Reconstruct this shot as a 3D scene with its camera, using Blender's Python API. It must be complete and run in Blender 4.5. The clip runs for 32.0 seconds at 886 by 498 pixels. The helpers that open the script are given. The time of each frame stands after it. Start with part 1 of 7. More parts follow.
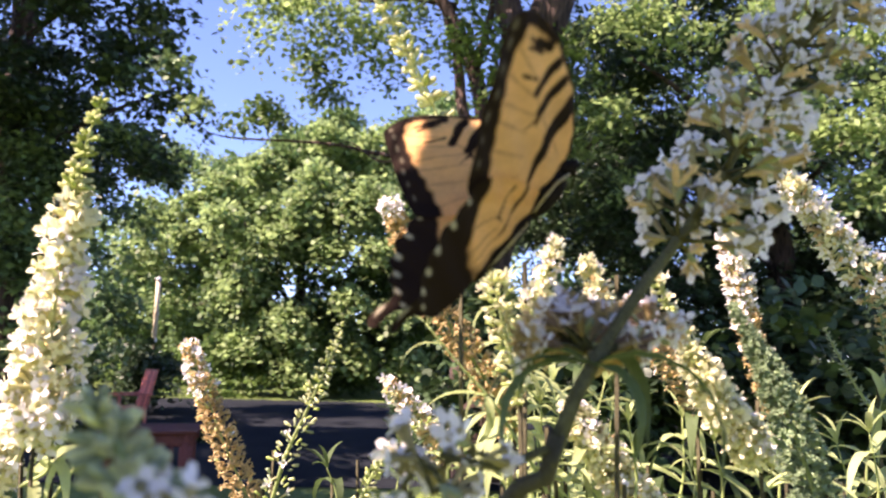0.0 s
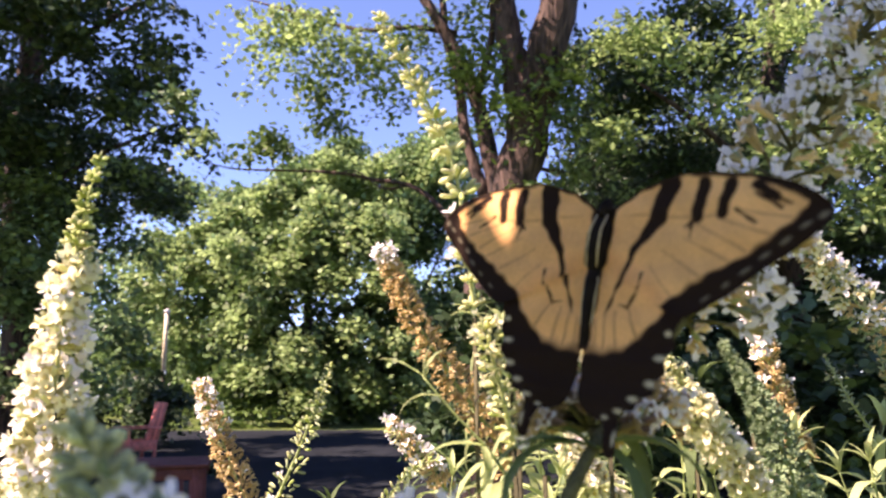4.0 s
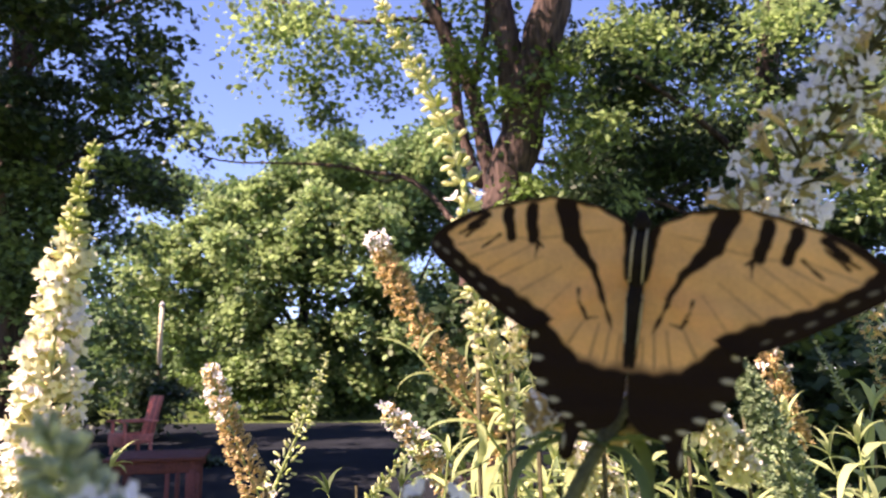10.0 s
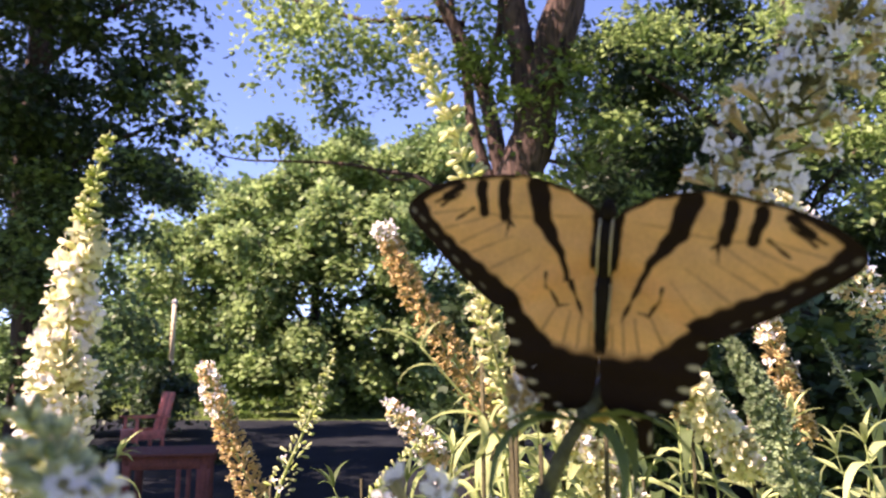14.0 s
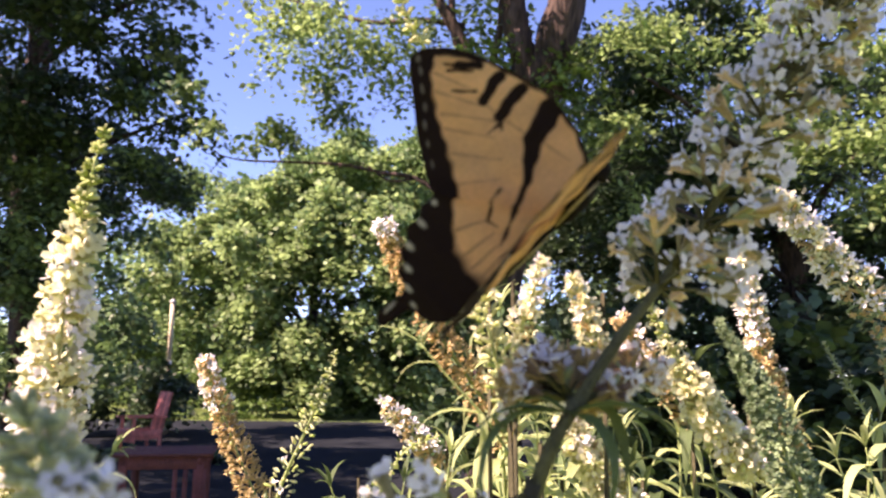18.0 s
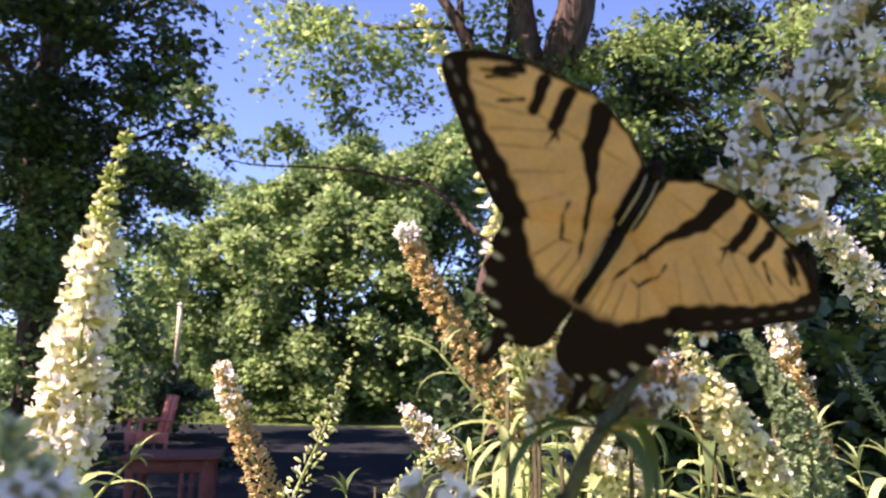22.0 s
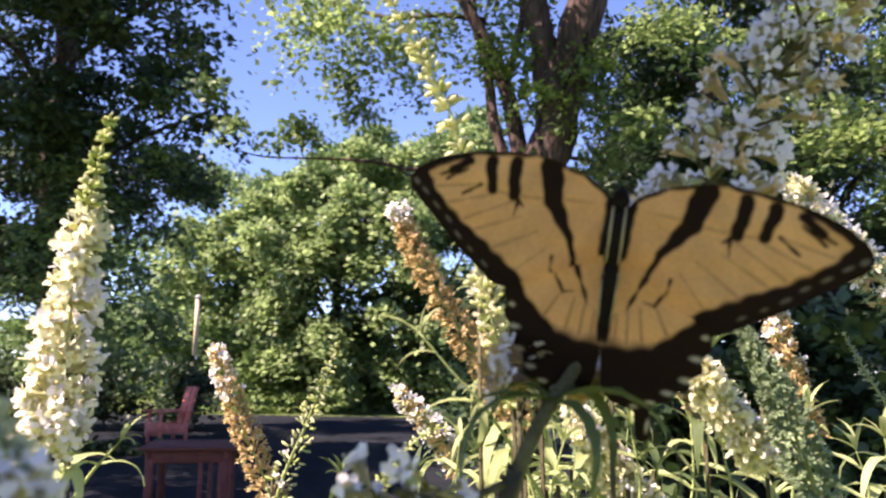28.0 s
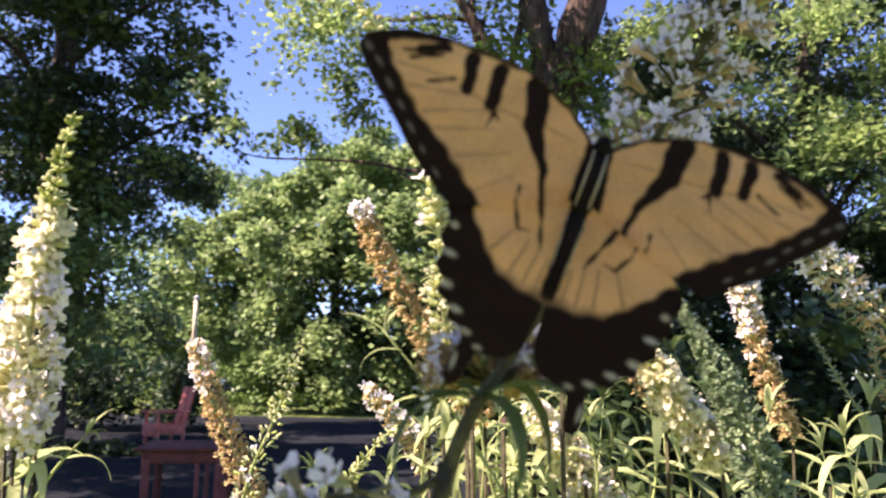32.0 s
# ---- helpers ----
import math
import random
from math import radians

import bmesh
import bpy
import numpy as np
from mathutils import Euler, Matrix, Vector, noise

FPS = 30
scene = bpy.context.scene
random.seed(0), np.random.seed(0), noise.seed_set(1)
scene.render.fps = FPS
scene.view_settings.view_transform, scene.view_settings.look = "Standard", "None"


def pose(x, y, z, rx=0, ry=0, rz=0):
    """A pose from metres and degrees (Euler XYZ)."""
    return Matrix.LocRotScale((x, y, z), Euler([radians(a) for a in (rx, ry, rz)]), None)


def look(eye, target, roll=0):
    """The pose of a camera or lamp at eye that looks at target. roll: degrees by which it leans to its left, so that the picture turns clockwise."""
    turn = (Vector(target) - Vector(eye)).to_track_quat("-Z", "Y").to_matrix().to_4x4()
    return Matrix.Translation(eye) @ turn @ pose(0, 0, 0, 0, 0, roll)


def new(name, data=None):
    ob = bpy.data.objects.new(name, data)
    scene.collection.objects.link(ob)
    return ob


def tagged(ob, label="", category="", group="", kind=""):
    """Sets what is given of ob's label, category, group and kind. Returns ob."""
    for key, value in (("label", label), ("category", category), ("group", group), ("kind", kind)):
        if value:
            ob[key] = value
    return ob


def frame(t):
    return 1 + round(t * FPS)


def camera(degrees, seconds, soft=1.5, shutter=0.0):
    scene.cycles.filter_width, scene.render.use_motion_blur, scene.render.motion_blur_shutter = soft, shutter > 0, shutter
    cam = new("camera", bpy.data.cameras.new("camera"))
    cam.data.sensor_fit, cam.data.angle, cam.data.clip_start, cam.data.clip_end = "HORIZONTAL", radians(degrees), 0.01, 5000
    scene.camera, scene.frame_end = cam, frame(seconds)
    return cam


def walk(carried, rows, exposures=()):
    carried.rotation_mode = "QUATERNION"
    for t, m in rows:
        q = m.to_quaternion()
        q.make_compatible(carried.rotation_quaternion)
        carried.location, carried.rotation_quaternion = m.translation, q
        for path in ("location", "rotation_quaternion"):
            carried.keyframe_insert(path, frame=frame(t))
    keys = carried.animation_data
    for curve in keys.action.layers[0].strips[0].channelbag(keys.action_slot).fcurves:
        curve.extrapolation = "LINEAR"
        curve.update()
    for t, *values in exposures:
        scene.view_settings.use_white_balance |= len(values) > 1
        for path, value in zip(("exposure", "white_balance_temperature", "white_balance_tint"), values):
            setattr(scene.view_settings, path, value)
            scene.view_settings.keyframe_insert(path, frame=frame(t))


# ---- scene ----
# A phone held among the flowers of a butterfly bush in a wooded garden.
# x to the right, y ahead, z up; the ground is at 0, the eye at about 1.5 m.


def station(x, y, z, yaw, pitch, roll):
    """A camera pose: yaw to the left of +y, pitch up, roll, in degrees."""
    return pose(x, y, z, 0, 0, yaw) @ pose(0, 0, 0, 90 + pitch) @ pose(0, 0, 0, 0, 0, roll)


cam = camera(62.0, 32.0, soft=2.1, shutter=0.3)
cam.data.dof.use_dof = True
cam.data.dof.focus_distance = 0.5
cam.data.dof.aperture_fstop = 20.0
walk(cam, [
    (0, station(-0.0083, 0.0106, 1.499, -1.0611, 8.1468, 1.2256)),
    (0.5, station(-0.008, 0.0088, 1.5005, -0.9295, 8.2751, 0.7967)),
    (1, station(-0.0077, 0.0074, 1.5019, -0.9976, 8.8886, 0.4269)),
    (1.5, station(-0.007, 0.0068, 1.5032, -0.5418, 9.3741, 0.3314)),
    (2, station(-0.0064, 0.006, 1.504, 0.0218, 9.3812, 0.0449)),
    (2.5, station(-0.0051, 0.0049, 1.5046, -0.306, 9.4642, -0.1256)),
    (3, station(-0.004, 0.0039, 1.5051, -0.5207, 9.7139, -0.1719)),
    (3.5, station(-0.0031, 0.003, 1.5059, -0.4697, 9.9252, -0.1597)),
    (5.5, station(-0.0029, 0.0083, 1.5059, -0.7953, 10.2161, -0.3959)),
    (6, station(-0.0029, 0.0072, 1.5056, -0.8682, 10.2608, -0.3217)),
    (6.5, station(-0.0028, 0.0057, 1.5046, -0.7287, 10.1694, -0.3767)),
    (7, station(-0.0029, 0.0036, 1.5034, -0.5318, 9.9283, -0.43)),
    (7.5, station(-0.0028, 0.0016, 1.5025, -0.4774, 9.7276, -0.3568)),
    (8, station(-0.0027, 0.0004, 1.5026, -0.3445, 9.543, -0.3587)),
    (8.5, station(-0.0027, 0, 1.5036, -0.3545, 9.4362, -0.1029)),
    (9, station(-0.0024, 0.0005, 1.5041, -0.3809, 9.3748, -0.3621)),
    (9.5, station(-0.0027, 0.0009, 1.5037, -0.5342, 9.429, -0.411)),
    (10, station(-0.0028, 0.0008, 1.5027, -0.8744, 9.4734, -0.4345)),
    (10.5, station(-0.0024, 0.0008, 1.5016, -1.013, 9.4754, -0.4492)),
    (11, station(-0.0015, 0.0009, 1.5006, -0.8772, 9.4412, -0.3581)),
    (11.5, station(-0.0004, 0.0009, 1.5002, -0.5791, 9.4398, -0.2966)),
    (12, station(0, 0.0006, 1.4998, -0.3561, 9.3829, -0.2062)),
    (12.5, station(0, 0.0002, 1.4998, -0.1905, 9.3562, -0.0847)),
    (13, station(0, 0, 1.5, 0, 9.3142, 0)),
    (13.5, station(-0.0001, -0.0001, 1.5003, 0.057, 9.3266, -0.0124)),
    (14, station(-0.0001, -0.0001, 1.5003, 0.0306, 9.417, 0.1206)),
    (14.5, station(-0.0006, 0, 1.4997, 0.0477, 9.4729, 0.2222)),
    (16.5, station(-0.0008, 0.0025, 1.4994, 0.0958, 9.6519, 0.4935)),
    (17, station(-0.0004, 0.0027, 1.4991, -0.0043, 9.6627, 0.534)),
    (17.5, station(0, 0.0027, 1.4988, -0.0162, 9.6303, 0.5977)),
    (18, station(-0.0005, 0.0023, 1.4987, -0.0679, 9.5733, 0.5435)),
    (18.5, station(-0.0008, 0.0019, 1.4986, -0.0732, 9.5624, 0.5245)),
    (19, station(-0.0014, 0.0014, 1.4983, -0.0108, 9.5004, 0.52)),
    (19.5, station(-0.0024, 0.001, 1.4988, 0.0558, 9.4643, 0.5423)),
    (20, station(-0.0036, 0.001, 1.4995, -0.0004, 9.6168, 0.6445)),
    (20.5, station(-0.0047, 0.0016, 1.4997, -0.0264, 9.6805, 0.7689)),
    (21, station(-0.0058, 0.0027, 1.5, 0.1371, 9.7148, 0.7942)),
    (21.5, station(-0.0064, 0.0039, 1.5002, 0.3157, 9.7755, 0.8804)),
    (22, station(-0.0065, 0.0048, 1.5001, 0.4825, 9.9716, 0.992)),
    (22.5, station(-0.0058, 0.0056, 1.4998, 0.7271, 10.0272, 0.9121)),
    (23, station(-0.0049, 0.0062, 1.4994, 0.9268, 10.0913, 0.9749)),
    (23.5, station(-0.0045, 0.0069, 1.4987, 1.2139, 10.0333, 0.9836)),
    (24, station(-0.0041, 0.0076, 1.4983, 1.5468, 10.0411, 1.0754)),
    (24.5, station(-0.0034, 0.0079, 1.4983, 1.751, 9.8553, 1.0294)),
    (25, station(-0.0019, 0.0079, 1.4983, 1.8391, 9.8058, 1.0743)),
    (25.5, station(0, 0.0076, 1.498, 1.7554, 9.818, 0.9341)),
    (27.5, station(0.0062, 0.0064, 1.496, 1.56, 9.4737, 0.7306)),
    (28, station(0.0064, 0.0056, 1.496, 1.698, 9.2103, 0.6213)),
    (28.5, station(0.0066, 0.0045, 1.4961, 1.7112, 9.1815, 0.5472)),
    (29, station(0.0075, 0.0029, 1.4964, 1.6213, 9.2973, 0.4614)),
    (29.5, station(0.009, 0.0013, 1.4964, 1.8703, 9.4644, 0.6153)),
    (30, station(0.0109, 0, 1.496, 1.9502, 9.5571, 0.75)),
    (30.5, station(0.0138, -0.0005, 1.4951, 1.8543, 9.5637, 0.7725)),
    (31, station(0.0169, -0.0002, 1.4942, 1.7905, 9.4862, 1.0969)),
    (31.5, station(0.0197, 0.0005, 1.494, 1.7114, 9.3394, 0.9058)),
    (32, station(0.0223, 0.0011, 1.4944, 1.6492, 9.3439, 0.8851)),
], exposures=[(0, 1.91, 7000, 38), (1.5, 1.82, 7050, 38), (6, 1.80, 7250, 40), (19, 1.81, 7300, 41), (24, 1.73, 6850, 37), (32, 1.76, 6950, 37)])

# ---- light: a clear summer sky and a high sun from the left, a little behind ----
SUN_TO = Vector((-0.60, -0.30, 0.74)).normalized()
world = bpy.data.worlds.new("world")
scene.world = world
world.use_nodes = True
wn = world.node_tree
sky = wn.nodes.new("ShaderNodeTexSky")
sky.sky_type = "NISHITA"
sky.sun_disc = False
sky.sun_elevation = math.asin(SUN_TO.z)
sky.sun_rotation = math.atan2(SUN_TO.x, SUN_TO.y)
sky.altitude = 1500
sky.air_density = 0.75
sky.dust_density = 0.0
sky.ozone_density = 6.0
wn.links.new(sky.outputs["Color"], wn.nodes["Background"].inputs["Color"])
wn.nodes["Background"].inputs["Strength"].default_value = 0.12
sun_data = bpy.data.lights.new("sun", "SUN")
sun_data.energy = 5.0
sun_data.angle = radians(0.5)
sun_data.color = (1.0, 0.91, 0.76)
sun = new("sun", sun_data)
sun.matrix_world = look(SUN_TO * 50, (0, 0, 0))


# ---- materials ----
def surface(name, base, vary=0.25, scale=60.0, rough=0.6, bump=0.15, through_light=0.0, tint=None, random_by="object",
            spread=0.25, spec=0.4, fine=6.0, stretch=None):
    """A rough surface with a grain and larger stains; through_light lets light shine through it."""
    m = bpy.data.materials.new(name)
    m.use_nodes = True
    nt = m.node_tree
    nodes, links = nt.nodes, nt.links
    bsdf = nodes["Principled BSDF"]
    bsdf.inputs["Roughness"].default_value = rough
    bsdf.inputs["Specular IOR Level"].default_value = spec
    coord = nodes.new("ShaderNodeTexCoord")
    big = nodes.new("ShaderNodeTexNoise")
    big.inputs["Scale"].default_value = scale
    big.inputs["Detail"].default_value = 4
    small = nodes.new("ShaderNodeTexNoise")
    small.inputs["Scale"].default_value = scale * fine
    small.inputs["Detail"].default_value = 3
    place = coord.outputs["Object"]
    if stretch:
        mapping = nodes.new("ShaderNodeMapping")
        mapping.inputs["Scale"].default_value = stretch
        links.new(place, mapping.inputs["Vector"])
        place = mapping.outputs["Vector"]
    for n in (big, small):
        links.new(place, n.inputs["Vector"])
    both = nodes.new("ShaderNodeMath")
    both.operation = "ADD"
    links.new(big.outputs["Fac"], both.inputs[0])
    links.new(small.outputs["Fac"], both.inputs[1])
    half = nodes.new("ShaderNodeMath")
    half.operation = "MULTIPLY"
    half.inputs[1].default_value = 0.5
    links.new(both.outputs[0], half.inputs[0])
    ramp = nodes.new("ShaderNodeValToRGB")
    tint = tint or base
    ramp.color_ramp.elements[0].position = 0.36
    ramp.color_ramp.elements[1].position = 0.64
    ramp.color_ramp.elements[0].color = (*[c * (1 - vary) for c in base], 1)
    ramp.color_ramp.elements[1].color = (*[min(0.95, c * (1 + vary)) for c in tint], 1)
    links.new(half.outputs[0], ramp.inputs["Fac"])
    colour = ramp.outputs["Color"]
    if random_by:
        if random_by == "object":
            src = nodes.new("ShaderNodeObjectInfo").outputs["Random"]
        else:
            src = nodes.new("ShaderNodeNewGeometry").outputs["Random Per Island"]
        rng = nodes.new("ShaderNodeMapRange")
        rng.inputs["To Min"].default_value = 1 - spread
        rng.inputs["To Max"].default_value = 1 + spread
        links.new(src, rng.inputs["Value"])
        hsv = nodes.new("ShaderNodeHueSaturation")
        links.new(rng.outputs["Result"], hsv.inputs["Value"])
        links.new(colour, hsv.inputs["Color"])
        colour = hsv.outputs["Color"]
    links.new(colour, bsdf.inputs["Base Color"])
    if bump:
        b = nodes.new("ShaderNodeBump")
        b.inputs["Strength"].default_value = bump
        b.inputs["Distance"].default_value = 0.2 / scale
        links.new(small.outputs["Fac"], b.inputs["Height"])
        links.new(b.outputs["Normal"], bsdf.inputs["Normal"])
    if through_light:
        tr = nodes.new("ShaderNodeBsdfTranslucent")
        links.new(colour, tr.inputs["Color"])
        mix = nodes.new("ShaderNodeMixShader")
        mix.inputs["Fac"].default_value = through_light
        links.new(bsdf.outputs[0], mix.inputs[1])
        links.new(tr.outputs[0], mix.inputs[2])
        links.new(mix.outputs[0], nodes["Material Output"].inputs["Surface"])
    return m


PETAL = surface("white_petal", (0.91, 0.87, 0.89), 0.06, 300, 0.55, 0.1, 0.45, spread=0.08)
TUBE = surface("cream_tube", (0.62, 0.60, 0.32), 0.15, 300, 0.6, 0.1, 0.3, spread=0.15)
EYE = surface("yellow_eye", (0.62, 0.52, 0.22), 0.2, 300, 0.6, 0.1, spread=0.2)
CREAM = surface("cream_petal", (0.92, 0.88, 0.62), 0.06, 300, 0.6, 0.1, 0.5, spread=0.12)
BUD = surface("green_bud", (0.42, 0.50, 0.16), 0.2, 300, 0.6, 0.15, 0.3, spread=0.25)
PALEBUD = surface("pale_bud", (0.70, 0.72, 0.42), 0.2, 300, 0.6, 0.15, 0.45, spread=0.2)
# grey-green bud, darkened in colour for a spike in shade
PLUMEBUD = surface("shaded_green_bud", (0.23, 0.315, 0.17), 0.25, 300, 0.8, 0.2, 0.2, spread=0.25)
GREYBUD = surface("grey_green_bud", (0.32, 0.37, 0.21), 0.2, 300, 0.7, 0.15, 0.25, spread=0.2)
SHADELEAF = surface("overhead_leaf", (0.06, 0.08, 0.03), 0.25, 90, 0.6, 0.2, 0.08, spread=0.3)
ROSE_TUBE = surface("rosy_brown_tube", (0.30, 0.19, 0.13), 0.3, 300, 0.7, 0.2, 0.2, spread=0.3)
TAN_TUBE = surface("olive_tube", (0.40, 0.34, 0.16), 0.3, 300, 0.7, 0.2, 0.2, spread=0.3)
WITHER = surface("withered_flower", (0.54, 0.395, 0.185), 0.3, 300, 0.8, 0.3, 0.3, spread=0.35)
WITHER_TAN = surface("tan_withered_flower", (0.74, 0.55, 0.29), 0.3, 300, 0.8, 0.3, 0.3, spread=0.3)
STEM = surface("green_stem", (0.26, 0.32, 0.12), 0.2, 150, 0.55, 0.15, spread=0.15)
PALESTEM = surface("pale_green_stem", (0.42, 0.47, 0.20), 0.2, 150, 0.55, 0.15, spread=0.15)
# stem colour darkened to stand in for the near panicle's shade
SHADEDSTEM = surface("shaded_stem", (0.098, 0.092, 0.040), 0.35, 150, 0.85, 0.2, spread=0.15, spec=0.1)
CANE = surface("woody_cane", (0.065, 0.058, 0.03), 0.3, 120, 0.8, 0.4)
LEAF = surface("bush_leaf", (0.085, 0.13, 0.045), 0.25, 90, 0.5, 0.3, 0.35, spread=0.3)
# young leaves' pale green, lightened further in place of sun on them
LIGHTLEAF = surface("pale_bush_leaf", (0.42, 0.49, 0.22), 0.2, 90, 0.5, 0.3, 0.4, spread=0.3)
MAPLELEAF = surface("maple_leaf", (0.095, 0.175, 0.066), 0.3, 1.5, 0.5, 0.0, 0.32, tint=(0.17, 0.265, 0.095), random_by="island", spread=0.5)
# shaded and sunlit copies of the maple leaf, light put into the colour
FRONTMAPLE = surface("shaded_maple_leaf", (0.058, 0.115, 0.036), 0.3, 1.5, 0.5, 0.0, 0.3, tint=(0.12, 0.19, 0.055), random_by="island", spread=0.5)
LITMAPLE = surface("lit_maple_leaf", (0.19, 0.295, 0.105), 0.3, 1.5, 0.5, 0.0, 0.55, tint=(0.29, 0.39, 0.155), random_by="island", spread=0.45)
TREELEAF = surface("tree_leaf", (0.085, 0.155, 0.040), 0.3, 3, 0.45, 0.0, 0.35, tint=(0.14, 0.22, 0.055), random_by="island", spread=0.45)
# paler and darker tree leaves, coloured for where sun and shade fall
SUNLEAF = surface("sunlit_tree_leaf", (0.16, 0.26, 0.085), 0.3, 3, 0.45, 0.0, 0.55, tint=(0.28, 0.38, 0.14), random_by="island", spread=0.45)
SHADOWLEAF = surface("shaded_tree_leaf", (0.038, 0.072, 0.027), 0.3, 3, 0.5, 0.0, 0.22, random_by="island", spread=0.45)
BARK = surface("bark", (0.022, 0.015, 0.013), 0.55, 5, 0.95, 1.0, random_by=None, tint=(0.075, 0.049, 0.040), fine=4, stretch=(1, 1, 0.16))
ASPHALT = surface("asphalt", (0.017, 0.020, 0.024), 0.3, 1.2, 0.95, 0.3, random_by=None, fine=60, spec=0.05)
GRASS = surface("lawn", (0.09, 0.15, 0.03), 0.35, 0.8, 0.9, 0.6, random_by=None, tint=(0.14, 0.19, 0.04), fine=25)
# red wood in two colours: raised for sun, darkened for shade
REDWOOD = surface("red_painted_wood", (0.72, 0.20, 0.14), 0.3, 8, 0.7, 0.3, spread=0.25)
SHADEDRED = surface("shaded_red_wood", (0.135, 0.036, 0.030), 0.35, 8, 0.75, 0.3, spread=0.25)
POLEMAT = surface("pale_wood", (0.72, 0.60, 0.40), 0.2, 6, 0.7, 0.2)
WHITEPAINT = surface("white_paint", (0.78, 0.77, 0.74), 0.08, 10, 0.5, 0.1)
BLACKBODY = surface("black_chitin", (0.014, 0.010, 0.008), 0.4, 400, 0.85, 0.4, random_by=None, spec=0.06)
BODYSTRIPE = surface("pale_body_scales", (0.48, 0.39, 0.23), 0.2, 400, 0.9, 0.3, random_by=None, spec=0.05)


def wing_material():
    m = bpy.data.materials.new("wing_scales")
    m.use_nodes = True
    nodes, links = m.node_tree.nodes, m.node_tree.links
    bsdf = nodes["Principled BSDF"]
    bsdf.inputs["Roughness"].default_value = 0.7
    bsdf.inputs["Specular IOR Level"].default_value = 0.05
    col = nodes.new("ShaderNodeVertexColor")
    col.layer_name = "pattern"
    coord = nodes.new("ShaderNodeTexCoord")
    grain = nodes.new("ShaderNodeTexNoise")
    grain.inputs["Scale"].default_value = 900
    grain.inputs["Detail"].default_value = 4
    links.new(coord.outputs["Object"], grain.inputs["Vector"])
    rng = nodes.new("ShaderNodeMapRange")
    rng.inputs["To Min"].default_value = 0.82
    rng.inputs["To Max"].default_value = 1.15
    links.new(grain.outputs["Fac"], rng.inputs["Value"])
    hsv = nodes.new("ShaderNodeHueSaturation")
    links.new(rng.outputs["Result"], hsv.inputs["Value"])
    links.new(col.outputs["Color"], hsv.inputs["Color"])
    links.new(hsv.outputs["Color"], bsdf.inputs["Base Color"])
    tr = nodes.new("ShaderNodeBsdfTranslucent")
    links.new(hsv.outputs["Color"], tr.inputs["Color"])
    mix = nodes.new("ShaderNodeMixShader")
    mix.inputs["Fac"].default_value = 0.22
    links.new(bsdf.outputs[0], mix.inputs[1])
    links.new(tr.outputs[0], mix.inputs[2])
    links.new(mix.outputs[0], nodes["Material Output"].inputs["Surface"])
    return m


WING = wing_material()


# ---- mesh tools ----
def mesh(name, verts, faces, mats, index=None, smooth=True):
    me = bpy.data.meshes.new(name)
    me.from_pydata([tuple(v) for v in verts], [], [tuple(f) for f in faces])
    for m in (mats if isinstance(mats, (list, tuple)) else [mats]):
        me.materials.append(m)
    if index is not None:
        me.polygons.foreach_set("material_index", index)
    if smooth:
        me.polygons.foreach_set("use_smooth", [True] * len(me.polygons))
    me.update()
    return me


def part(name, me, parent, m=None, label=""):
    ob = new(name, me)
    ob.parent = parent
    if m is not None:
        ob.matrix_basis = m
    return tagged(ob, label)


def thing(name, place, label, category, group="", kind=""):
    ob = new(name)
    ob.location = place
    return tagged(ob, label, category, group, kind)


def joined(pieces):
    """One list of vertices and faces out of several."""
    verts, faces = [], []
    for v, f in pieces:
        k = len(verts)
        verts += [tuple(p) for p in v]
        faces += [tuple(i + k for i in q) for q in f]
    return verts, faces


def tube(points, radii, sides=7, wobble=0.0, rnd=random):
    pts = [Vector(p) for p in points]
    verts, faces = [], []
    side = None
    for i, p in enumerate(pts):
        d = (pts[min(i + 1, len(pts) - 1)] - pts[max(i - 1, 0)]).normalized()
        if side is None:
            side = d.orthogonal().normalized()
        side = (side - d * side.dot(d)).normalized()
        up = d.cross(side)
        for k in range(sides):
            a = 2 * math.pi * k / sides
            r = radii[i] * (1 + wobble * (rnd.random() - 0.5))
            verts.append(p + (side * math.cos(a) + up * math.sin(a)) * r)
    for i in range(len(pts) - 1):
        for k in range(sides):
            a, b = i * sides + k, i * sides + (k + 1) % sides
            faces.append((a, b, b + sides, a + sides))
    faces.append(tuple(reversed(range(sides))))
    faces.append(tuple(range((len(pts) - 1) * sides, len(pts) * sides)))
    return verts, faces


def spline(points, n):
    """n points of a smooth curve through the given ones."""
    p = [Vector(q) for q in points]
    p = [p[0] * 2 - p[1], *p, p[-1] * 2 - p[-2]]
    out = []
    for j in range(n):
        u = j / (n - 1) * (len(p) - 3)
        i = min(int(u), len(p) - 4)
        f = u - i
        a, b, c, d = p[i:i + 4]
        out.append(0.5 * (2 * b + (c - a) * f + (2 * a - 5 * b + 4 * c - d) * f * f + (3 * b - a - 3 * c + d) * f ** 3))
    return out


def box(x0, x1, y0, y1, z0, z1, bevel=0.004):
    bm = bmesh.new()
    bmesh.ops.create_cube(bm, size=1)
    for v in bm.verts:
        v.co = ((x0 + x1) / 2 + v.co.x * (x1 - x0), (y0 + y1) / 2 + v.co.y * (y1 - y0), (z0 + z1) / 2 + v.co.z * (z1 - z0))
    bmesh.ops.bevel(bm, geom=list(bm.edges), offset=bevel, segments=1, affect="EDGES")
    v = [tuple(p.co) for p in bm.verts]
    bm.verts.index_update()
    f = [tuple(q.index for q in g.verts) for g in bm.faces]
    bm.free()
    return v, f


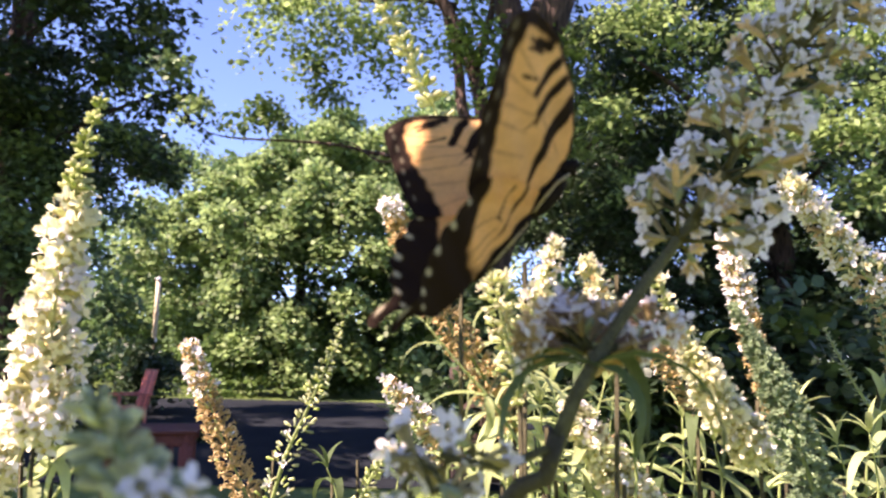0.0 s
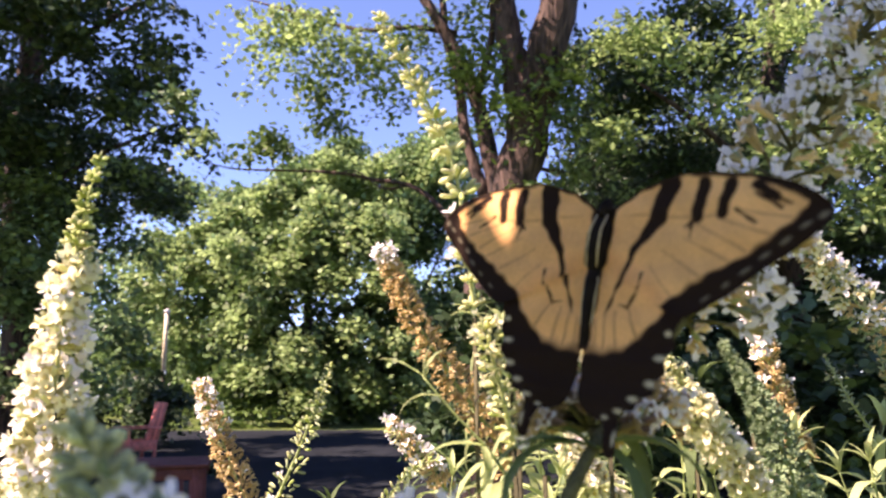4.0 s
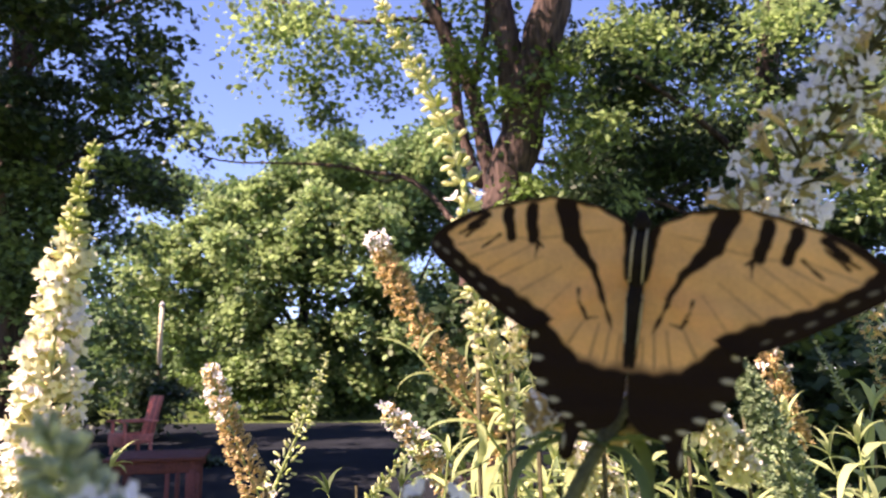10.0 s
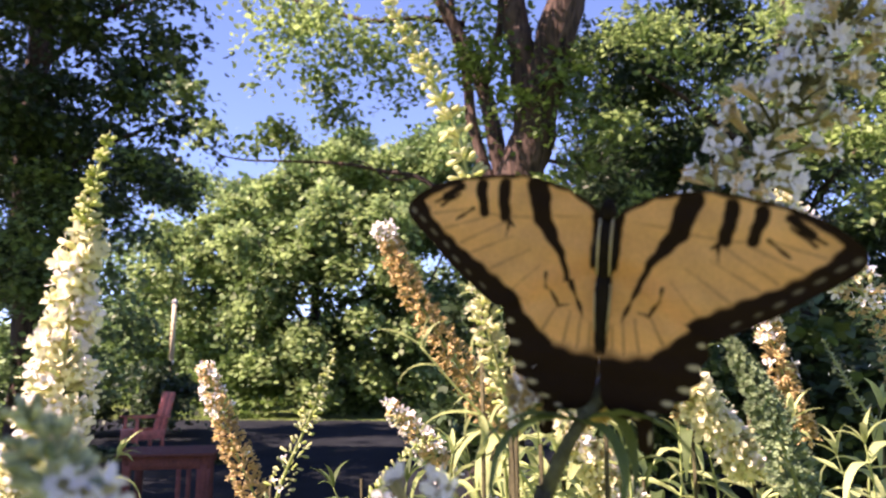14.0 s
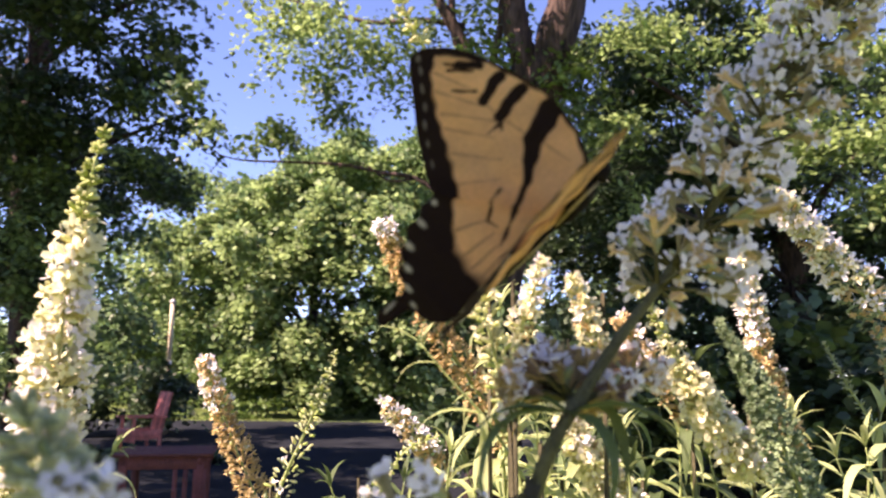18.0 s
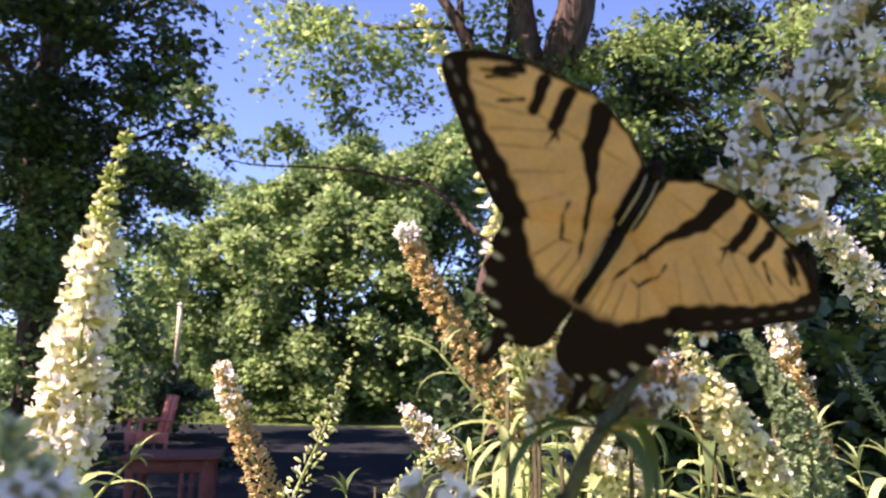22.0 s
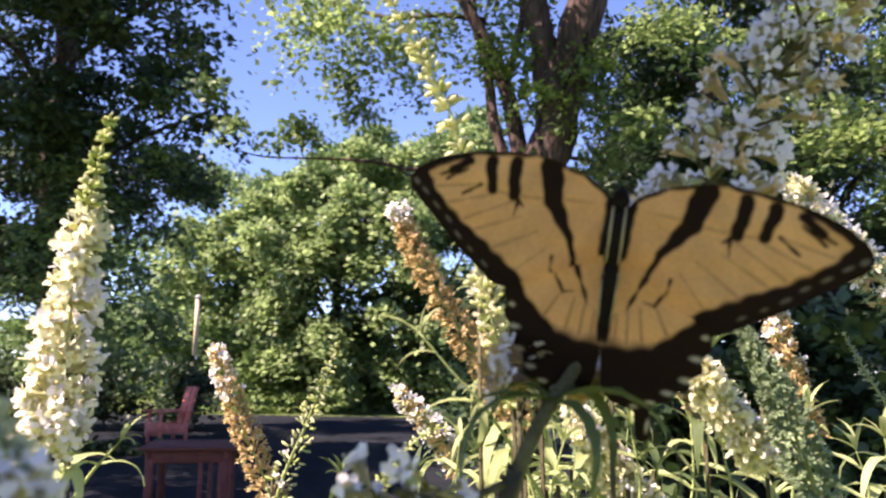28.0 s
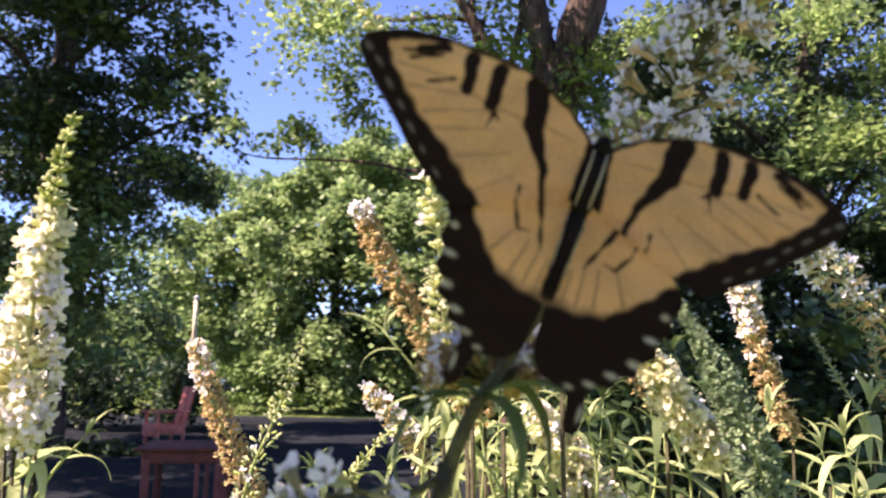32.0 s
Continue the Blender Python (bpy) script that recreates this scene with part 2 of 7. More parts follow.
def frame_to(point, d, spin=0.0, size=1.0):
    """A pose whose local z runs along d."""
    q = Vector(d).to_track_quat("Z", "Y").to_matrix().to_4x4()
    return Matrix.Translation(point) @ q @ pose(0, 0, 0, 0, 0, spin) @ Matrix.Diagonal((size, size, size, 1))


# ---- leaves and florets, each built in a few shapes that many objects share ----
def blade(length, width, droop, fold, seed):
    """A narrow pointed leaf along +y, bent down towards its tip."""
    rnd = random.Random(seed)
    verts, faces = [], []
    n = 9
    side_bend = rnd.uniform(-0.12, 0.12)
    for i in range(n):
        s = i / (n - 1)
        w = width * 0.5 * (math.sin(math.pi * min(1, s * 0.93 + 0.07)) ** 0.75) * (1 - 0.35 * s) + 0.0002
        if i == n - 1:
            w = 0.0001
        a = droop * s * s
        y = length * s * math.cos(a * 0.6)
        z = -length * s * math.sin(a * 0.6)
        x = side_bend * length * s * s
        wave = width * 0.06 * math.sin(i * 2.1 + seed)
        verts += [(x - w, y, z + w * fold + wave), (x, y, z), (x + w, y, z + w * fold - wave)]
    for i in range(n - 1):
        a = 3 * i
        faces += [(a, a + 1, a + 4, a + 3), (a + 1, a + 2, a + 5, a + 4)]
    return verts, faces


def floret_mesh(kind, seed):
    """A floret along +z, one unit long."""
    rnd = random.Random(seed)
    v, f, mi = [], [], []

    def ring_tube(rs, zs, sides, m):
        k = len(v)
        bend = rnd.uniform(-0.08, 0.08)
        for r, z in zip(rs, zs):
            for j in range(sides):
                a = 2 * math.pi * j / sides
                v.append((r * math.cos(a) + bend * z * z, r * math.sin(a), z))
        for i in range(len(rs) - 1):
            for j in range(sides):
                a, b = k + i * sides + j, k + i * sides + (j + 1) % sides
                f.append((a, b, b + sides, a + sides))
                mi.append(m)
        f.append(tuple(range(k + (len(rs) - 1) * sides, k + len(rs) * sides)))
        mi.append(m)

    if kind == "open":
        ring_tube((0.07, 0.09, 0.14), (0, 0.4, 0.78), 6, 1)
        mi[-1] = 2
        for j in range(4):
            a = math.pi / 2 * j + rnd.uniform(-0.2, 0.2)
            c, s = math.cos(a), math.sin(a)
            lift = rnd.uniform(-0.08, 0.34)
            long = rnd.uniform(0.26, 0.42)
            wide = rnd.uniform(0.12, 0.17)
            k = len(v)
            for x, y, z in ((0.10, -0.10, 0.77), (0.10, 0.10, 0.77), (long * 0.62, wide, 0.80 + lift * 0.5), (long, wide * 0.55, 0.80 + lift),
                            (long * 1.04, 0, 0.77 + lift), (long, -wide * 0.55, 0.80 + lift), (long * 0.62, -wide, 0.80 + lift * 0.5), (long * 0.6, 0, 0.76 + lift * 0.5)):
                v.append((x * c - y * s, x * s + y * c, z))
            for q in ((0, 1, 2, 7), (7, 2, 3, 4), (7, 4, 5, 6), (0, 7, 6)):
                f.append(tuple(k + i for i in q))
                mi.append(0)
    elif kind == "bud":
        ring_tube((0.10, 0.16, 0.20, 0.16, 0.05), (0, 0.3, 0.62, 0.88, 1.0), 6, 0)
    else:
        ring_tube((0.10, 0.13, 0.10, 0.14), (0, 0.35, 0.6, 0.8), 5, 0)
        for j in range(5):
            a = 2 * math.pi * j / 5 + rnd.uniform(-0.4, 0.4)
            c, s = math.cos(a), math.sin(a)
            k = len(v)
            long = rnd.uniform(0.22, 0.40)
            top = rnd.uniform(0.6, 1.1)
            for x, y, z in ((0.08, -0.09, 0.7), (0.08, 0.09, 0.7), (long * 0.7, 0.10, 0.75), (long, rnd.uniform(-0.1, 0.1), top), (long * 0.7, -0.08, 0.85)):
                v.append((x * c - y * s, x * s + y * c, z))
            f += [(k, k + 1, k + 2, k + 4), (k + 2, k + 3, k + 4)]
            mi += [0, 0]
    return v, f, mi


FLORETS = {}
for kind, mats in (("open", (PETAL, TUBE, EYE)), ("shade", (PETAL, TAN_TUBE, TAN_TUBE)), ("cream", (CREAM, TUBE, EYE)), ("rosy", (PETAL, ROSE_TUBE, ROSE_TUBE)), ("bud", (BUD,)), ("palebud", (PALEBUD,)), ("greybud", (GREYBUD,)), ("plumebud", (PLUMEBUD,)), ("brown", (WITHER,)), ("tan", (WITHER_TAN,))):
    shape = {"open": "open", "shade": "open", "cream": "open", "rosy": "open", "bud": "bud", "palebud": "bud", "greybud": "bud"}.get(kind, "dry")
    FLORETS[kind] = []
    for k in range(5):
        v, f, mi = floret_mesh(shape, 11 * k + 3)
        FLORETS[kind].append(mesh("floret_" + kind, v, f, mats, mi, smooth=True))

BLADES = {}
for key, m in (("leaf", LEAF), ("light", LIGHTLEAF)):
    BLADES[key] = [mesh("blade_" + key, *blade(1.0, w, d, fo, 5 * i), m) for i, (w, d, fo) in enumerate(
        ((0.22, 0.7, 0.5), (0.17, 1.2, 0.4), (0.22, 1.7, 0.5), (0.16, 0.4, 0.6), (0.19, 2.2, 0.4)))]


def add_leaf(owner, base, d, length, key="leaf", shape=None, rnd=random, up=(0, 0, 1)):
    """A leaf at base, pointing along d, its face turned up. The base is in the owner's space."""
    d = Vector(d).normalized()
    side = d.cross(Vector(up))
    side = side.normalized() if side.length > 1e-3 else Vector((1, 0, 0))
    nrm = side.cross(d)
    m = Matrix((side, d, nrm)).transposed().to_4x4()
    k = shape if shape is not None else rnd.randrange(5)
    return part("leaf", BLADES[key][k], owner, Matrix.Translation(base) @ m @ Matrix.Diagonal((length,) * 3 + (1,)))


# ---- flower spikes ----
def flower_spike(label, axis, radius, mix, size, gap, per, seed, stem=STEM, ground=None, stem_r=0.0011, leafy=()):
    """A flower spike. axis: places from the foot of the flowers to the tip; radius(s) at s from foot 0 to tip 1; mix(s): the weights of
    the kinds of floret; gap: the distance between whorls; per(s): florets in a whorl."""
    rnd = random.Random(seed)
    foot = Vector(axis[0])
    root = Vector(ground if ground else (foot.x + rnd.uniform(-0.03, 0.05), foot.y + rnd.uniform(0.02, 0.10), 0.0))
    ob = thing("flower_spike", root, label, "flower", "flower spikes of the butterfly bush")
    pts = [q - root for q in spline(axis, 40)]
    low = spline([(0, 0, 0), (foot - root) * 0.5 + Vector((rnd.uniform(-0.02, 0.02), 0.01, 0)), pts[0], pts[6]], 14)
    cane = [q for q in low[:10]] + pts[0:1]
    part("cane", mesh("cane", *tube(cane, [0.0016 - 0.0009 * i / 10 for i in range(len(cane))], 6), CANE), ob)
    part("stem", mesh("stem", *tube(pts, [stem_r * (1 - 0.75 * i / 39) for i in range(40)], 6), stem), ob)
    total = sum((pts[i + 1] - pts[i]).length for i in range(39))
    n = max(3, int(total / gap))
    for w in range(n):
        s = (w + 0.5 + rnd.uniform(-0.15, 0.15)) / n
        i = min(38, int(s * 39))
        c = pts[i].lerp(pts[i + 1], s * 39 - i)
        d = (pts[i + 1] - pts[i]).normalized()
        e = d.orthogonal().normalized()
        g = d.cross(e)
        kinds = mix(s)
        r = radius(s)
        count = per(s)
        a0 = rnd.random() * 6.28
        for k in range(count):
            a = a0 + 6.283 * (k + rnd.uniform(-0.3, 0.3)) / count
            out = e * math.cos(a) + g * math.sin(a)
            kind = rnd.choices(list(kinds), list(kinds.values()))[0]
            z = size * rnd.uniform(0.85, 1.15) * (0.62 if "bud" in kind else 0.85 if kind in ("brown", "tan") else 1.0)
            z *= min(1.0, max(0.58, 1.2 * r / size))
            reach = max(0.0, r * rnd.uniform(0.72, 1.05) - z)
            aim = (out + d * rnd.uniform(0.0, 0.9) + Vector((rnd.gauss(0, 0.3), rnd.gauss(0, 0.3), rnd.gauss(0, 0.3)))).normalized()
            p = c + out * reach + d * rnd.uniform(-0.24, 0.24) * gap
            part("bud" if "bud" in kind else "floret", FLORETS[kind][rnd.randrange(5)], ob, frame_to(p, aim, rnd.random() * 360, z))
    for at, d, length, key in leafy:
        add_leaf(ob, Vector(at) - root, d, length, key, rnd=rnd)
    return ob


def steps(*pairs):
    """A function that runs straight from value to value, given as (s, value)."""
    def f(s):
        for (a, x), (b, y) in zip(pairs, pairs[1:]):
            if s <= b:
                return x + (y - x) * max(0, s - a) / (b - a)
        return pairs[-1][1]
    return f


def leafy_shoot(label, axis, leaves, length, key, seed, whorl=True, stem=STEM, r=0.0009, ground=None, spread=0.9):
    """A green shoot with pairs of narrow leaves and a tuft at its tip."""
    rnd = random.Random(seed)
    foot = Vector(axis[0])
    root = Vector(ground if ground else (foot.x + rnd.uniform(-0.03, 0.05), foot.y + rnd.uniform(0.02, 0.10), 0.0))
    ob = thing("leafy_shoot", root, label, "shoot", "leafy shoots of the butterfly bush")
    pts = [q - root for q in spline(axis, 24)]
    low = spline([(0, 0, 0), (foot - root) * 0.5 + Vector((0.01, 0.01, 0)), pts[0], pts[5]], 14)
    cane = low[:10] + pts[0:1]
    part("cane", mesh("cane", *tube(cane, [0.0016 - 0.0008 * i / 10 for i in range(len(cane))], 6), CANE), ob)
    part("stem", mesh("stem", *tube(pts, [r * (1 - 0.6 * i / 23) for i in range(24)], 6), stem), ob)
    for k in range(leaves):
        s = (k + 0.5) / leaves
        i = min(22, int(s * 23))
        d = (pts[i + 1] - pts[i]).normalized()
        e = d.orthogonal().normalized()
        a = (k % 2) * math.pi / 2 + rnd.uniform(-0.5, 0.5)
        for h in (0, math.pi):
            out = Matrix.Rotation(a + h, 3, d) @ e
            add_leaf(ob, pts[i], out * spread + d * rnd.uniform(0.05, 0.6), 1.25 * length * (1.1 - 0.5 * s) * rnd.uniform(0.8, 1.15), key, shape=rnd.choice((1, 2, 4, 0)), rnd=rnd)
    if whorl:
        d = (pts[-1] - pts[-2]).normalized()
        e = d.orthogonal().normalized()
        for k in range(5):
            out = Matrix.Rotation(k * 1.256 + rnd.uniform(-0.3, 0.3), 3, d) @ e
            add_leaf(ob, pts[-1], out * rnd.uniform(0.25, 0.8) + d, length * rnd.uniform(0.35, 0.6), key, shape=rnd.choice((0, 3)), rnd=rnd)
    return ob


# ---- ground ----
ground_mesh = mesh("ground", [(-400, -400, 0), (400, -400, 0), (400, 400, 0), (-400, 400, 0)], [(0, 1, 2, 3)], GRASS)
tagged(new("ground", ground_mesh), "green lawn under the trees", "lawn", kind="structure")


def driveway():
    """An asphalt drive across the garden, with slightly uneven edges."""
    rnd = random.Random(4)
    v, f = [], []
    n = 60
    for i in range(n + 1):
        x = -30 + 60 * i / n
        v += [(x, 8.5 + rnd.uniform(-0.06, 0.06), 0.012), (x, 13, 0.05), (x, 18, 0.06), (x, DRIVE_FAR + rnd.uniform(-0.08, 0.08) - 0.03 * x, 0.012)]
    for i in range(n):
        for k in range(3):
            a = 4 * i + k
            f.append((a, a + 4, a + 5, a + 1))
    return mesh("road", v, f, ASPHALT)


DRIVE_FAR = 23.0
tagged(new("road", driveway()), "dark asphalt drive in dappled shade", "road", kind="structure")


# ---- trees ----
def leaf_cloud(clumps, leaf, seed, droop=0.25, flat=0.45, slim=1.0):
    """Leaves in flat, drooping sprays. clumps: (centre, radii, sprays, leaves a spray, spray size)."""
    rng = np.random.default_rng(seed)
    cs, ns = [], []
    for centre, radii, sprays, per, size in clumps:
        d = rng.normal(size=(sprays, 3))
        d /= np.linalg.norm(d, axis=1)[:, None]
        rr = rng.uniform(0.25, 1.0, (sprays, 1)) ** 0.55
        c = np.array(centre) + d * rr * np.array(radii)
        if sprays > 13:
            # the sprays of a large clump gather in tiers with gaps between them
            tiers = max(3, sprays // 6)
            hub = rng.normal(size=(tiers, 3))
            hub /= np.linalg.norm(hub, axis=1)[:, None]
            hub *= rng.uniform(0.2, 1.0, (tiers, 1)) ** 0.5 * 0.85
            c = np.array(centre) + (hub[rng.integers(0, tiers, sprays)] + rng.normal(size=(sprays, 3)) * [0.22, 0.22, 0.07]) * np.array(radii)
        out = d * [1, 1, 0.3]
        for k in range(sprays):
            a = rng.normal(size=(per, 3)) * size * 0.5
            # a spray leans outwards and hangs a little
            nrm = np.array([out[k, 0] * 0.5, out[k, 1] * 0.5, 1.0]) + rng.normal(size=3) * 0.25
            nrm /= np.linalg.norm(nrm)
            a -= np.outer(a @ nrm, nrm) * (1 - flat * 0.6)
            a[:, 2] -= droop * (a ** 2).sum(1) / size
            cs.append(c[k] + a)
            ns.append(nrm + rng.normal(size=(per, 3)) * 0.45)
    c, nrm = np.vstack(cs), np.vstack(ns)
    n = len(c)
    nrm /= np.linalg.norm(nrm, axis=1)[:, None]
    t = rng.normal(size=(n, 3))
    t -= (t * nrm).sum(1)[:, None] * nrm
    t /= np.linalg.norm(t, axis=1)[:, None]
    b = np.cross(nrm, t)
    s = leaf * rng.uniform(0.6, 1.25, (n, 1))
    w = s * rng.uniform(0.30, 0.48, (n, 1)) * slim
    sag = nrm * s * rng.uniform(0.0, 0.25, (n, 1))
    v = np.stack([c - t * s * 0.5, c - t * s * 0.12 + b * w - sag * 0.3, c + t * s * 0.22 + b * w * 0.8 - sag * 0.4, c + t * s * 0.5 - sag,
                  c + t * s * 0.22 - b * w * 0.8 - sag * 0.4, c - t * s * 0.12 - b * w - sag * 0.3], 1).reshape(-1, 3)
    i = np.arange(n)[:, None] * 6
    f = np.concatenate([i + [0, 1, 2, 3], i + [0, 3, 4, 5]], 0)
    return v, f


def leaf_mesh(name, clumps, leaf, material, seed, **kw):
    v, f = leaf_cloud(clumps, leaf, seed, **kw)
    me = bpy.data.meshes.new(name)
    me.vertices.add(len(v))
    me.vertices.foreach_set("co", v.ravel())
    me.loops.add(f.size)
    me.loops.foreach_set("vertex_index", f.ravel().astype(np.int32))
    me.polygons.add(len(f))
    me.polygons.foreach_set("loop_start", np.arange(0, f.size, 4, dtype=np.int32))
    me.materials.append(material)
    me.update(calc_edges=True)
    return me


def tree(label, trunks, crown, leaf, material, seed, extra=None, slim=1.0, flat=0.45):
    """A tree: trunk and limbs as tapered tubes, given as (name, places, radius at the foot, radius at the end), and a crown of leaf sprays."""
    rnd = random.Random(seed)
    root = Vector(trunks[0][1][0])
    ob = thing("tree", root, label, "tree", "trees of the garden")
    for name, places, r0, r1 in trunks:
        n = 26
        pts = [q - root for q in spline(places, n)]
        pts = [q + Vector((rnd.uniform(-1, 1), rnd.uniform(-1, 1), 0)) * r0 * 0.10 for q in pts]
        sides = 14 if r0 > 0.1 else 7
        part(name, mesh(name, *tube(pts, [r0 + (r1 - r0) * i / (n - 1) for i in range(n)], sides, 0.22, rnd), BARK), ob)
    clumps = [((Vector(c) - root), r, a, b, s) for c, r, a, b, s in crown]
    tagged(part("crown", leaf_mesh("crown", clumps, leaf, material, seed, slim=slim, flat=flat), ob), kind="stuff")
    if extra:
        # extra clumps take a paler leaf colour that stands in for sun
        clumps = [((Vector(c) - root), r, a, b, s) for c, r, a, b, s in extra[0]]
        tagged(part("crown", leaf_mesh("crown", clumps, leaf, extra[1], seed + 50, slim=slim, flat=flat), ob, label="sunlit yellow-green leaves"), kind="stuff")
    return ob


def ball(c, r, sprays, per=34, size=0.44, squash=0.75):
    return (c, (r, r, r * squash), sprays, int(per * 2.0), size)


# the forked tree ahead, its trunk leaning
tree("tall forked tree with reddish furrowed bark and loose leaves", [
    ("trunk", [(0.68, 9.3, 0), (0.62, 9.31, 1.6), (0.73, 8.97, 3.05), (0.97, 8.72, 3.92), (1.15, 8.61, 4.6), (1.37, 8.36, 5.5), (1.54, 8.16, 6.72), (1.77, 7.94, 8.68)], 0.36, 0.18),
    ("limb", [(1.13, 8.63, 4.49), (0.98, 8.6, 5.32), (0.85, 8.58, 6.06), (0.68, 8.5, 7.16), (0.48, 8.3, 9)], 0.20, 0.10),
    ("limb", [(0.85, 9.01, 3.41), (0.66, 9.05, 4.38), (0.48, 9.02, 5.2), (0.04, 8.97, 6.11), (-0.47, 8.85, 6.84), (-1.33, 8.51, 7.72)], 0.125, 0.04),
    ("limb", [(0.6, 9.05, 3.79), (0.37, 9.11, 4.63), (0.28, 9.09, 5.38), (0.12, 9.09, 6.01), (0.05, 9.01, 7.1)], 0.085, 0.04),
    ("limb", [(0.48, 9.04, 5.06), (0.69, 8.83, 5.73), (0.72, 8.6, 6.53)], 0.06, 0.03),
    ("branch", [(0.85, 9.05, 3.14), (0.34, 9.52, 3.41), (-0.03, 9.84, 3.91), (-0.39, 10, 4.19), (-0.92, 10.18, 4.32), (-1.41, 10.26, 4.44), (-2.16, 10.35, 4.5), (-2.93, 10.44, 4.55), (-3.34, 10.43, 4.64)], 0.05, 0.008),
    ("branch", [(-0.39, 10, 4.19), (-0.75, 10.1, 4.17), (-1.16, 10.16, 4.44), (-1.48, 10.17, 4.38)], 0.02, 0.006),
    ("branch", [(0.26, 9, 5.97), (-0.33, 9.17, 6.13), (-1.03, 9.36, 6.19), (-1.91, 9.51, 6.51), (-2.64, 9.58, 6.76)], 0.045, 0.012),
    ("branch", [(1.21, 8.7, 4.05), (1.77, 8.71, 3.98), (2.02, 8.58, 4.16)], 0.03, 0.01),
], [
    ball((-0.72, 9.4, 6), 0.6, 12, 22), ball((-1.36, 9.65, 5.7), 0.45, 8, 20, 0.4), ball((-1.71, 9.72, 6.49), 0.4, 6, 20, 0.4), ball((0.12, 9.3, 5.95), 0.6, 10, 20),
    ball((-2.41, 10.28, 4.92), 0.26, 12, 22, 0.30), ball((-2.85, 10.41, 4.77), 0.16, 3, 12, 0.2), ball((-1.48, 10.05, 5.11), 0.26, 8, 22, 0.35), ball((-1.75, 10.1, 5.5), 0.22, 7, 22, 0.3), ball((-0.66, 9.7, 5.4), 0.35, 7, 18, 0.4),
    # clumps 7.5 and 8.3 m up are out of view, added for trunk shade
    ball((1.52, 8.42, 4.53), 0.5, 12, 24, 0.5), ball((0.63, 8.98, 6.04), 0.5, 10, 18), ball((-1.8, 8.0, 8.3), 1.2, 8), ball((-1.0, 7.3, 7.5), 0.9, 44), ball((-0.6, 8.4, 9.5), 1.4, 16), ball((-0.18, 8.8, 9.63), 1.6, 24), ball((1.49, 7.92, 8.82), 1.8, 22),
    # unseen clumps added to cast shade on the shrubs at right
    ball((0.1, 5.1, 6.4), 1.4, 100), ball((-0.8, 5.0, 6.2), 1.4, 90),
    ball((1.44, 8.24, 5.02), 0.35, 9, 24, 0.35), ball((1.16, 8.37, 3.61), 0.3, 8, 24, 0.35), ball((0.46, 8.49, 5.35), 0.4, 9, 24, 0.35), ball((0.76, 8.21, 4.59), 0.25, 5, 20, 0.3),
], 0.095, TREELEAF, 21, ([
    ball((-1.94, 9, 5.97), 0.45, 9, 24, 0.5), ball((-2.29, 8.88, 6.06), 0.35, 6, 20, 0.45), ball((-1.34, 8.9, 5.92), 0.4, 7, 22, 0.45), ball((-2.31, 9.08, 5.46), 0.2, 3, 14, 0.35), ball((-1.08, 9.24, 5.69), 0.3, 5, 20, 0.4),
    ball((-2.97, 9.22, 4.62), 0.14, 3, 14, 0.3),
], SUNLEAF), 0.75)

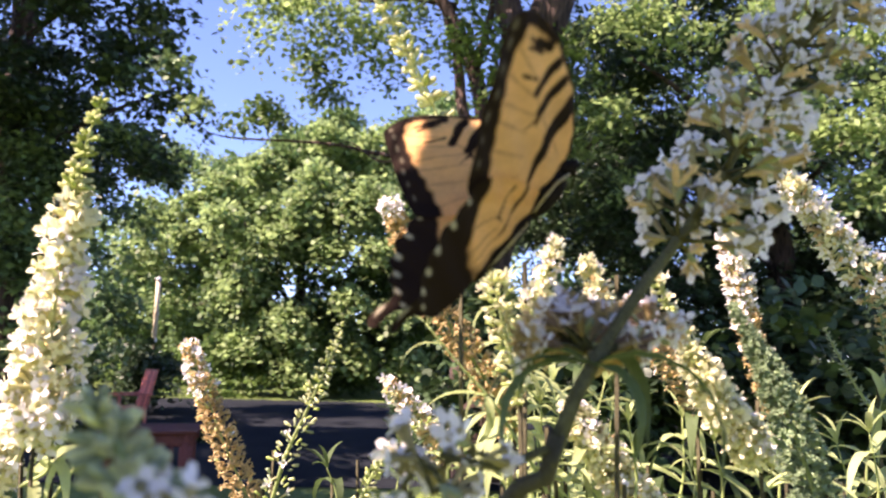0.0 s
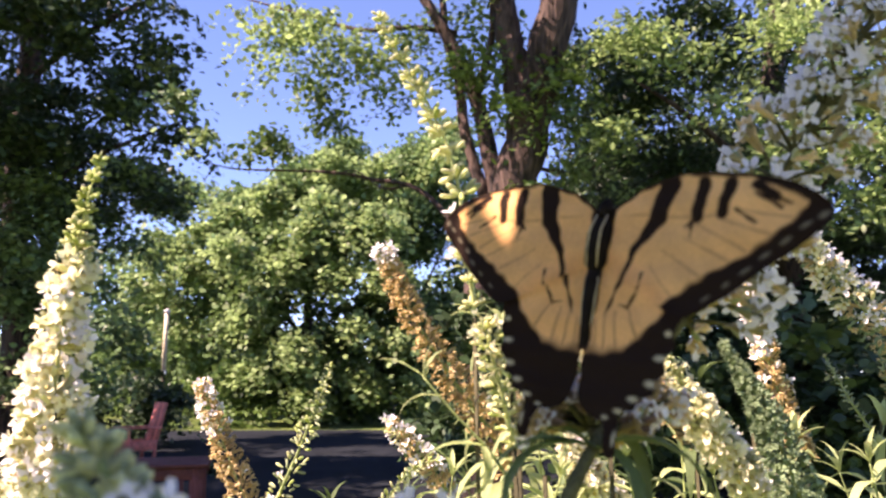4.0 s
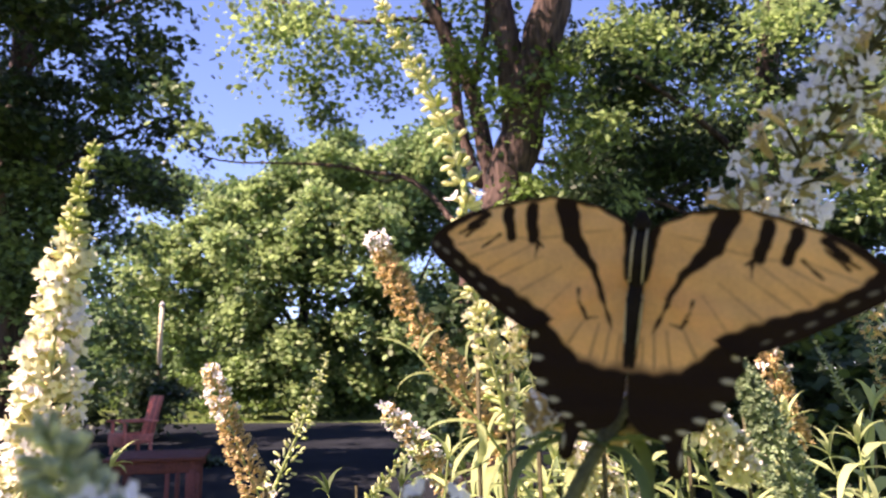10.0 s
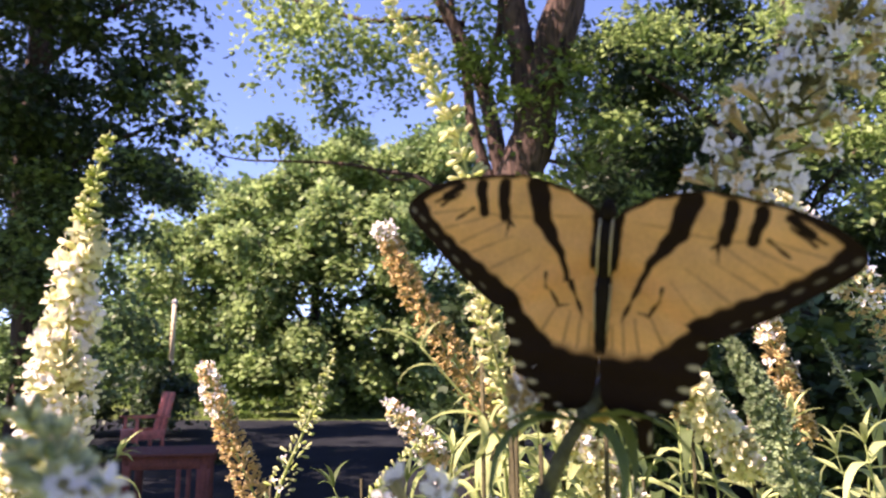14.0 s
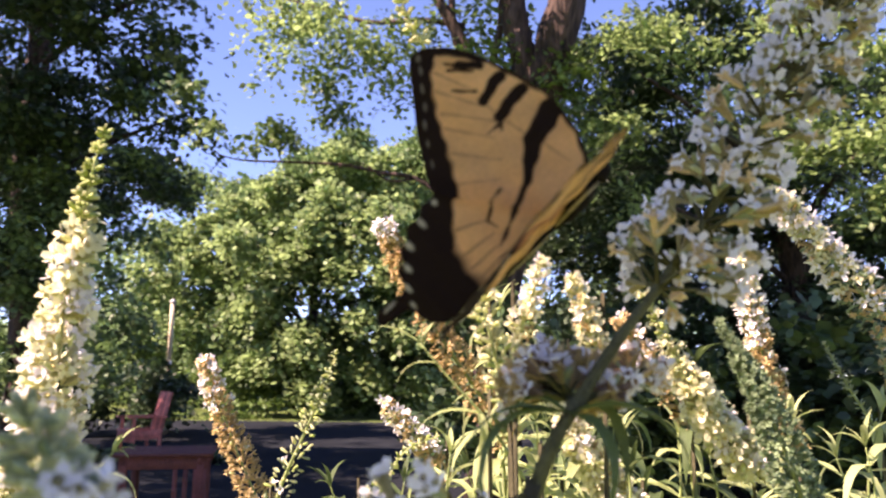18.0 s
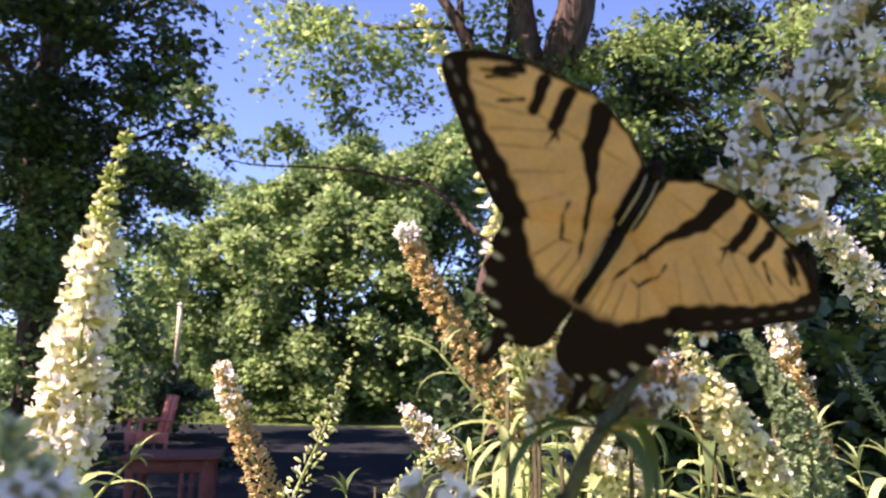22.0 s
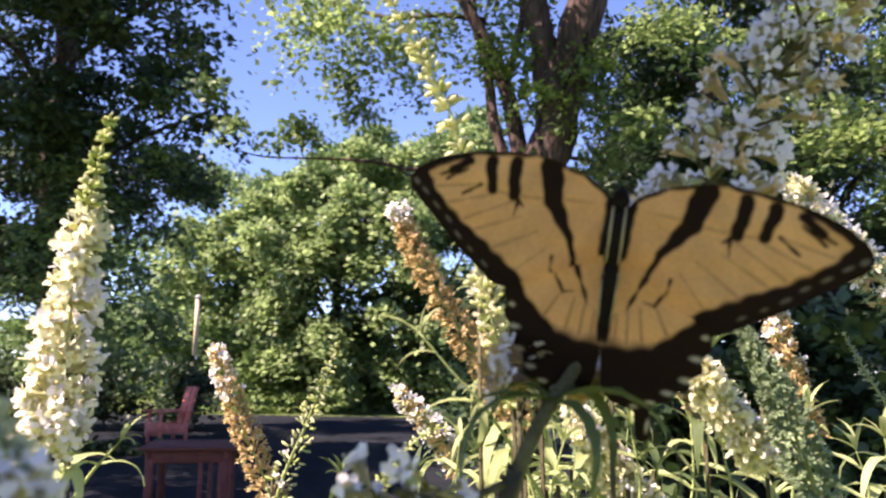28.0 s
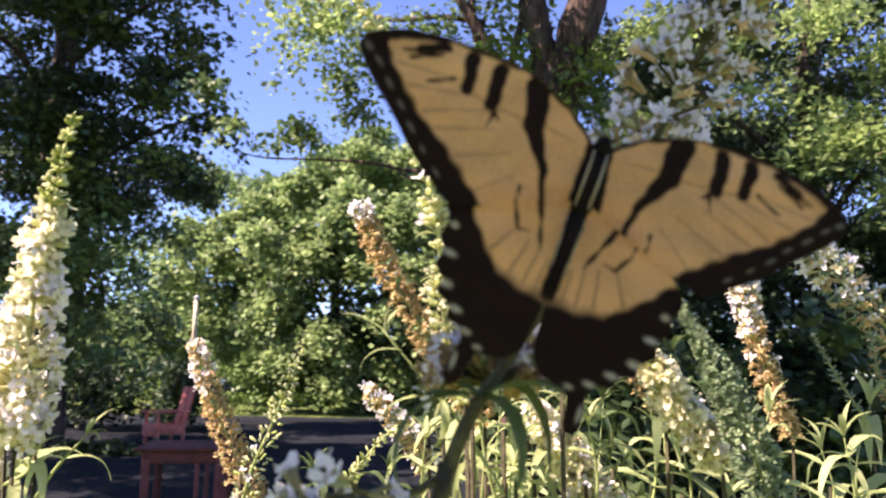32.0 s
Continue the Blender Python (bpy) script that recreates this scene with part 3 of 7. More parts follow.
# the tree on the left, its leaves darkened in colour for shade
tree("large shade tree with dense dark-green leaves against the sky", [
    ("trunk", [(-7.21, 13, 0), (-7.31, 13.08, 2.04), (-7.41, 12.76, 4.01), (-6.99, 11.98, 6.31), (-6.38, 10.96, 8.81), (-6.11, 10.44, 11.98)], 0.30, 0.12),
    ("limb", [(-7.31, 12.58, 4.48), (-5.65, 11.77, 5.14), (-3.86, 11.09, 5.58)], 0.07, 0.015),
    ("limb", [(-7.2, 12.33, 5.42), (-7.15, 11.27, 6.31), (-7.44, 10.8, 6.67)], 0.09, 0.03),
    ("limb", [(-6.89, 11.84, 6.56), (-5.28, 11.03, 7.17), (-4.04, 10.75, 7.6)], 0.07, 0.02),
], [
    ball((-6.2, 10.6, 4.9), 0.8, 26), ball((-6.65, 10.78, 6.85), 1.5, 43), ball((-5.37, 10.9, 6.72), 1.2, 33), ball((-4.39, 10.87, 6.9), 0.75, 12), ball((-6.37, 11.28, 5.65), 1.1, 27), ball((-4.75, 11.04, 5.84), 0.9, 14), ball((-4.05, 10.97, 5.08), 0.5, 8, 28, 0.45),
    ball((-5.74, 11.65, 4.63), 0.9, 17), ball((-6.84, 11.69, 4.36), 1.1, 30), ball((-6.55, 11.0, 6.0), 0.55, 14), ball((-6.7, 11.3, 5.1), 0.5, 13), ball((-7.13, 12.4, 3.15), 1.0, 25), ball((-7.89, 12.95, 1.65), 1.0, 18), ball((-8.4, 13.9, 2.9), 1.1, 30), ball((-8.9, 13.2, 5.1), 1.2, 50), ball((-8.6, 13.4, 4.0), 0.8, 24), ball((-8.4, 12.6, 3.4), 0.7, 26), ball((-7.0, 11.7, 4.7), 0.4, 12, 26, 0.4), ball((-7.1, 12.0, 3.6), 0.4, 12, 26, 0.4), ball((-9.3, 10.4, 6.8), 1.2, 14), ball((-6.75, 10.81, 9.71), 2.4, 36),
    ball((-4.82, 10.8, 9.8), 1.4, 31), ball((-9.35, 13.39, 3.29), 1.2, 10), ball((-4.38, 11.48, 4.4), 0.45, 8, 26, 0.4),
], 0.125, SHADOWLEAF, 31, ([
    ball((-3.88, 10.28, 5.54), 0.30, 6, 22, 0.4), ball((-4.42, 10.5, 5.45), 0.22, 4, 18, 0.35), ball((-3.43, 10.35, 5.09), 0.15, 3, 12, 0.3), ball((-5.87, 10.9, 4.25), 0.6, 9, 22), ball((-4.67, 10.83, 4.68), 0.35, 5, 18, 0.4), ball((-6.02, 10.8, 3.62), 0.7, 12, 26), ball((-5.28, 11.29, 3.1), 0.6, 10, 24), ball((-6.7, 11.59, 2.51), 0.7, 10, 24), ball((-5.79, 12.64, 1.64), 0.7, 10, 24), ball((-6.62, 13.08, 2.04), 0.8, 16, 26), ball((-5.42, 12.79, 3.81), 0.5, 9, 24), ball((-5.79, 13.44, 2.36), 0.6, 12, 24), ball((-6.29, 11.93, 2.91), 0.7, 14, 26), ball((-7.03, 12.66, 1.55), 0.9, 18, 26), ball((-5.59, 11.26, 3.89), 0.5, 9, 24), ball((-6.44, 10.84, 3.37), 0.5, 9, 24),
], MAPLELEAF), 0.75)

# maples beyond the drive; leaf colours stand in for sun and shade
for label, foot, balls, lit, seed in (
    ("broad maple with sunlit yellow-green leaves", (-5.05, 27, 0), [((-4.86, 25.65, 5.73), 1.5, 48), ((-3.4, 25.54, 3.33), 1.3, 36), ((-6.85, 26.04, 3.37), 1.3, 30), ((-1.8, 24.85, 4.43), 1.2, 34), ((-3.07, 25.49, 6.71), 1.3, 34), ((-1.23, 25.23, 2.16), 1.2, 34), ((-5.06, 25.29, 1.78), 1.2, 32), ((-6.72, 25.86, 1.4), 1.1, 26), ((-3.14, 25.41, 1.03), 1.0, 26), ((-5.97, 26.34, 4.61), 1.2, 30), ((-0.08, 25.54, 3.33), 1.3, 34)],
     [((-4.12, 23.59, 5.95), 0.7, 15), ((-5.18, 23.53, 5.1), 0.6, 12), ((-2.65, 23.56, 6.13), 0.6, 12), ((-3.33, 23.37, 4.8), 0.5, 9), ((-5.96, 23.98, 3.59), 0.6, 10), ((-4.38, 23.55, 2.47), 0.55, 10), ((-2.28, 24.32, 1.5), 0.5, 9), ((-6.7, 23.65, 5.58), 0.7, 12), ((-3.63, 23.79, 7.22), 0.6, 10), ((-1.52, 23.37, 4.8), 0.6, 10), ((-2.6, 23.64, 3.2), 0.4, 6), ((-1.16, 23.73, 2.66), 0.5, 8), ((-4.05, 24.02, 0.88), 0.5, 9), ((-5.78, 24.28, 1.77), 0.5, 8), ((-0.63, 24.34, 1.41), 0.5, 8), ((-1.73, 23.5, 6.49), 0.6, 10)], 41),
    ("tall maple with light green leaves", (-2, 31, 0), [((-3.31, 29.19, 8.87), 2.0, 70), ((-1.01, 29.08, 9.55), 2.2, 75), ((-1.93, 29.53, 6.83), 2.2, 70), ((-4.37, 29.86, 11), 1.2, 28), ((0.37, 29.38, 7.74), 2, 60), ((0.83, 28.89, 10.69), 1.6, 40), ((1.75, 29.64, 6.15), 2.0, 60), ((0.37, 30.05, 3.66), 2.0, 60), ((-5.32, 30.01, 10.06), 1.0, 24)],
     [((-3.09, 27.07, 9.44), 1.6, 24), ((-0.52, 27.04, 9.65), 1.5, 24), ((-1.37, 27.31, 7.96), 1.3, 20)], 42),
    ("slender tree with light green leaves", (-9.91, 32, 0), [((-8.83, 29.45, 7.29), 1.9, 55), ((-7.94, 30.24, 8.65), 1.7, 45), ((-10.44, 29.56, 6.61), 1.5, 34), ((-6.27, 30.16, 9.12), 1.6, 44), ((-9.29, 29.86, 4.79), 1.7, 38), ((-11.74, 30.82, 5.13), 1.5, 40), ((-10.79, 30.24, 8.65), 1.4, 30), ((-12.45, 31.2, 2.79), 1.8, 44), ((-9.75, 30.27, 2.29), 1.6, 44), ((-7.91, 29.6, 6.38), 1.8, 44), ((-5.32, 30.05, 9.82), 1.3, 30)],
     [((-8.24, 27.42, 7.32), 1.3, 18), ((-9.1, 27.7, 5.63), 1.0, 14), ((-6.52, 27.28, 8.17), 1.2, 16), ((-10.17, 27.56, 6.48), 1.1, 14), ((-9.74, 28.04, 3.51), 1.0, 12), ((-7.38, 27.49, 6.9), 1.2, 16), ((-11.03, 27.77, 5.21), 0.9, 10)], 43),
):
    top = Vector(foot) + Vector((0.3, 0, 7.5))
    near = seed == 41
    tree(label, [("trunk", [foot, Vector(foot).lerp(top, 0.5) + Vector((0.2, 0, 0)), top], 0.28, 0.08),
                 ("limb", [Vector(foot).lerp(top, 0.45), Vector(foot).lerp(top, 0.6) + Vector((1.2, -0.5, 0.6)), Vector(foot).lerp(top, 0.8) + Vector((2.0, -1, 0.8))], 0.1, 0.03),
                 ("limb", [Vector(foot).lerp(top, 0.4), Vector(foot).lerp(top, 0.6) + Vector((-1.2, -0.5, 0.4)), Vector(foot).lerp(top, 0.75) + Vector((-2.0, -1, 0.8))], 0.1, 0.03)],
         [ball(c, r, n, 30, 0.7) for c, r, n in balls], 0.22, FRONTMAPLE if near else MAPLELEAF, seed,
         ([ball(c, r, n, 34, 0.6) for c, r, n in lit], LITMAPLE), flat=1.15)

# the tree on the right, leaves coloured dark for shade, light for sun
tree("leafy tree with sunlit light-green sprays over deep shade", [
    ("trunk", [(5.61, 11.5, 0), (5.37, 11.13, 2.81), (5.02, 10.59, 4.87), (5.19, 10.12, 7.78), (5.36, 9.71, 10.28)], 0.24, 0.10),
    ("limb", [(5.11, 10.7, 4.2), (3.57, 9.57, 4.94), (2.49, 8.9, 5.3)], 0.07, 0.02),
    ("limb", [(5.19, 10.83, 3.46), (5.33, 9.69, 4.18), (5.35, 8.65, 4.39)], 0.07, 0.02),
    ("branch", [(5.11, 10.91, 2.96), (3.32, 9.3, 3.48), (2.18, 8.76, 3.71)], 0.05, 0.012),
], [
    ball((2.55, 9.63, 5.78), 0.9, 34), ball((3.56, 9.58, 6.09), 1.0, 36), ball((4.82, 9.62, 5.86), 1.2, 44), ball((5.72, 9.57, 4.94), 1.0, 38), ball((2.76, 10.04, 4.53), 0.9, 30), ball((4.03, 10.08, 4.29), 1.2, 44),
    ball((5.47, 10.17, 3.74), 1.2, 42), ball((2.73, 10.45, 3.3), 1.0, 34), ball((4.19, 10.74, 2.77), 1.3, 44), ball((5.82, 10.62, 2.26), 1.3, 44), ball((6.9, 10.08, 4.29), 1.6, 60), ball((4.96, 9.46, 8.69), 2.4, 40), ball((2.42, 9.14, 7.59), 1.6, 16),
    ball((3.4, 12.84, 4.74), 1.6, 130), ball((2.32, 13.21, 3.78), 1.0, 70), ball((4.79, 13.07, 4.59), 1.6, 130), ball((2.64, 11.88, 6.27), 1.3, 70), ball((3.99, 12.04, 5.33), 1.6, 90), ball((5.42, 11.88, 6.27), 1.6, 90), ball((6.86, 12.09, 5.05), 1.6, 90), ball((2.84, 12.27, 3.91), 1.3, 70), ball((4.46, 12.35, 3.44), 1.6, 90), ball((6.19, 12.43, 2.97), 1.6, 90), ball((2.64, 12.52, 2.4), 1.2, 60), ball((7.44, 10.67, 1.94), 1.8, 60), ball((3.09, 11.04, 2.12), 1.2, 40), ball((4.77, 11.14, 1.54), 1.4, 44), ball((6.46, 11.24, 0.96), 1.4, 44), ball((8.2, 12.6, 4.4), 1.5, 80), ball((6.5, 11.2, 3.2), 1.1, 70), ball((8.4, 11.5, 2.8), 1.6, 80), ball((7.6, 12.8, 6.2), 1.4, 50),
], 0.115, SHADOWLEAF, 51, ([
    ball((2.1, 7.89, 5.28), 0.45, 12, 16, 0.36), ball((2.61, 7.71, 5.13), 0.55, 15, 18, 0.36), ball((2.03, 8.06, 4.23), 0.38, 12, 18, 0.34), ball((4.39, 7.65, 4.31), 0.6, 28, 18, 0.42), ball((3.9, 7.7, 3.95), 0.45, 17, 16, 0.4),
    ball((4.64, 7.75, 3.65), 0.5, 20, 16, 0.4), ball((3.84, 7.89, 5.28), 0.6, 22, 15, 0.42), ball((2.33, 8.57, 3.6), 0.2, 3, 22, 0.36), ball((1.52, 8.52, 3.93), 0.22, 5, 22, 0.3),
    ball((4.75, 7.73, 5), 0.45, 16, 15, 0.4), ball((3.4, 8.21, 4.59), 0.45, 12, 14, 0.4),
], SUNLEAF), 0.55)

# an unseen tree, added beside the garden to shade the table and the drive
tree("shade tree with dark-green leaves beside the garden", [
    ("trunk", [(-7.4, 4.6, 0), (-7.3, 4.7, 2.5), (-7.0, 5.0, 5.5), (-6.9, 5.2, 8.0)], 0.26, 0.10),
], [ball((-6.6, 5.4, 5.6), 1.7, 90), ball((-7.8, 6.6, 6.4), 1.8, 90), ball((-8.6, 4.6, 6.8), 1.8, 80), ball((-9.6, 8.6, 6.0), 2.0, 110), ball((-9.2, 9.2, 9.2), 2.0, 110), ball((-10.2, 14.2, 9.4), 1.8, 100)], 0.13, SHADOWLEAF, 55)

# another tree, added behind the left one to shade the drive
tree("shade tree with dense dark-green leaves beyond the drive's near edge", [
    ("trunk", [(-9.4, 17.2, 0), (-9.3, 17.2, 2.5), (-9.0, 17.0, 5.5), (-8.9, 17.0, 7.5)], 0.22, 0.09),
], [ball((-8.4, 16.6, 6.4), 1.6, 64), ball((-7.6, 18.0, 5.9), 1.4, 56), ball((-9.6, 15.2, 7.4), 1.7, 80)], 0.12, SHADOWLEAF, 56)

# the wood behind, and undergrowth at its foot
tagged(new("far_woods", leaf_mesh("far_woods", [
    ((x, 40 + 6 * math.sin(k * 1.7), z), (4.5, 3.5, 3.2), n, 36, 1.4)
    for k, x in enumerate(range(-44, 48, 5)) for z, n in ((2.5, 44), (7.0, 34 if not -16 < x < 2 else 20))
] + [((x, 36 + math.sin(k * 2.1), 2.0 + 0.6 * (k % 2)), (2.2, 1.5, 2.4), 60, 36, 1.1) for k, x in enumerate(range(-20, 10, 2))], 0.36, MAPLELEAF, 61, flat=1.0)), "dark green wood in the distance", "woods", kind="stuff")
tagged(new("undergrowth", leaf_mesh("undergrowth", [
    ((x, 33 + 1.0 * math.sin(k * 2.9), 1.2 + 0.7 * (k % 3)), (1.7, 1.2, 1.5), 26, 40, 0.7) for k, x in enumerate(np.arange(-24, 24, 1.9))
] + [
    ((x, 26.5 + 1.5 * math.sin(k * 2.3), 0.7), (1.4, 1.2, 0.9), 20, 32, 0.5) for k, x in enumerate(range(-22, 24, 2))
] + [((x, 24.2 + 0.3 * math.sin(k * 1.7), 0.35), (1.1, 0.5, 0.6), 14, 30, 0.4) for k, x in enumerate((-16, -14.5, -13, -11.5, -10, -8.6, -7.2, -5.8))] + [((x, 13.5 + math.sin(k * 1.3), 0.6), (1.2, 1.2, 1.0), 22, 30, 0.45) for k, x in enumerate((-9.8, -8.4))]
,
    0.14, TREELEAF, 62)), "low green shrubs at the edge of the wood", "shrubs", kind="stuff")
# shrubs added as a dark backdrop; the shade is in their leaf colour
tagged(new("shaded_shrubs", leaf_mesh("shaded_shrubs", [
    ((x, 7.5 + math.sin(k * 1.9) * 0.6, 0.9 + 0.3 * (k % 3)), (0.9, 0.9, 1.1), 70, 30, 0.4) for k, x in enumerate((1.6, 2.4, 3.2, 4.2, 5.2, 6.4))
] + [((x, 9.6 + 0.3 * (k % 2), 1.3), (0.8, 0.7, 1.5), 70, 30, 0.5) for k, x in enumerate((2.2, 3.1, 4.0, 4.9, 5.8, 6.7, 7.6, 8.5))] + [(c, (0.42, 0.4, 0.5), 24, 28, 0.35) for c in ((0.39, 7.89, 1.59), (0.59, 7.97, 2.32), (0.3, 8.01, 0.88), (1.05, 7.9, 1.53))], 0.13, SHADOWLEAF, 64)), "dark green shrubs in deep shade", "shrubs", kind="stuff")
# hedge in the darkened leaf colour, standing in for deep shade
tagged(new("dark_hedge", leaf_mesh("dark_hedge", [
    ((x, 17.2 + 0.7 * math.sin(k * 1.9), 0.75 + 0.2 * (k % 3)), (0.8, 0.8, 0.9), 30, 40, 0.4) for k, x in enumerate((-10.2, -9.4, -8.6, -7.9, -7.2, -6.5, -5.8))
# low dark plants added in place of the shade under the chair
] + [((x, 12.4 + 0.2 * (k % 2), 0.06), (0.4, 0.3, 0.16), 12, 36, 0.26) for k, x in enumerate((-6.6, -6.1, -5.6, -5.1, -4.6, -4.1, -3.7))], 0.13, SHADOWLEAF, 65)), "dark green shrubs beside the drive, in deep shade", "shrubs", kind="stuff")
tagged(new("surrounding_woods", leaf_mesh("surrounding_woods", [
    ((30 * math.cos(a), 30 * math.sin(a), z), (5, 5, 4), 26, 30, 1.8) for a in [math.pi * (1.02 + 0.06 * k) for k in range(17)] for z in (3, 9)
], 0.6, SHADOWLEAF, 63)), "dark green wood round the garden", "woods", kind="stuff")


# ---- garden things ----
def pole():
    foot = Vector((-7.14, 19.5, 0))
    ob = thing("garden_pole", foot, "pale wooden pole with a white cap, standing by the shrubs", "pole")
    top = Vector((-7.1, 19.47, 3.27)) - foot
    low = Vector((-7.19, 19.72, 1.72)) - foot
    part("post", mesh("post", *tube([low, low.lerp(top, 0.5), top], [0.06, 0.06, 0.055], 10), POLEMAT), ob)
    part("base", mesh("base", *tube([(0, 0, 0), low * 0.5, low], [0.04, 0.04, 0.04], 10), BARK), ob)
    part("cap", mesh("cap", *tube([top, top + Vector((0, 0, 0.03)), top + Vector((0, 0, 0.10))], [0.07, 0.09, 0.03], 10), WHITEPAINT), ob)
    part("collar", mesh("collar", *tube([low - Vector((0, 0, 0.08)), low, low + Vector((0, 0, 0.08))], [0.05, 0.08, 0.05], 10), WHITEPAINT), ob)


def garden_chair():
    """A red wooden chair with a slatted back, seen from its side."""
    foot = Vector((-5.57, 14.2, 0))
    ob = thing("garden_chair", foot, "weathered red wooden garden chair with a slatted back", "chair")
    for y in (-0.26, 0.26):
        part("leg", mesh("leg", *box(-0.33, -0.27, y - 0.02, y + 0.02, 0, 0.62), REDWOOD), ob)
        part("leg", mesh("leg", *box(0.18, 0.24, y - 0.02, y + 0.02, 0, 0.36), REDWOOD), ob)
        part("side_rail", mesh("side_rail", *box(-0.34, 0.24, y - 0.015, y + 0.015, 0.24, 0.41), REDWOOD), ob)
        part("armrest", mesh("armrest", *box(-0.40, 0.32, y - 0.06, y + 0.06, 0.62, 0.65), REDWOOD), ob)
    for k in range(5):
        x = -0.34 + 0.12 * k
        part("seat_slat", mesh("seat_slat", *box(x, x + 0.10, -0.25, 0.25, 0.40 - 0.02 * k, 0.425 - 0.02 * k), REDWOOD), ob)
    for k in range(5):
        y = -0.25 + 0.105 * k
        o = part("back_slat", mesh("back_slat", *box(-0.012, 0.012, y, y + 0.085, 0, 0.78), REDWOOD), ob, pose(0.24, 0, 0.32, 0, 14, 0))
    part("front_board", mesh("front_board", *box(-0.37, -0.34, -0.28, 0.28, 0.20, 0.42), REDWOOD), ob)
    ob.rotation_euler = (0, 0, radians(46))
    ob.scale = (0.98, 0.98, 1.02)


def garden_table():
    foot = Vector((-2.6, 7.4, 0))
    ob = thing("garden_table", foot, "dark red slatted wooden garden table in the shade", "table")
    for k in range(7):
        y = -0.40 + 0.115 * k
        part("table_slat", mesh("table_slat", *box(-0.48, 0.40, y, y + 0.095, 0.715, 0.745), SHADEDRED), ob)
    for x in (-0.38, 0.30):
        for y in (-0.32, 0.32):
            part("leg", mesh("leg", *box(x - 0.035, x + 0.035, y - 0.035, y + 0.035, 0, 0.70), SHADEDRED), ob)
        part("rail", mesh("rail", *box(x - 0.02, x + 0.02, -0.36, 0.36, 0.64, 0.71), SHADEDRED), ob)
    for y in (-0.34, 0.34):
        part("apron", mesh("apron", *box(-0.42, 0.36, y - 0.012, y + 0.012, 0.60, 0.71), SHADEDRED), ob)
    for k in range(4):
        part("stretcher", mesh("stretcher", *box(0.06 + 0.09 * k, 0.10 + 0.09 * k, -0.36, -0.33, 0.05, 0.60), SHADEDRED), ob)
    ob.rotation_euler = (0, 0, radians(12))


pole()
garden_chair()
garden_table()

# ---- the butterfly bush ----
spike_a = flower_spike("tall white flower spike with green buds at its tip", [(-0.1533, 0.295, 1.4623), (-0.1501, 0.2905, 1.4775), (-0.1456, 0.2842, 1.5032), (-0.1416, 0.2791, 1.5286), (-0.1376, 0.2756, 1.5498), (-0.1339, 0.2725, 1.5688), (-0.1266, 0.267, 1.5898)],
    steps((0, 0.0110), (0.15, 0.0150), (0.34, 0.0148), (0.46, 0.0108), (0.58, 0.0086), (0.72, 0.0066), (0.86, 0.0050), (1, 0.0018)),
    lambda s: {"open": 1.0 if s < 0.46 else max(0.0, (0.62 - s) * 4), "cream": 0.7 if s < 0.7 else 0, "palebud": 0.4 + max(0, s - 0.42) * 2.6 if s < 0.82 else 0.3, "bud": max(0, s - 0.66) * 9, "tan": 0.10 if s < 0.2 else 0.01},
    0.0092, 0.0066, lambda s: int(36 - 20 * s), 1, PALESTEM, ground=(-0.13, 0.36, 0))
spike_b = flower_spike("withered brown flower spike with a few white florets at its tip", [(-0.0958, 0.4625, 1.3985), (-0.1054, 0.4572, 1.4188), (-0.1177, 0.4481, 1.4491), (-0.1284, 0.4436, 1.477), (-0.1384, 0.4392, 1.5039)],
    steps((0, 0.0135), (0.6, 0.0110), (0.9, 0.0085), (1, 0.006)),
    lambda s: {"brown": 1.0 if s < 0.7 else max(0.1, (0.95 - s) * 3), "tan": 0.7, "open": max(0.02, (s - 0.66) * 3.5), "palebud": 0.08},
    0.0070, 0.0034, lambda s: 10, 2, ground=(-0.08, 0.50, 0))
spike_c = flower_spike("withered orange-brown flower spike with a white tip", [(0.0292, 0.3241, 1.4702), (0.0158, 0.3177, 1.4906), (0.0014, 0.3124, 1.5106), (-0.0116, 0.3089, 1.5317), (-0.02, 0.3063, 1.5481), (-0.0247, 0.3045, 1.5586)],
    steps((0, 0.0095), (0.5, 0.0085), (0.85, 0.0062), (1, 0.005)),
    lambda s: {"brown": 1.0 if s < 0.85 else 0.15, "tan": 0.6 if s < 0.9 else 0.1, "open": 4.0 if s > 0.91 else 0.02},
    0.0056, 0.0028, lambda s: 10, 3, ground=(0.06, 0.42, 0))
spike_d = flower_spike("slender green flower spike still in bud", [(-0.0844, 0.3771, 1.4251), (-0.0779, 0.3714, 1.4472), (-0.0681, 0.3669, 1.469), (-0.0611, 0.3632, 1.4852), (-0.0557, 0.361, 1.4987), (-0.0524, 0.359, 1.5108)],
    steps((0, 0.0095), (0.5, 0.007), (0.8, 0.004), (1, 0.002)),
    # grey buds mixed in to stand for shade on the spike
    lambda s: {"bud": 0.5, "greybud": 0.9, "palebud": 0.8 if s < 0.5 else 0.1, "open": 0.3 if s < 0.35 else 0.0}, 0.0058, 0.0046, lambda s: 8 if s < 0.7 else 6, 4, ground=(-0.05, 0.45, 0))
spike_e = flower_spike("small fading flower spike, white and tan", [(0.0048, 0.4067, 1.4422), (-0.0048, 0.4022, 1.4572), (-0.0146, 0.3982, 1.4692), (-0.0285, 0.3949, 1.4833)],
    steps((0, 0.0085), (0.7, 0.008), (1, 0.006)), lambda s: {"open": 0.4 + s, "tan": 0.9 - 0.5 * s, "brown": 0.25, "palebud": 0.1}, 0.0068, 0.0040, lambda s: 9, 5, ground=(0.02, 0.50, 0))
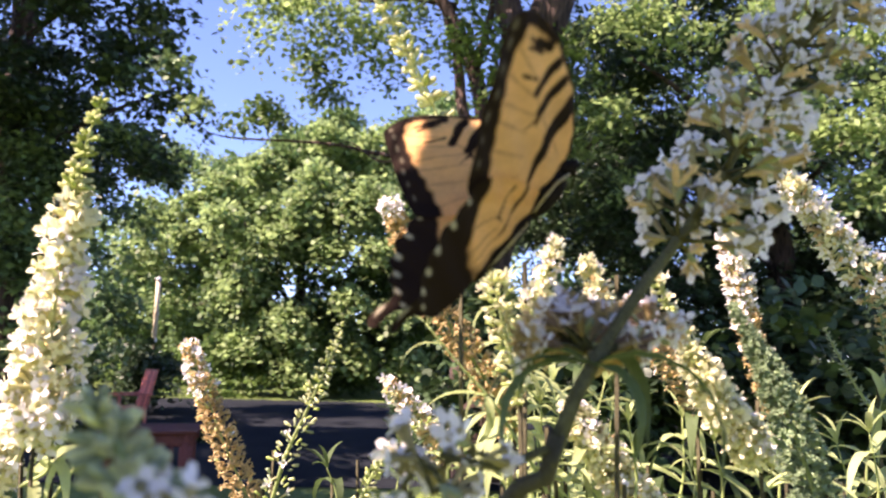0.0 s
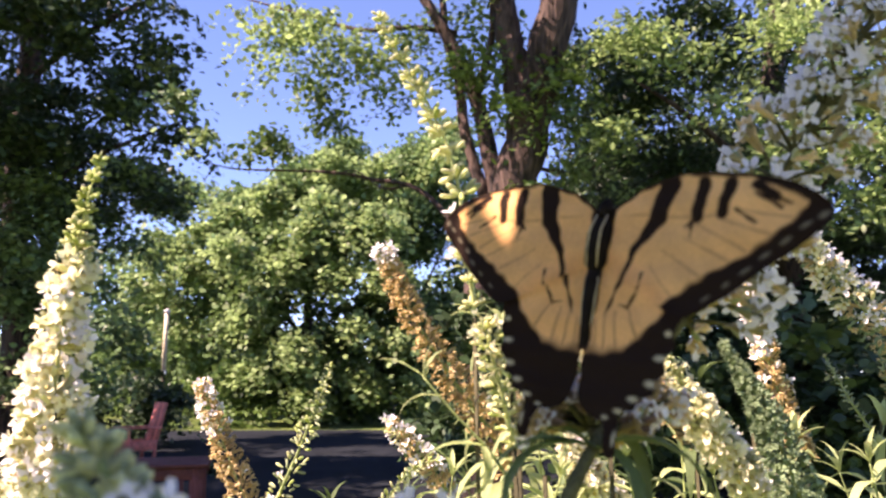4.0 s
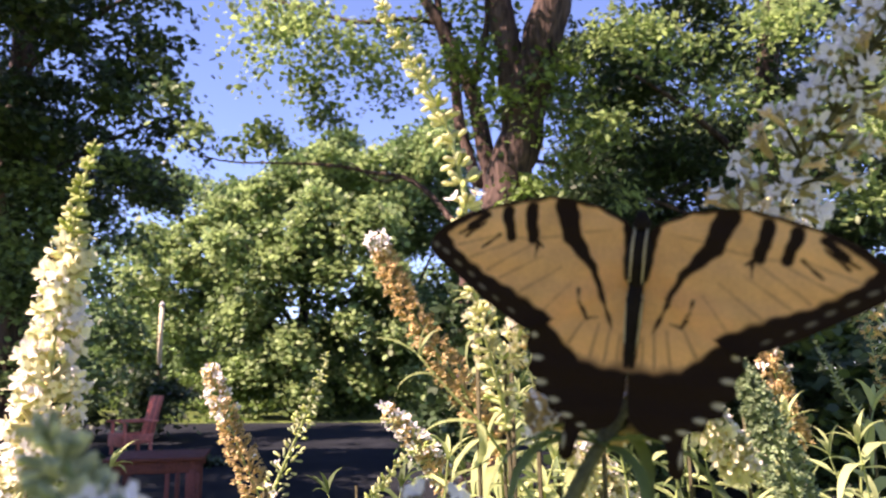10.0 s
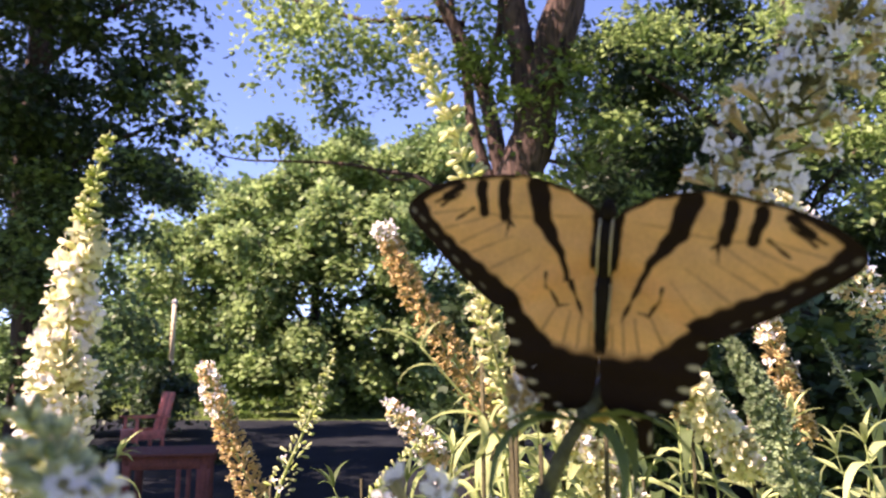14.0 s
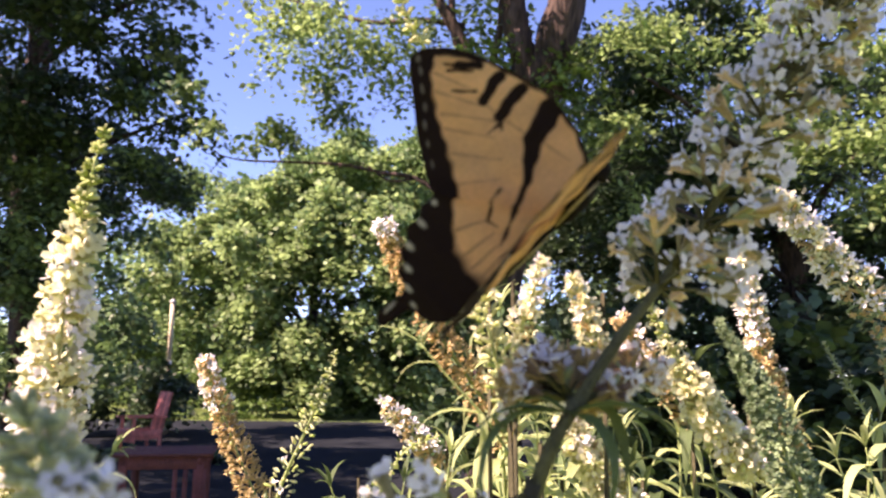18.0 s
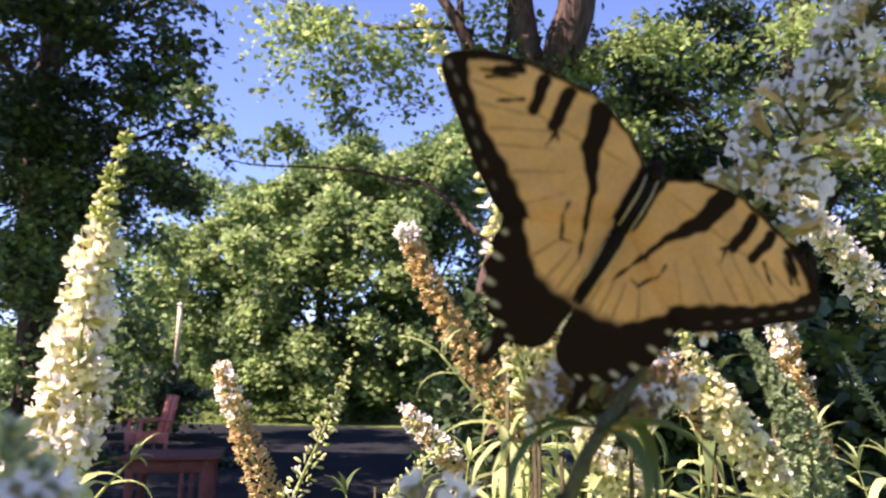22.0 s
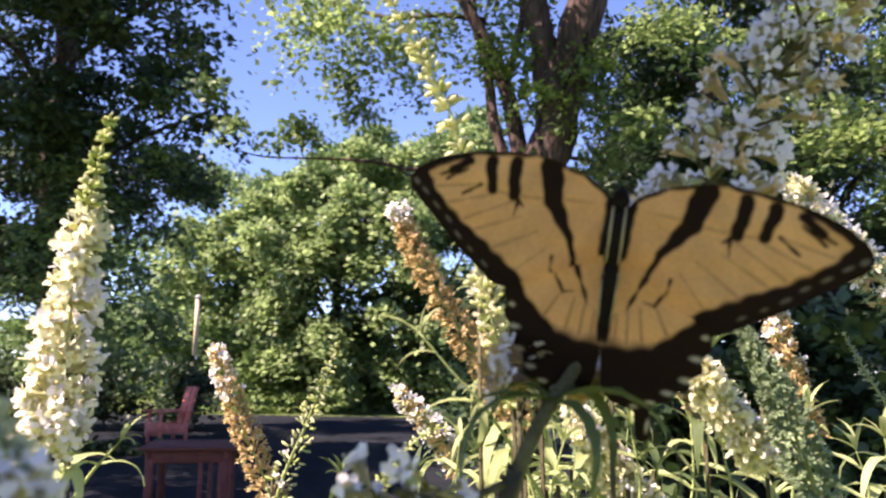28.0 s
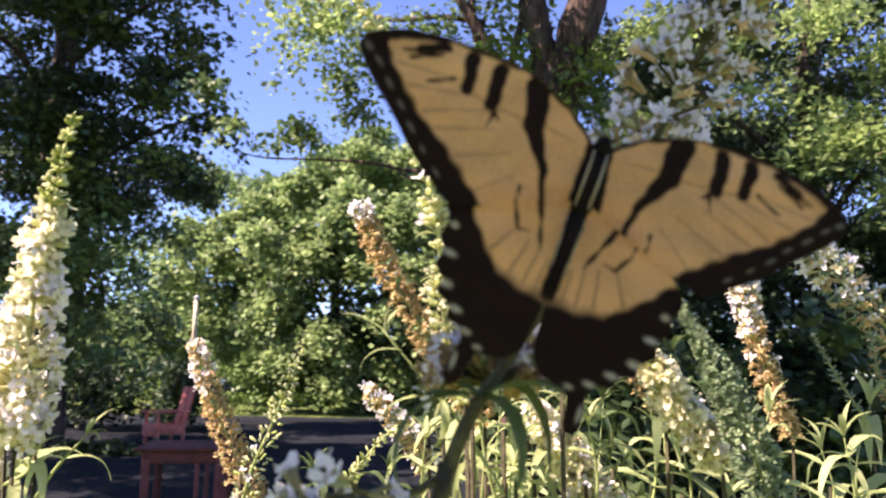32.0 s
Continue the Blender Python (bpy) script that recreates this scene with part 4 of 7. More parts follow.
spike_e2 = flower_spike("short pale-green flower spike in bud", [(-0.0408, 0.3876, 1.423), (-0.0337, 0.3848, 1.4398), (-0.0267, 0.3832, 1.4496), (-0.0153, 0.3811, 1.4622), (-0.0011, 0.3802, 1.4678)],
    steps((0, 0.006), (1, 0.003)), lambda s: {"palebud": 1, "bud": 0.4}, 0.0062, 0.0042, lambda s: 7, 6, ground=(-0.02, 0.48, 0))
spike_g = flower_spike("long yellow-green flower spike in bud, leaning", [(0.0144, 0.284, 1.5291), (0.0126, 0.2789, 1.5482), (0.011, 0.2761, 1.5587), (0.0086, 0.2724, 1.5754), (0.0039, 0.2686, 1.5921), (-0.003, 0.2662, 1.6069), (-0.0099, 0.2643, 1.6186), (-0.0163, 0.2624, 1.6302), (-0.0217, 0.2606, 1.6412)],
    steps((0, 0.006), (0.35, 0.0086), (0.6, 0.0070), (1, 0.0035)), lambda s: {"palebud": 1, "bud": 0.12, "open": 0.06 if s < 0.5 else 0}, 0.0092, 0.0066, lambda s: 11 if s > 0.22 else 7, 7, PALESTEM, ground=(0.05, 0.40, 0))
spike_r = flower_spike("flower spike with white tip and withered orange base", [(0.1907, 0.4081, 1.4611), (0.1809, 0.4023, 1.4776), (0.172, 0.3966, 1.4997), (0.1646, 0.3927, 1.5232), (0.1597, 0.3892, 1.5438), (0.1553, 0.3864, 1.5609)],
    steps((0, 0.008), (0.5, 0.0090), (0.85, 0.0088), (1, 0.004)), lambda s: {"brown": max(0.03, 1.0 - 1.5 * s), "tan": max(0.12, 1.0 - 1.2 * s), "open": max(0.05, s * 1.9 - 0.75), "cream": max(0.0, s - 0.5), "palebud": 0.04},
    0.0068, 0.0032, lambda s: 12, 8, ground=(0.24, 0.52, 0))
spike_t = flower_spike("arching white flower spike with a cream tip", [(0.274, 0.4066, 1.5006), (0.2428, 0.3885, 1.5178), (0.2162, 0.3751, 1.537), (0.1961, 0.3671, 1.5545), (0.1779, 0.3592, 1.5715), (0.1601, 0.3515, 1.5872)],
    # low florets are fewer and duller, standing in for shade there
    steps((0, 0.014), (0.5, 0.0130), (0.85, 0.0080), (1, 0.004)), lambda s: {"open": 0.12 if s < 0.45 else 0.6, "cream": max(0, s - 0.5) * 2.5, "palebud": 0.05 + max(0, s - 0.7) * 2, "tan": 0.4 if s < 0.45 else 0.1, "plumebud": max(0.05, 0.9 - s)},
    0.0080, 0.0042, lambda s: 10, 9, ground=(0.34, 0.56, 0))
spike_f = flower_spike("cream flower spike, white at its foot and green at its tip", [(0.1320, 0.3250, 1.4590), (0.1230, 0.3195, 1.4690), (0.1114, 0.3144, 1.481), (0.0993, 0.3061, 1.498), (0.0899, 0.303, 1.5148), (0.0809, 0.2999, 1.5317)],
    steps((0, 0.0100), (0.2, 0.0110), (0.42, 0.0096), (0.6, 0.0058), (0.8, 0.0034), (1, 0.0012)), lambda s: {"cream": max(0.2, 1.6 - s * 1.6), "open": max(0.0, 0.4 - s), "palebud": 0.7, "bud": max(0, s - 0.7) * 3},
    0.0086, 0.0030, lambda s: 22 if s < 0.6 else 10, 10, PALESTEM, ground=(0.20, 0.44, 0))
spike_f2 = flower_spike("withered tan flower spike behind a cream one", [(0.1173, 0.3561, 1.4752), (0.1025, 0.3471, 1.4958), (0.0906, 0.3442, 1.511), (0.0812, 0.3416, 1.5249)],
    steps((0, 0.008), (0.7, 0.008), (1, 0.005)), lambda s: {"tan": 1, "brown": 0.5, "open": s * 0.5}, 0.0066, 0.0038, lambda s: 8, 11, ground=(0.17, 0.47, 0))
spike_h = flower_spike("grey-green flower spike in tight bud", [(0.1462, 0.2996, 1.4343), (0.1360, 0.2929, 1.4563), (0.1268, 0.2874, 1.4778), (0.1196, 0.285, 1.4926), (0.1122, 0.2832, 1.5060), (0.1046, 0.2815, 1.5190)],
    steps((0, 0.0115), (0.4, 0.0100), (0.7, 0.0062), (1, 0.002)), lambda s: {"plumebud": 1}, 0.0078, 0.0026, lambda s: 17, 12, ground=(0.2, 0.38, 0))
spike_m = flower_spike("pale cream flower spike low behind the stem", [(0.0897, 0.3426, 1.4292), (0.0765, 0.3363, 1.4466), (0.0636, 0.331, 1.4636), (0.0523, 0.328, 1.4791)],
    steps((0, 0.0125), (0.5, 0.011), (1, 0.004)), lambda s: {"cream": 1.3, "open": 0.3, "palebud": 0.7, "tan": 0.15}, 0.0080, 0.0032, lambda s: 18, 18, PALESTEM, ground=(0.14, 0.45, 0))
spike_w1 = flower_spike("small white flower spike by the landing cluster", [(0.0253, 0.2657, 1.5064), (0.028, 0.2621, 1.5162), (0.0319, 0.2601, 1.528), (0.0353, 0.2582, 1.5394)],
    steps((0, 0.0062), (0.6, 0.0050), (1, 0.002)), lambda s: {"cream": 1, "open": 0.3, "palebud": 0.5, "tan": 0.1}, 0.0050, 0.0028, lambda s: 9, 13, PALESTEM, ground=(0.08, 0.40, 0))
spike_w2 = flower_spike("small cream flower spike with a tan foot", [(0.0574, 0.2663, 1.5027), (0.0523, 0.2627, 1.5125), (0.0488, 0.261, 1.5223), (0.0447, 0.2591, 1.534)],
    steps((0, 0.0068), (0.6, 0.0062), (1, 0.002)), lambda s: {"cream": 0.9, "open": 0.3, "palebud": 0.5, "tan": 0.4 * (1 - s)}, 0.0050, 0.0028, lambda s: 10, 14, PALESTEM, ground=(0.12, 0.42, 0))
spike_n = flower_spike("pale lime flower spike in bud", [(0.0235, 0.264, 1.4830), (0.0190, 0.257, 1.5010), (0.0150, 0.252, 1.5150), (0.0125, 0.250, 1.5265)],
    steps((0, 0.0050), (0.5, 0.0075), (0.85, 0.0070), (1, 0.003)), lambda s: {"palebud": 1, "cream": 0.25, "bud": 0.3}, 0.0062, 0.0036, lambda s: 7, 19, PALESTEM, ground=(0.06, 0.38, 0))
spike_k = flower_spike("cream flower cluster low on the bush", [(-0.1872, 0.3146, 1.4353), (-0.1803, 0.3128, 1.4467), (-0.1768, 0.3113, 1.4558), (-0.1734, 0.3094, 1.4671)],
    steps((0, 0.014), (0.6, 0.013), (1, 0.006)), lambda s: {"cream": 1, "open": 0.6, "palebud": 0.5}, 0.0080, 0.0036, lambda s: 15, 15, PALESTEM, ground=(-0.2, 0.40, 0))
spike_s = flower_spike("thin dark-green flower spike in bud", [(0.2795, 0.4824, 1.4627), (0.2615, 0.4783, 1.4876), (0.2507, 0.4754, 1.5053), (0.2417, 0.4728, 1.5213)],
    steps((0, 0.006), (1, 0.002)), lambda s: {"greybud": 1}, 0.0055, 0.005, lambda s: 6, 16, ground=(0.36, 0.6, 0))
spike_x = flower_spike("fading flower spike, pale and brown", [(0.2947, 0.4744, 1.4496), (0.2842, 0.4699, 1.4774), (0.2753, 0.4653, 1.5052), (0.2701, 0.4607, 1.5331)],
    steps((0, 0.006), (1, 0.003)), lambda s: {"brown": 0.3, "greybud": 0.9}, 0.0075, 0.005, lambda s: 8, 17, ground=(0.38, 0.58, 0))


# the near panicle, on which the butterfly feeds
def near_panicle():
    rnd = random.Random(77)
    node = Vector((0.0285, 0.1837, 1.4875))
    ob = thing("flower_panicle", node, "large white flower panicle in shade with a side cluster", "flower", "flower spikes of the butterfly bush")
    axis = [Vector(q) - node for q in spline([(0.0195, 0.1789, 1.4675), (0.0240, 0.1791, 1.4787), (0.0295, 0.1837, 1.4875), (0.0463, 0.1986, 1.5076), (0.0647, 0.2115, 1.5277), (0.0861, 0.221, 1.5554), (0.1069, 0.2239, 1.5868), (0.1231, 0.223, 1.6163), (0.1367, 0.2206, 1.6428)], 60)]
    foot = axis[0]
    cane = spline([Vector((0.02, 0.26, 0)) - node, Vector((0.0, 0.25, 0.7)) - node, foot + Vector((-0.02, 0.02, -0.1)), foot, axis[4]], 16)
    part("cane", mesh("cane", *tube(cane[:13] + [foot], [0.0032 - 0.0012 * i / 13 for i in range(14)], 7), CANE), ob)
    part("stem", mesh("stem", *tube(axis, [0.0020 * (1 - 0.6 * i / 59) for i in range(60)], 8), SHADEDSTEM), ob)

    def cyme(c, aim, size, count, reach, kinds):
        """A short side stalk with a bunch of florets."""
        aim = aim.normalized()
        part("stalk", mesh("stalk", *tube([c, c + aim * reach * 0.5 + Vector((0, 0, 0.0005)), c + aim * reach], [0.0007, 0.0006, 0.0005], 5), SHADEDSTEM), ob)
        for _ in range(count):
            d = (aim + Vector((rnd.gauss(0, 0.38), rnd.gauss(0, 0.38), rnd.gauss(0, 0.38)))).normalized()
            kind = rnd.choices(list(kinds), list(kinds.values()))[0]
            z = size * rnd.uniform(0.8, 1.15) * (0.6 if "bud" in kind else 1.0)
            p = c + aim * reach * rnd.uniform(0.55, 0.9)
            part("bud" if "bud" in kind else "floret", FLORETS[kind][rnd.randrange(5)], ob, frame_to(p, d, rnd.random() * 360, z))

    # the main head
    for w in range(15):
        i = 28 + int(w * 2.05)
        if i > 58:
            break
        d = (axis[i + 1] - axis[i]).normalized()
        e = d.orthogonal().normalized()
        wide = 0.0250 - 0.0006 * w
        for k in range(6):
            out = Matrix.Rotation(k * 1.047 + w * 0.5 + rnd.uniform(-0.25, 0.25), 3, d) @ e
            # tan florets and grey buds increase downwards, in place of shade
            cyme(axis[i], out + d * rnd.uniform(0.2, 0.7), 0.0080, 6, wide * rnd.uniform(0.35, 0.85), {"shade": 1, "tan": 0.16 + 0.06 * max(0, 7 - w), "palebud": 0.2, "greybud": 0.2 + 0.06 * max(0, 7 - w)})
    # the side cluster on which the butterfly stands, and a smaller one beyond
    base = Vector((0.0313, 0.1851, 1.4911)) - node
    fan = Vector((0.0330, 0.199, 1.4925)) - node
    part("side_stem", mesh("side_stem", *tube([base, base.lerp(fan, 0.5), fan], [0.0013, 0.0012, 0.0011], 6), SHADEDSTEM), ob)
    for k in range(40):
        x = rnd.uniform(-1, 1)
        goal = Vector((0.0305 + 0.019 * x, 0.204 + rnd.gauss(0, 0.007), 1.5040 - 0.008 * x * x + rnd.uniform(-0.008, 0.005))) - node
        # brown florets weighted up to darken the cluster where it is shaded
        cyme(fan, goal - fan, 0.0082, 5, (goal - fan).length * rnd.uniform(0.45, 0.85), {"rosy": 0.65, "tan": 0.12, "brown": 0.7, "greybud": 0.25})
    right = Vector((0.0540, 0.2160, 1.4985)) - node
    part("side_stem", mesh("side_stem", *tube([base, base.lerp(right, 0.5), right], [0.0012, 0.001, 0.0009], 6), SHADEDSTEM), ob)
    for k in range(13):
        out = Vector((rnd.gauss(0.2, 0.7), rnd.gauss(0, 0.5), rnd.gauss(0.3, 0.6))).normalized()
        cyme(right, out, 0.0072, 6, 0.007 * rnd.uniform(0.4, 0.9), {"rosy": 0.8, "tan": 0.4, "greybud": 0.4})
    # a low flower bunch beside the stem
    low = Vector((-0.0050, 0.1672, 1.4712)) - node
    part("side_stem", mesh("side_stem", *tube([axis[3], axis[3].lerp(low, 0.5) + Vector((0, 0, -0.004)), low], [0.0012, 0.001, 0.0009], 6), SHADEDSTEM), ob)
    for k in range(10):
        out = Vector((rnd.gauss(-0.1, 0.7), rnd.gauss(0, 0.6), rnd.gauss(0.2, 0.6))).normalized()
        cyme(low + Vector((rnd.uniform(-0.006, 0.012), 0, rnd.uniform(-0.008, 0.002))), out, 0.0076, 5, 0.006, {"shade": 1, "greybud": 0.3})
    # leaves at the node
    for d, length, shape in (((-1.0, -0.1, 0.22), 0.030, 1), ((-0.9, -0.25, 0.10), 0.036, 4), ((0.95, -0.2, 0.25), 0.044, 4), ((0.6, 0.5, 0.2), 0.030, 2),
                             ((0.35, -0.45, -0.1), 0.026, 2), ((-0.4, 0.6, 0.3), 0.028, 1)):
        add_leaf(ob, base * 0.6, d, length, "leaf", shape, rnd)
    return ob


panicle = near_panicle()


# the flower head right in front of the lens, low on the left
def near_head():
    rnd = random.Random(5)
    base = Vector((-0.0559, 0.1205, 1.4761))
    ob = thing("flower_panicle", base, "white flower head and grey-green buds, in shade", "flower", "flower spikes of the butterfly bush")
    low = Vector((base.x - 0.02, base.y + 0.10, 0)) - base
    part("cane", mesh("cane", *tube(spline([low, low * 0.5 + Vector((-0.01, 0, 0)), (0, 0, 0)], 10), [0.003 - 0.0002 * i for i in range(10)], 7), CANE), ob)
    tip = Vector((-0.0666, 0.1227, 1.4932)) - base
    part("stem", mesh("stem", *tube(spline([(0, 0, 0), tip * 0.5 + Vector((0.001, 0, 0)), tip], 8), [0.0012 - 0.00008 * i for i in range(8)], 7), STEM), ob)
    for k in range(110):
        s = rnd.random() * 0.95
        out = Vector((rnd.gauss(0, 1), rnd.gauss(0, 1), rnd.gauss(0, 0.5))).normalized()
        part("bud", FLORETS["palebud" if k % 3 else "greybud"][k % 5], ob, frame_to(tip * s + out * 0.0034 * (1.3 - s), out + tip.normalized() * 0.6, rnd.random() * 360, 0.0044))
    c = Vector((-0.0527, 0.1162, 1.4835)) - base
    for k in range(15):
        out = Vector((rnd.gauss(0, 0.8), rnd.gauss(-0.3, 0.6), rnd.gauss(0.3, 0.5))).normalized()
        part("floret", FLORETS["shade"][k % 5], ob, frame_to(c + Vector((rnd.uniform(-0.006, 0.005), rnd.uniform(-0.003, 0.003), rnd.uniform(-0.0075, -0.002))), out, rnd.random() * 360, 0.0078))
    return ob


low_head = near_head()

# young pale leaves at the joints of the long bud spike
for at in ((0.0144, 0.284, 1.5291), (0.0126, 0.2792, 1.546)):
    for d in ((-0.7, -0.2, 0.7), (0.6, 0.1, 0.8), (0.1, -0.3, 1.0), (-0.4, 0.2, 0.2)):
        add_leaf(spike_g, Vector(at) - spike_g.location, d, 0.011, "light", 0)

# shoots
shoot_1 = leafy_shoot("pale-green leafy shoot with narrow leaves", [(0.0378, 0.2922, 1.4481), (0.0312, 0.2895, 1.4589), (0.0162, 0.2848, 1.4811), (0.0034, 0.2816, 1.4948), (-0.0089, 0.2792, 1.509)], 1, 0.022, "light", 1, whorl=False, ground=(0.06, 0.40, 0))
root = shoot_1.location
for at, d, length, shape in (((-0.0089, 0.2792, 1.509), (-0.75, 0.05, 0.5), 0.018, 3), ((-0.0083, 0.2793, 1.5084), (0.05, 0.0, 1), 0.013, 3), ((-0.0076, 0.2793, 1.5084), (0.25, 0.2, 1), 0.014, 0), ((-0.0019, 0.2805, 1.5015), (-1, -0.1, 0.15), 0.019, 1), ((0.0141, 0.2845, 1.4832), (-1, -0.1, 0.18), 0.024, 0), ((0.013, 0.2843, 1.4842), (0.15, -0.3, -0.4), 0.020, 2)):
    add_leaf(shoot_1, Vector(at) - root, d, length, "light", shape)
shoot_2 = leafy_shoot("star-shaped tuft of young pale leaves on a stem", [(-0.155, 0.3142, 1.4376), (-0.1458, 0.312, 1.4512), (-0.1377, 0.3105, 1.4603), (-0.1324, 0.3096, 1.466)], 1, 0.026, "light", 2, ground=(-0.16, 0.40, 0))
near_shoots = (
    ((-0.1609, 0.3027, 1.4463), (-0.1498, 0.3009, 1.4572), 0.028, "light"),
    ((0.0563, 0.3561, 1.4293), (0.0433, 0.3481, 1.4781), 0.036, "light"),
    ((0.032, 0.3771, 1.4251), (0.0279, 0.3597, 1.5313), 0.034, "light"),
    ((0.0817, 0.3775, 1.4224), (0.0624, 0.3708, 1.4632), 0.036, "light"),
    ((0.1066, 0.3985, 1.4181), (0.0979, 0.3933, 1.4497), 0.040, "leaf"),
    ((0.1258, 0.3775, 1.4224), (0.1231, 0.3641, 1.5041), 0.034, "leaf"),
    ((0.2305, 0.4405, 1.4095), (0.224, 0.4332, 1.4539), 0.042, "light"),
    ((0.2549, 0.4603, 1.4118), (0.2617, 0.4494, 1.4784), 0.044, "light"),
    ((0.0745, 0.473, 1.3962), (0.0676, 0.4585, 1.4847), 0.042, "light"),
    ((0.047, 0.4415, 1.4031), (0.0454, 0.428, 1.4857), 0.038, "light"),
)
middle_shoots = (
    ((0.0212, 0.4415, 1.4031), (0.0148, 0.4347, 1.4444), 0.038, "leaf"),
    ((-0.0186, 0.473, 1.3962), (-0.0221, 0.4669, 1.4336), 0.036, "leaf"),
    ((-0.0592, 0.4415, 1.4031), (-0.0624, 0.4363, 1.4349), 0.034, "leaf"),
    ((0.1211, 0.5256, 1.3847), (0.1173, 0.5107, 1.4754), 0.045, "leaf"),
    ((0.0951, 0.3477, 1.4189), (0.09, 0.3436, 1.4438), 0.034, "leaf"),
    ((0.1431, 0.3477, 1.4189), (0.1406, 0.344, 1.4413), 0.036, "light"),
    ((-0.2033, 0.3461, 1.4289), (-0.1932, 0.3436, 1.4438), 0.04, "leaf"),
    ((0.0418, 0.3266, 1.4238), (0.0287, 0.3136, 1.5035), 0.034, "light"),
    ((0.0268, 0.3477, 1.4189), (0.0218, 0.3362, 1.4888), 0.032, "light"),
    ((0.0647, 0.3477, 1.4189), (0.0698, 0.3362, 1.4888), 0.034, "light"),
)
low_shoots = (
    ((0.0751, 0.3266, 1.4238), (0.0751, 0.3186, 1.473), 0.032, "light"),
    ((0.0451, 0.3161, 1.4263), (0.0462, 0.3094, 1.4671), 0.030, "light"),
    ((0.1093, 0.3793, 1.4115), (0.1148, 0.3695, 1.4714), 0.034, "light"),
    ((0.0099, 0.3793, 1.4115), (0.0044, 0.3713, 1.4605), 0.032, "light"),
    ((0.124, 0.3582, 1.4164), (0.1227, 0.3507, 1.4627), 0.034, "light"),
    ((0.1644, 0.3793, 1.4115), (0.17, 0.3686, 1.4769), 0.036, "light"),
    ((0.2086, 0.3793, 1.4115), (0.2058, 0.3704, 1.466), 0.036, "light"),
    ((0.1121, 0.5795, 1.3648), (0.1079, 0.5577, 1.4979), 0.05, "leaf"),
    ((0.0742, 0.5795, 1.3648), (0.07, 0.5618, 1.473), 0.05, "leaf"),
)
for k, (a, b, length, key) in enumerate(near_shoots + middle_shoots + low_shoots):
    a, b = Vector(a), Vector(b)
    shoot = leafy_shoot("leafy shoot with narrow pointed green leaves" if key == "leaf" else "leafy shoot with pale-green pointed leaves",
                        [a, a.lerp(b, 0.5) + Vector((0.004 * (-1) ** k, 0, 0)), b], max(2, int((b - a).length / 0.017)), length, key, 100 + k, ground=(a.x * 0.9 + 0.02, a.y + 0.08, 0))


# unseen branches, added above the viewer to shade the nearest flowers
def shade_overhang():
    ob = thing("shade_branch", (-0.62, -0.40, 0), "leafy branch of the butterfly bush hanging overhead", "branch")
    root = Vector((-0.62, -0.40, 0))
    east, rise = Vector((-0.447, 0.894, 0)), Vector((0.662, 0.331, 0.673))
    clumps = []
    for e in (-0.05, 0.035, 0.115):
        for w in (0.93, 1.01, 1.09, 1.17, 1.25, 1.33, 1.40):
            c = east * e + rise * w + SUN_TO * 1.55 - root
            clumps.append((c, (0.055, 0.055, 0.055), 8, 12, 0.055))
            part("twig", mesh("twig", *tube(spline([(0.0, 0.0, 0.9 + w * 0.3), c * 0.6 + Vector((0, 0, 0.3)), c], 8), [0.003 - 0.0003 * k for k in range(8)], 5), CANE), ob)
    # three more clumps, added to shade the foot of the arching spike
    for e, w, r in ((0.240, 1.335, 0.026), (0.255, 1.375, 0.03), (0.275, 1.35, 0.026)):
        c = east * e + rise * w + SUN_TO * 1.7 - root
        clumps.append((c, (r, r, r), 6, 10, 0.03))
        part("twig", mesh("twig", *tube(spline([(0.0, 0.0, 0.9 + w * 0.3), c * 0.6 + Vector((0, 0, 0.3)), c], 8), [0.003 - 0.0003 * k for k in range(8)], 5), CANE), ob)
    part("cane", mesh("cane", *tube(spline([(0, 0, 0), (0.02, 0.01, 0.7), (0.0, 0.0, 1.35)], 10), [0.007 - 0.0003 * k for k in range(10)], 8), CANE), ob)
    tagged(part("leaves", leaf_mesh("leaves", clumps, 0.055, SHADELEAF, 71), ob), kind="stuff")


shade_overhang()


# ---- the butterfly ----
UNIT = 0.0001112


def near_line(x, y, seg):
    """How far outside a tapered stroke a place is."""
    x0, y0, w0, x1, y1, w1 = seg
    dx, dy = x1 - x0, y1 - y0
    s = np.clip(((x - x0) * dx + (y - y0) * dy) / (dx * dx + dy * dy), 0, 1)
    return np.hypot(x - x0 - s * dx, y - y0 - s * dy) - (w0 + (w1 - w0) * s) / 2


def outside(x, y, outline):
    """The distance of places to the wing's edge."""
    d = np.full(x.shape, 1e9)
    for (x0, y0), (x1, y1) in zip(outline, outline[1:] + outline[:1]):
        d = np.minimum(d, near_line(x, y, (x0, y0, 0, x1, y1, 0)))
    return d


YELLOW = np.array((0.83, 0.43, 0.165))
PALE = np.array((0.82, 0.51, 0.24))
BLACK = np.array((0.020, 0.011, 0.007))
SPOT = np.array((0.62, 0.54, 0.36))


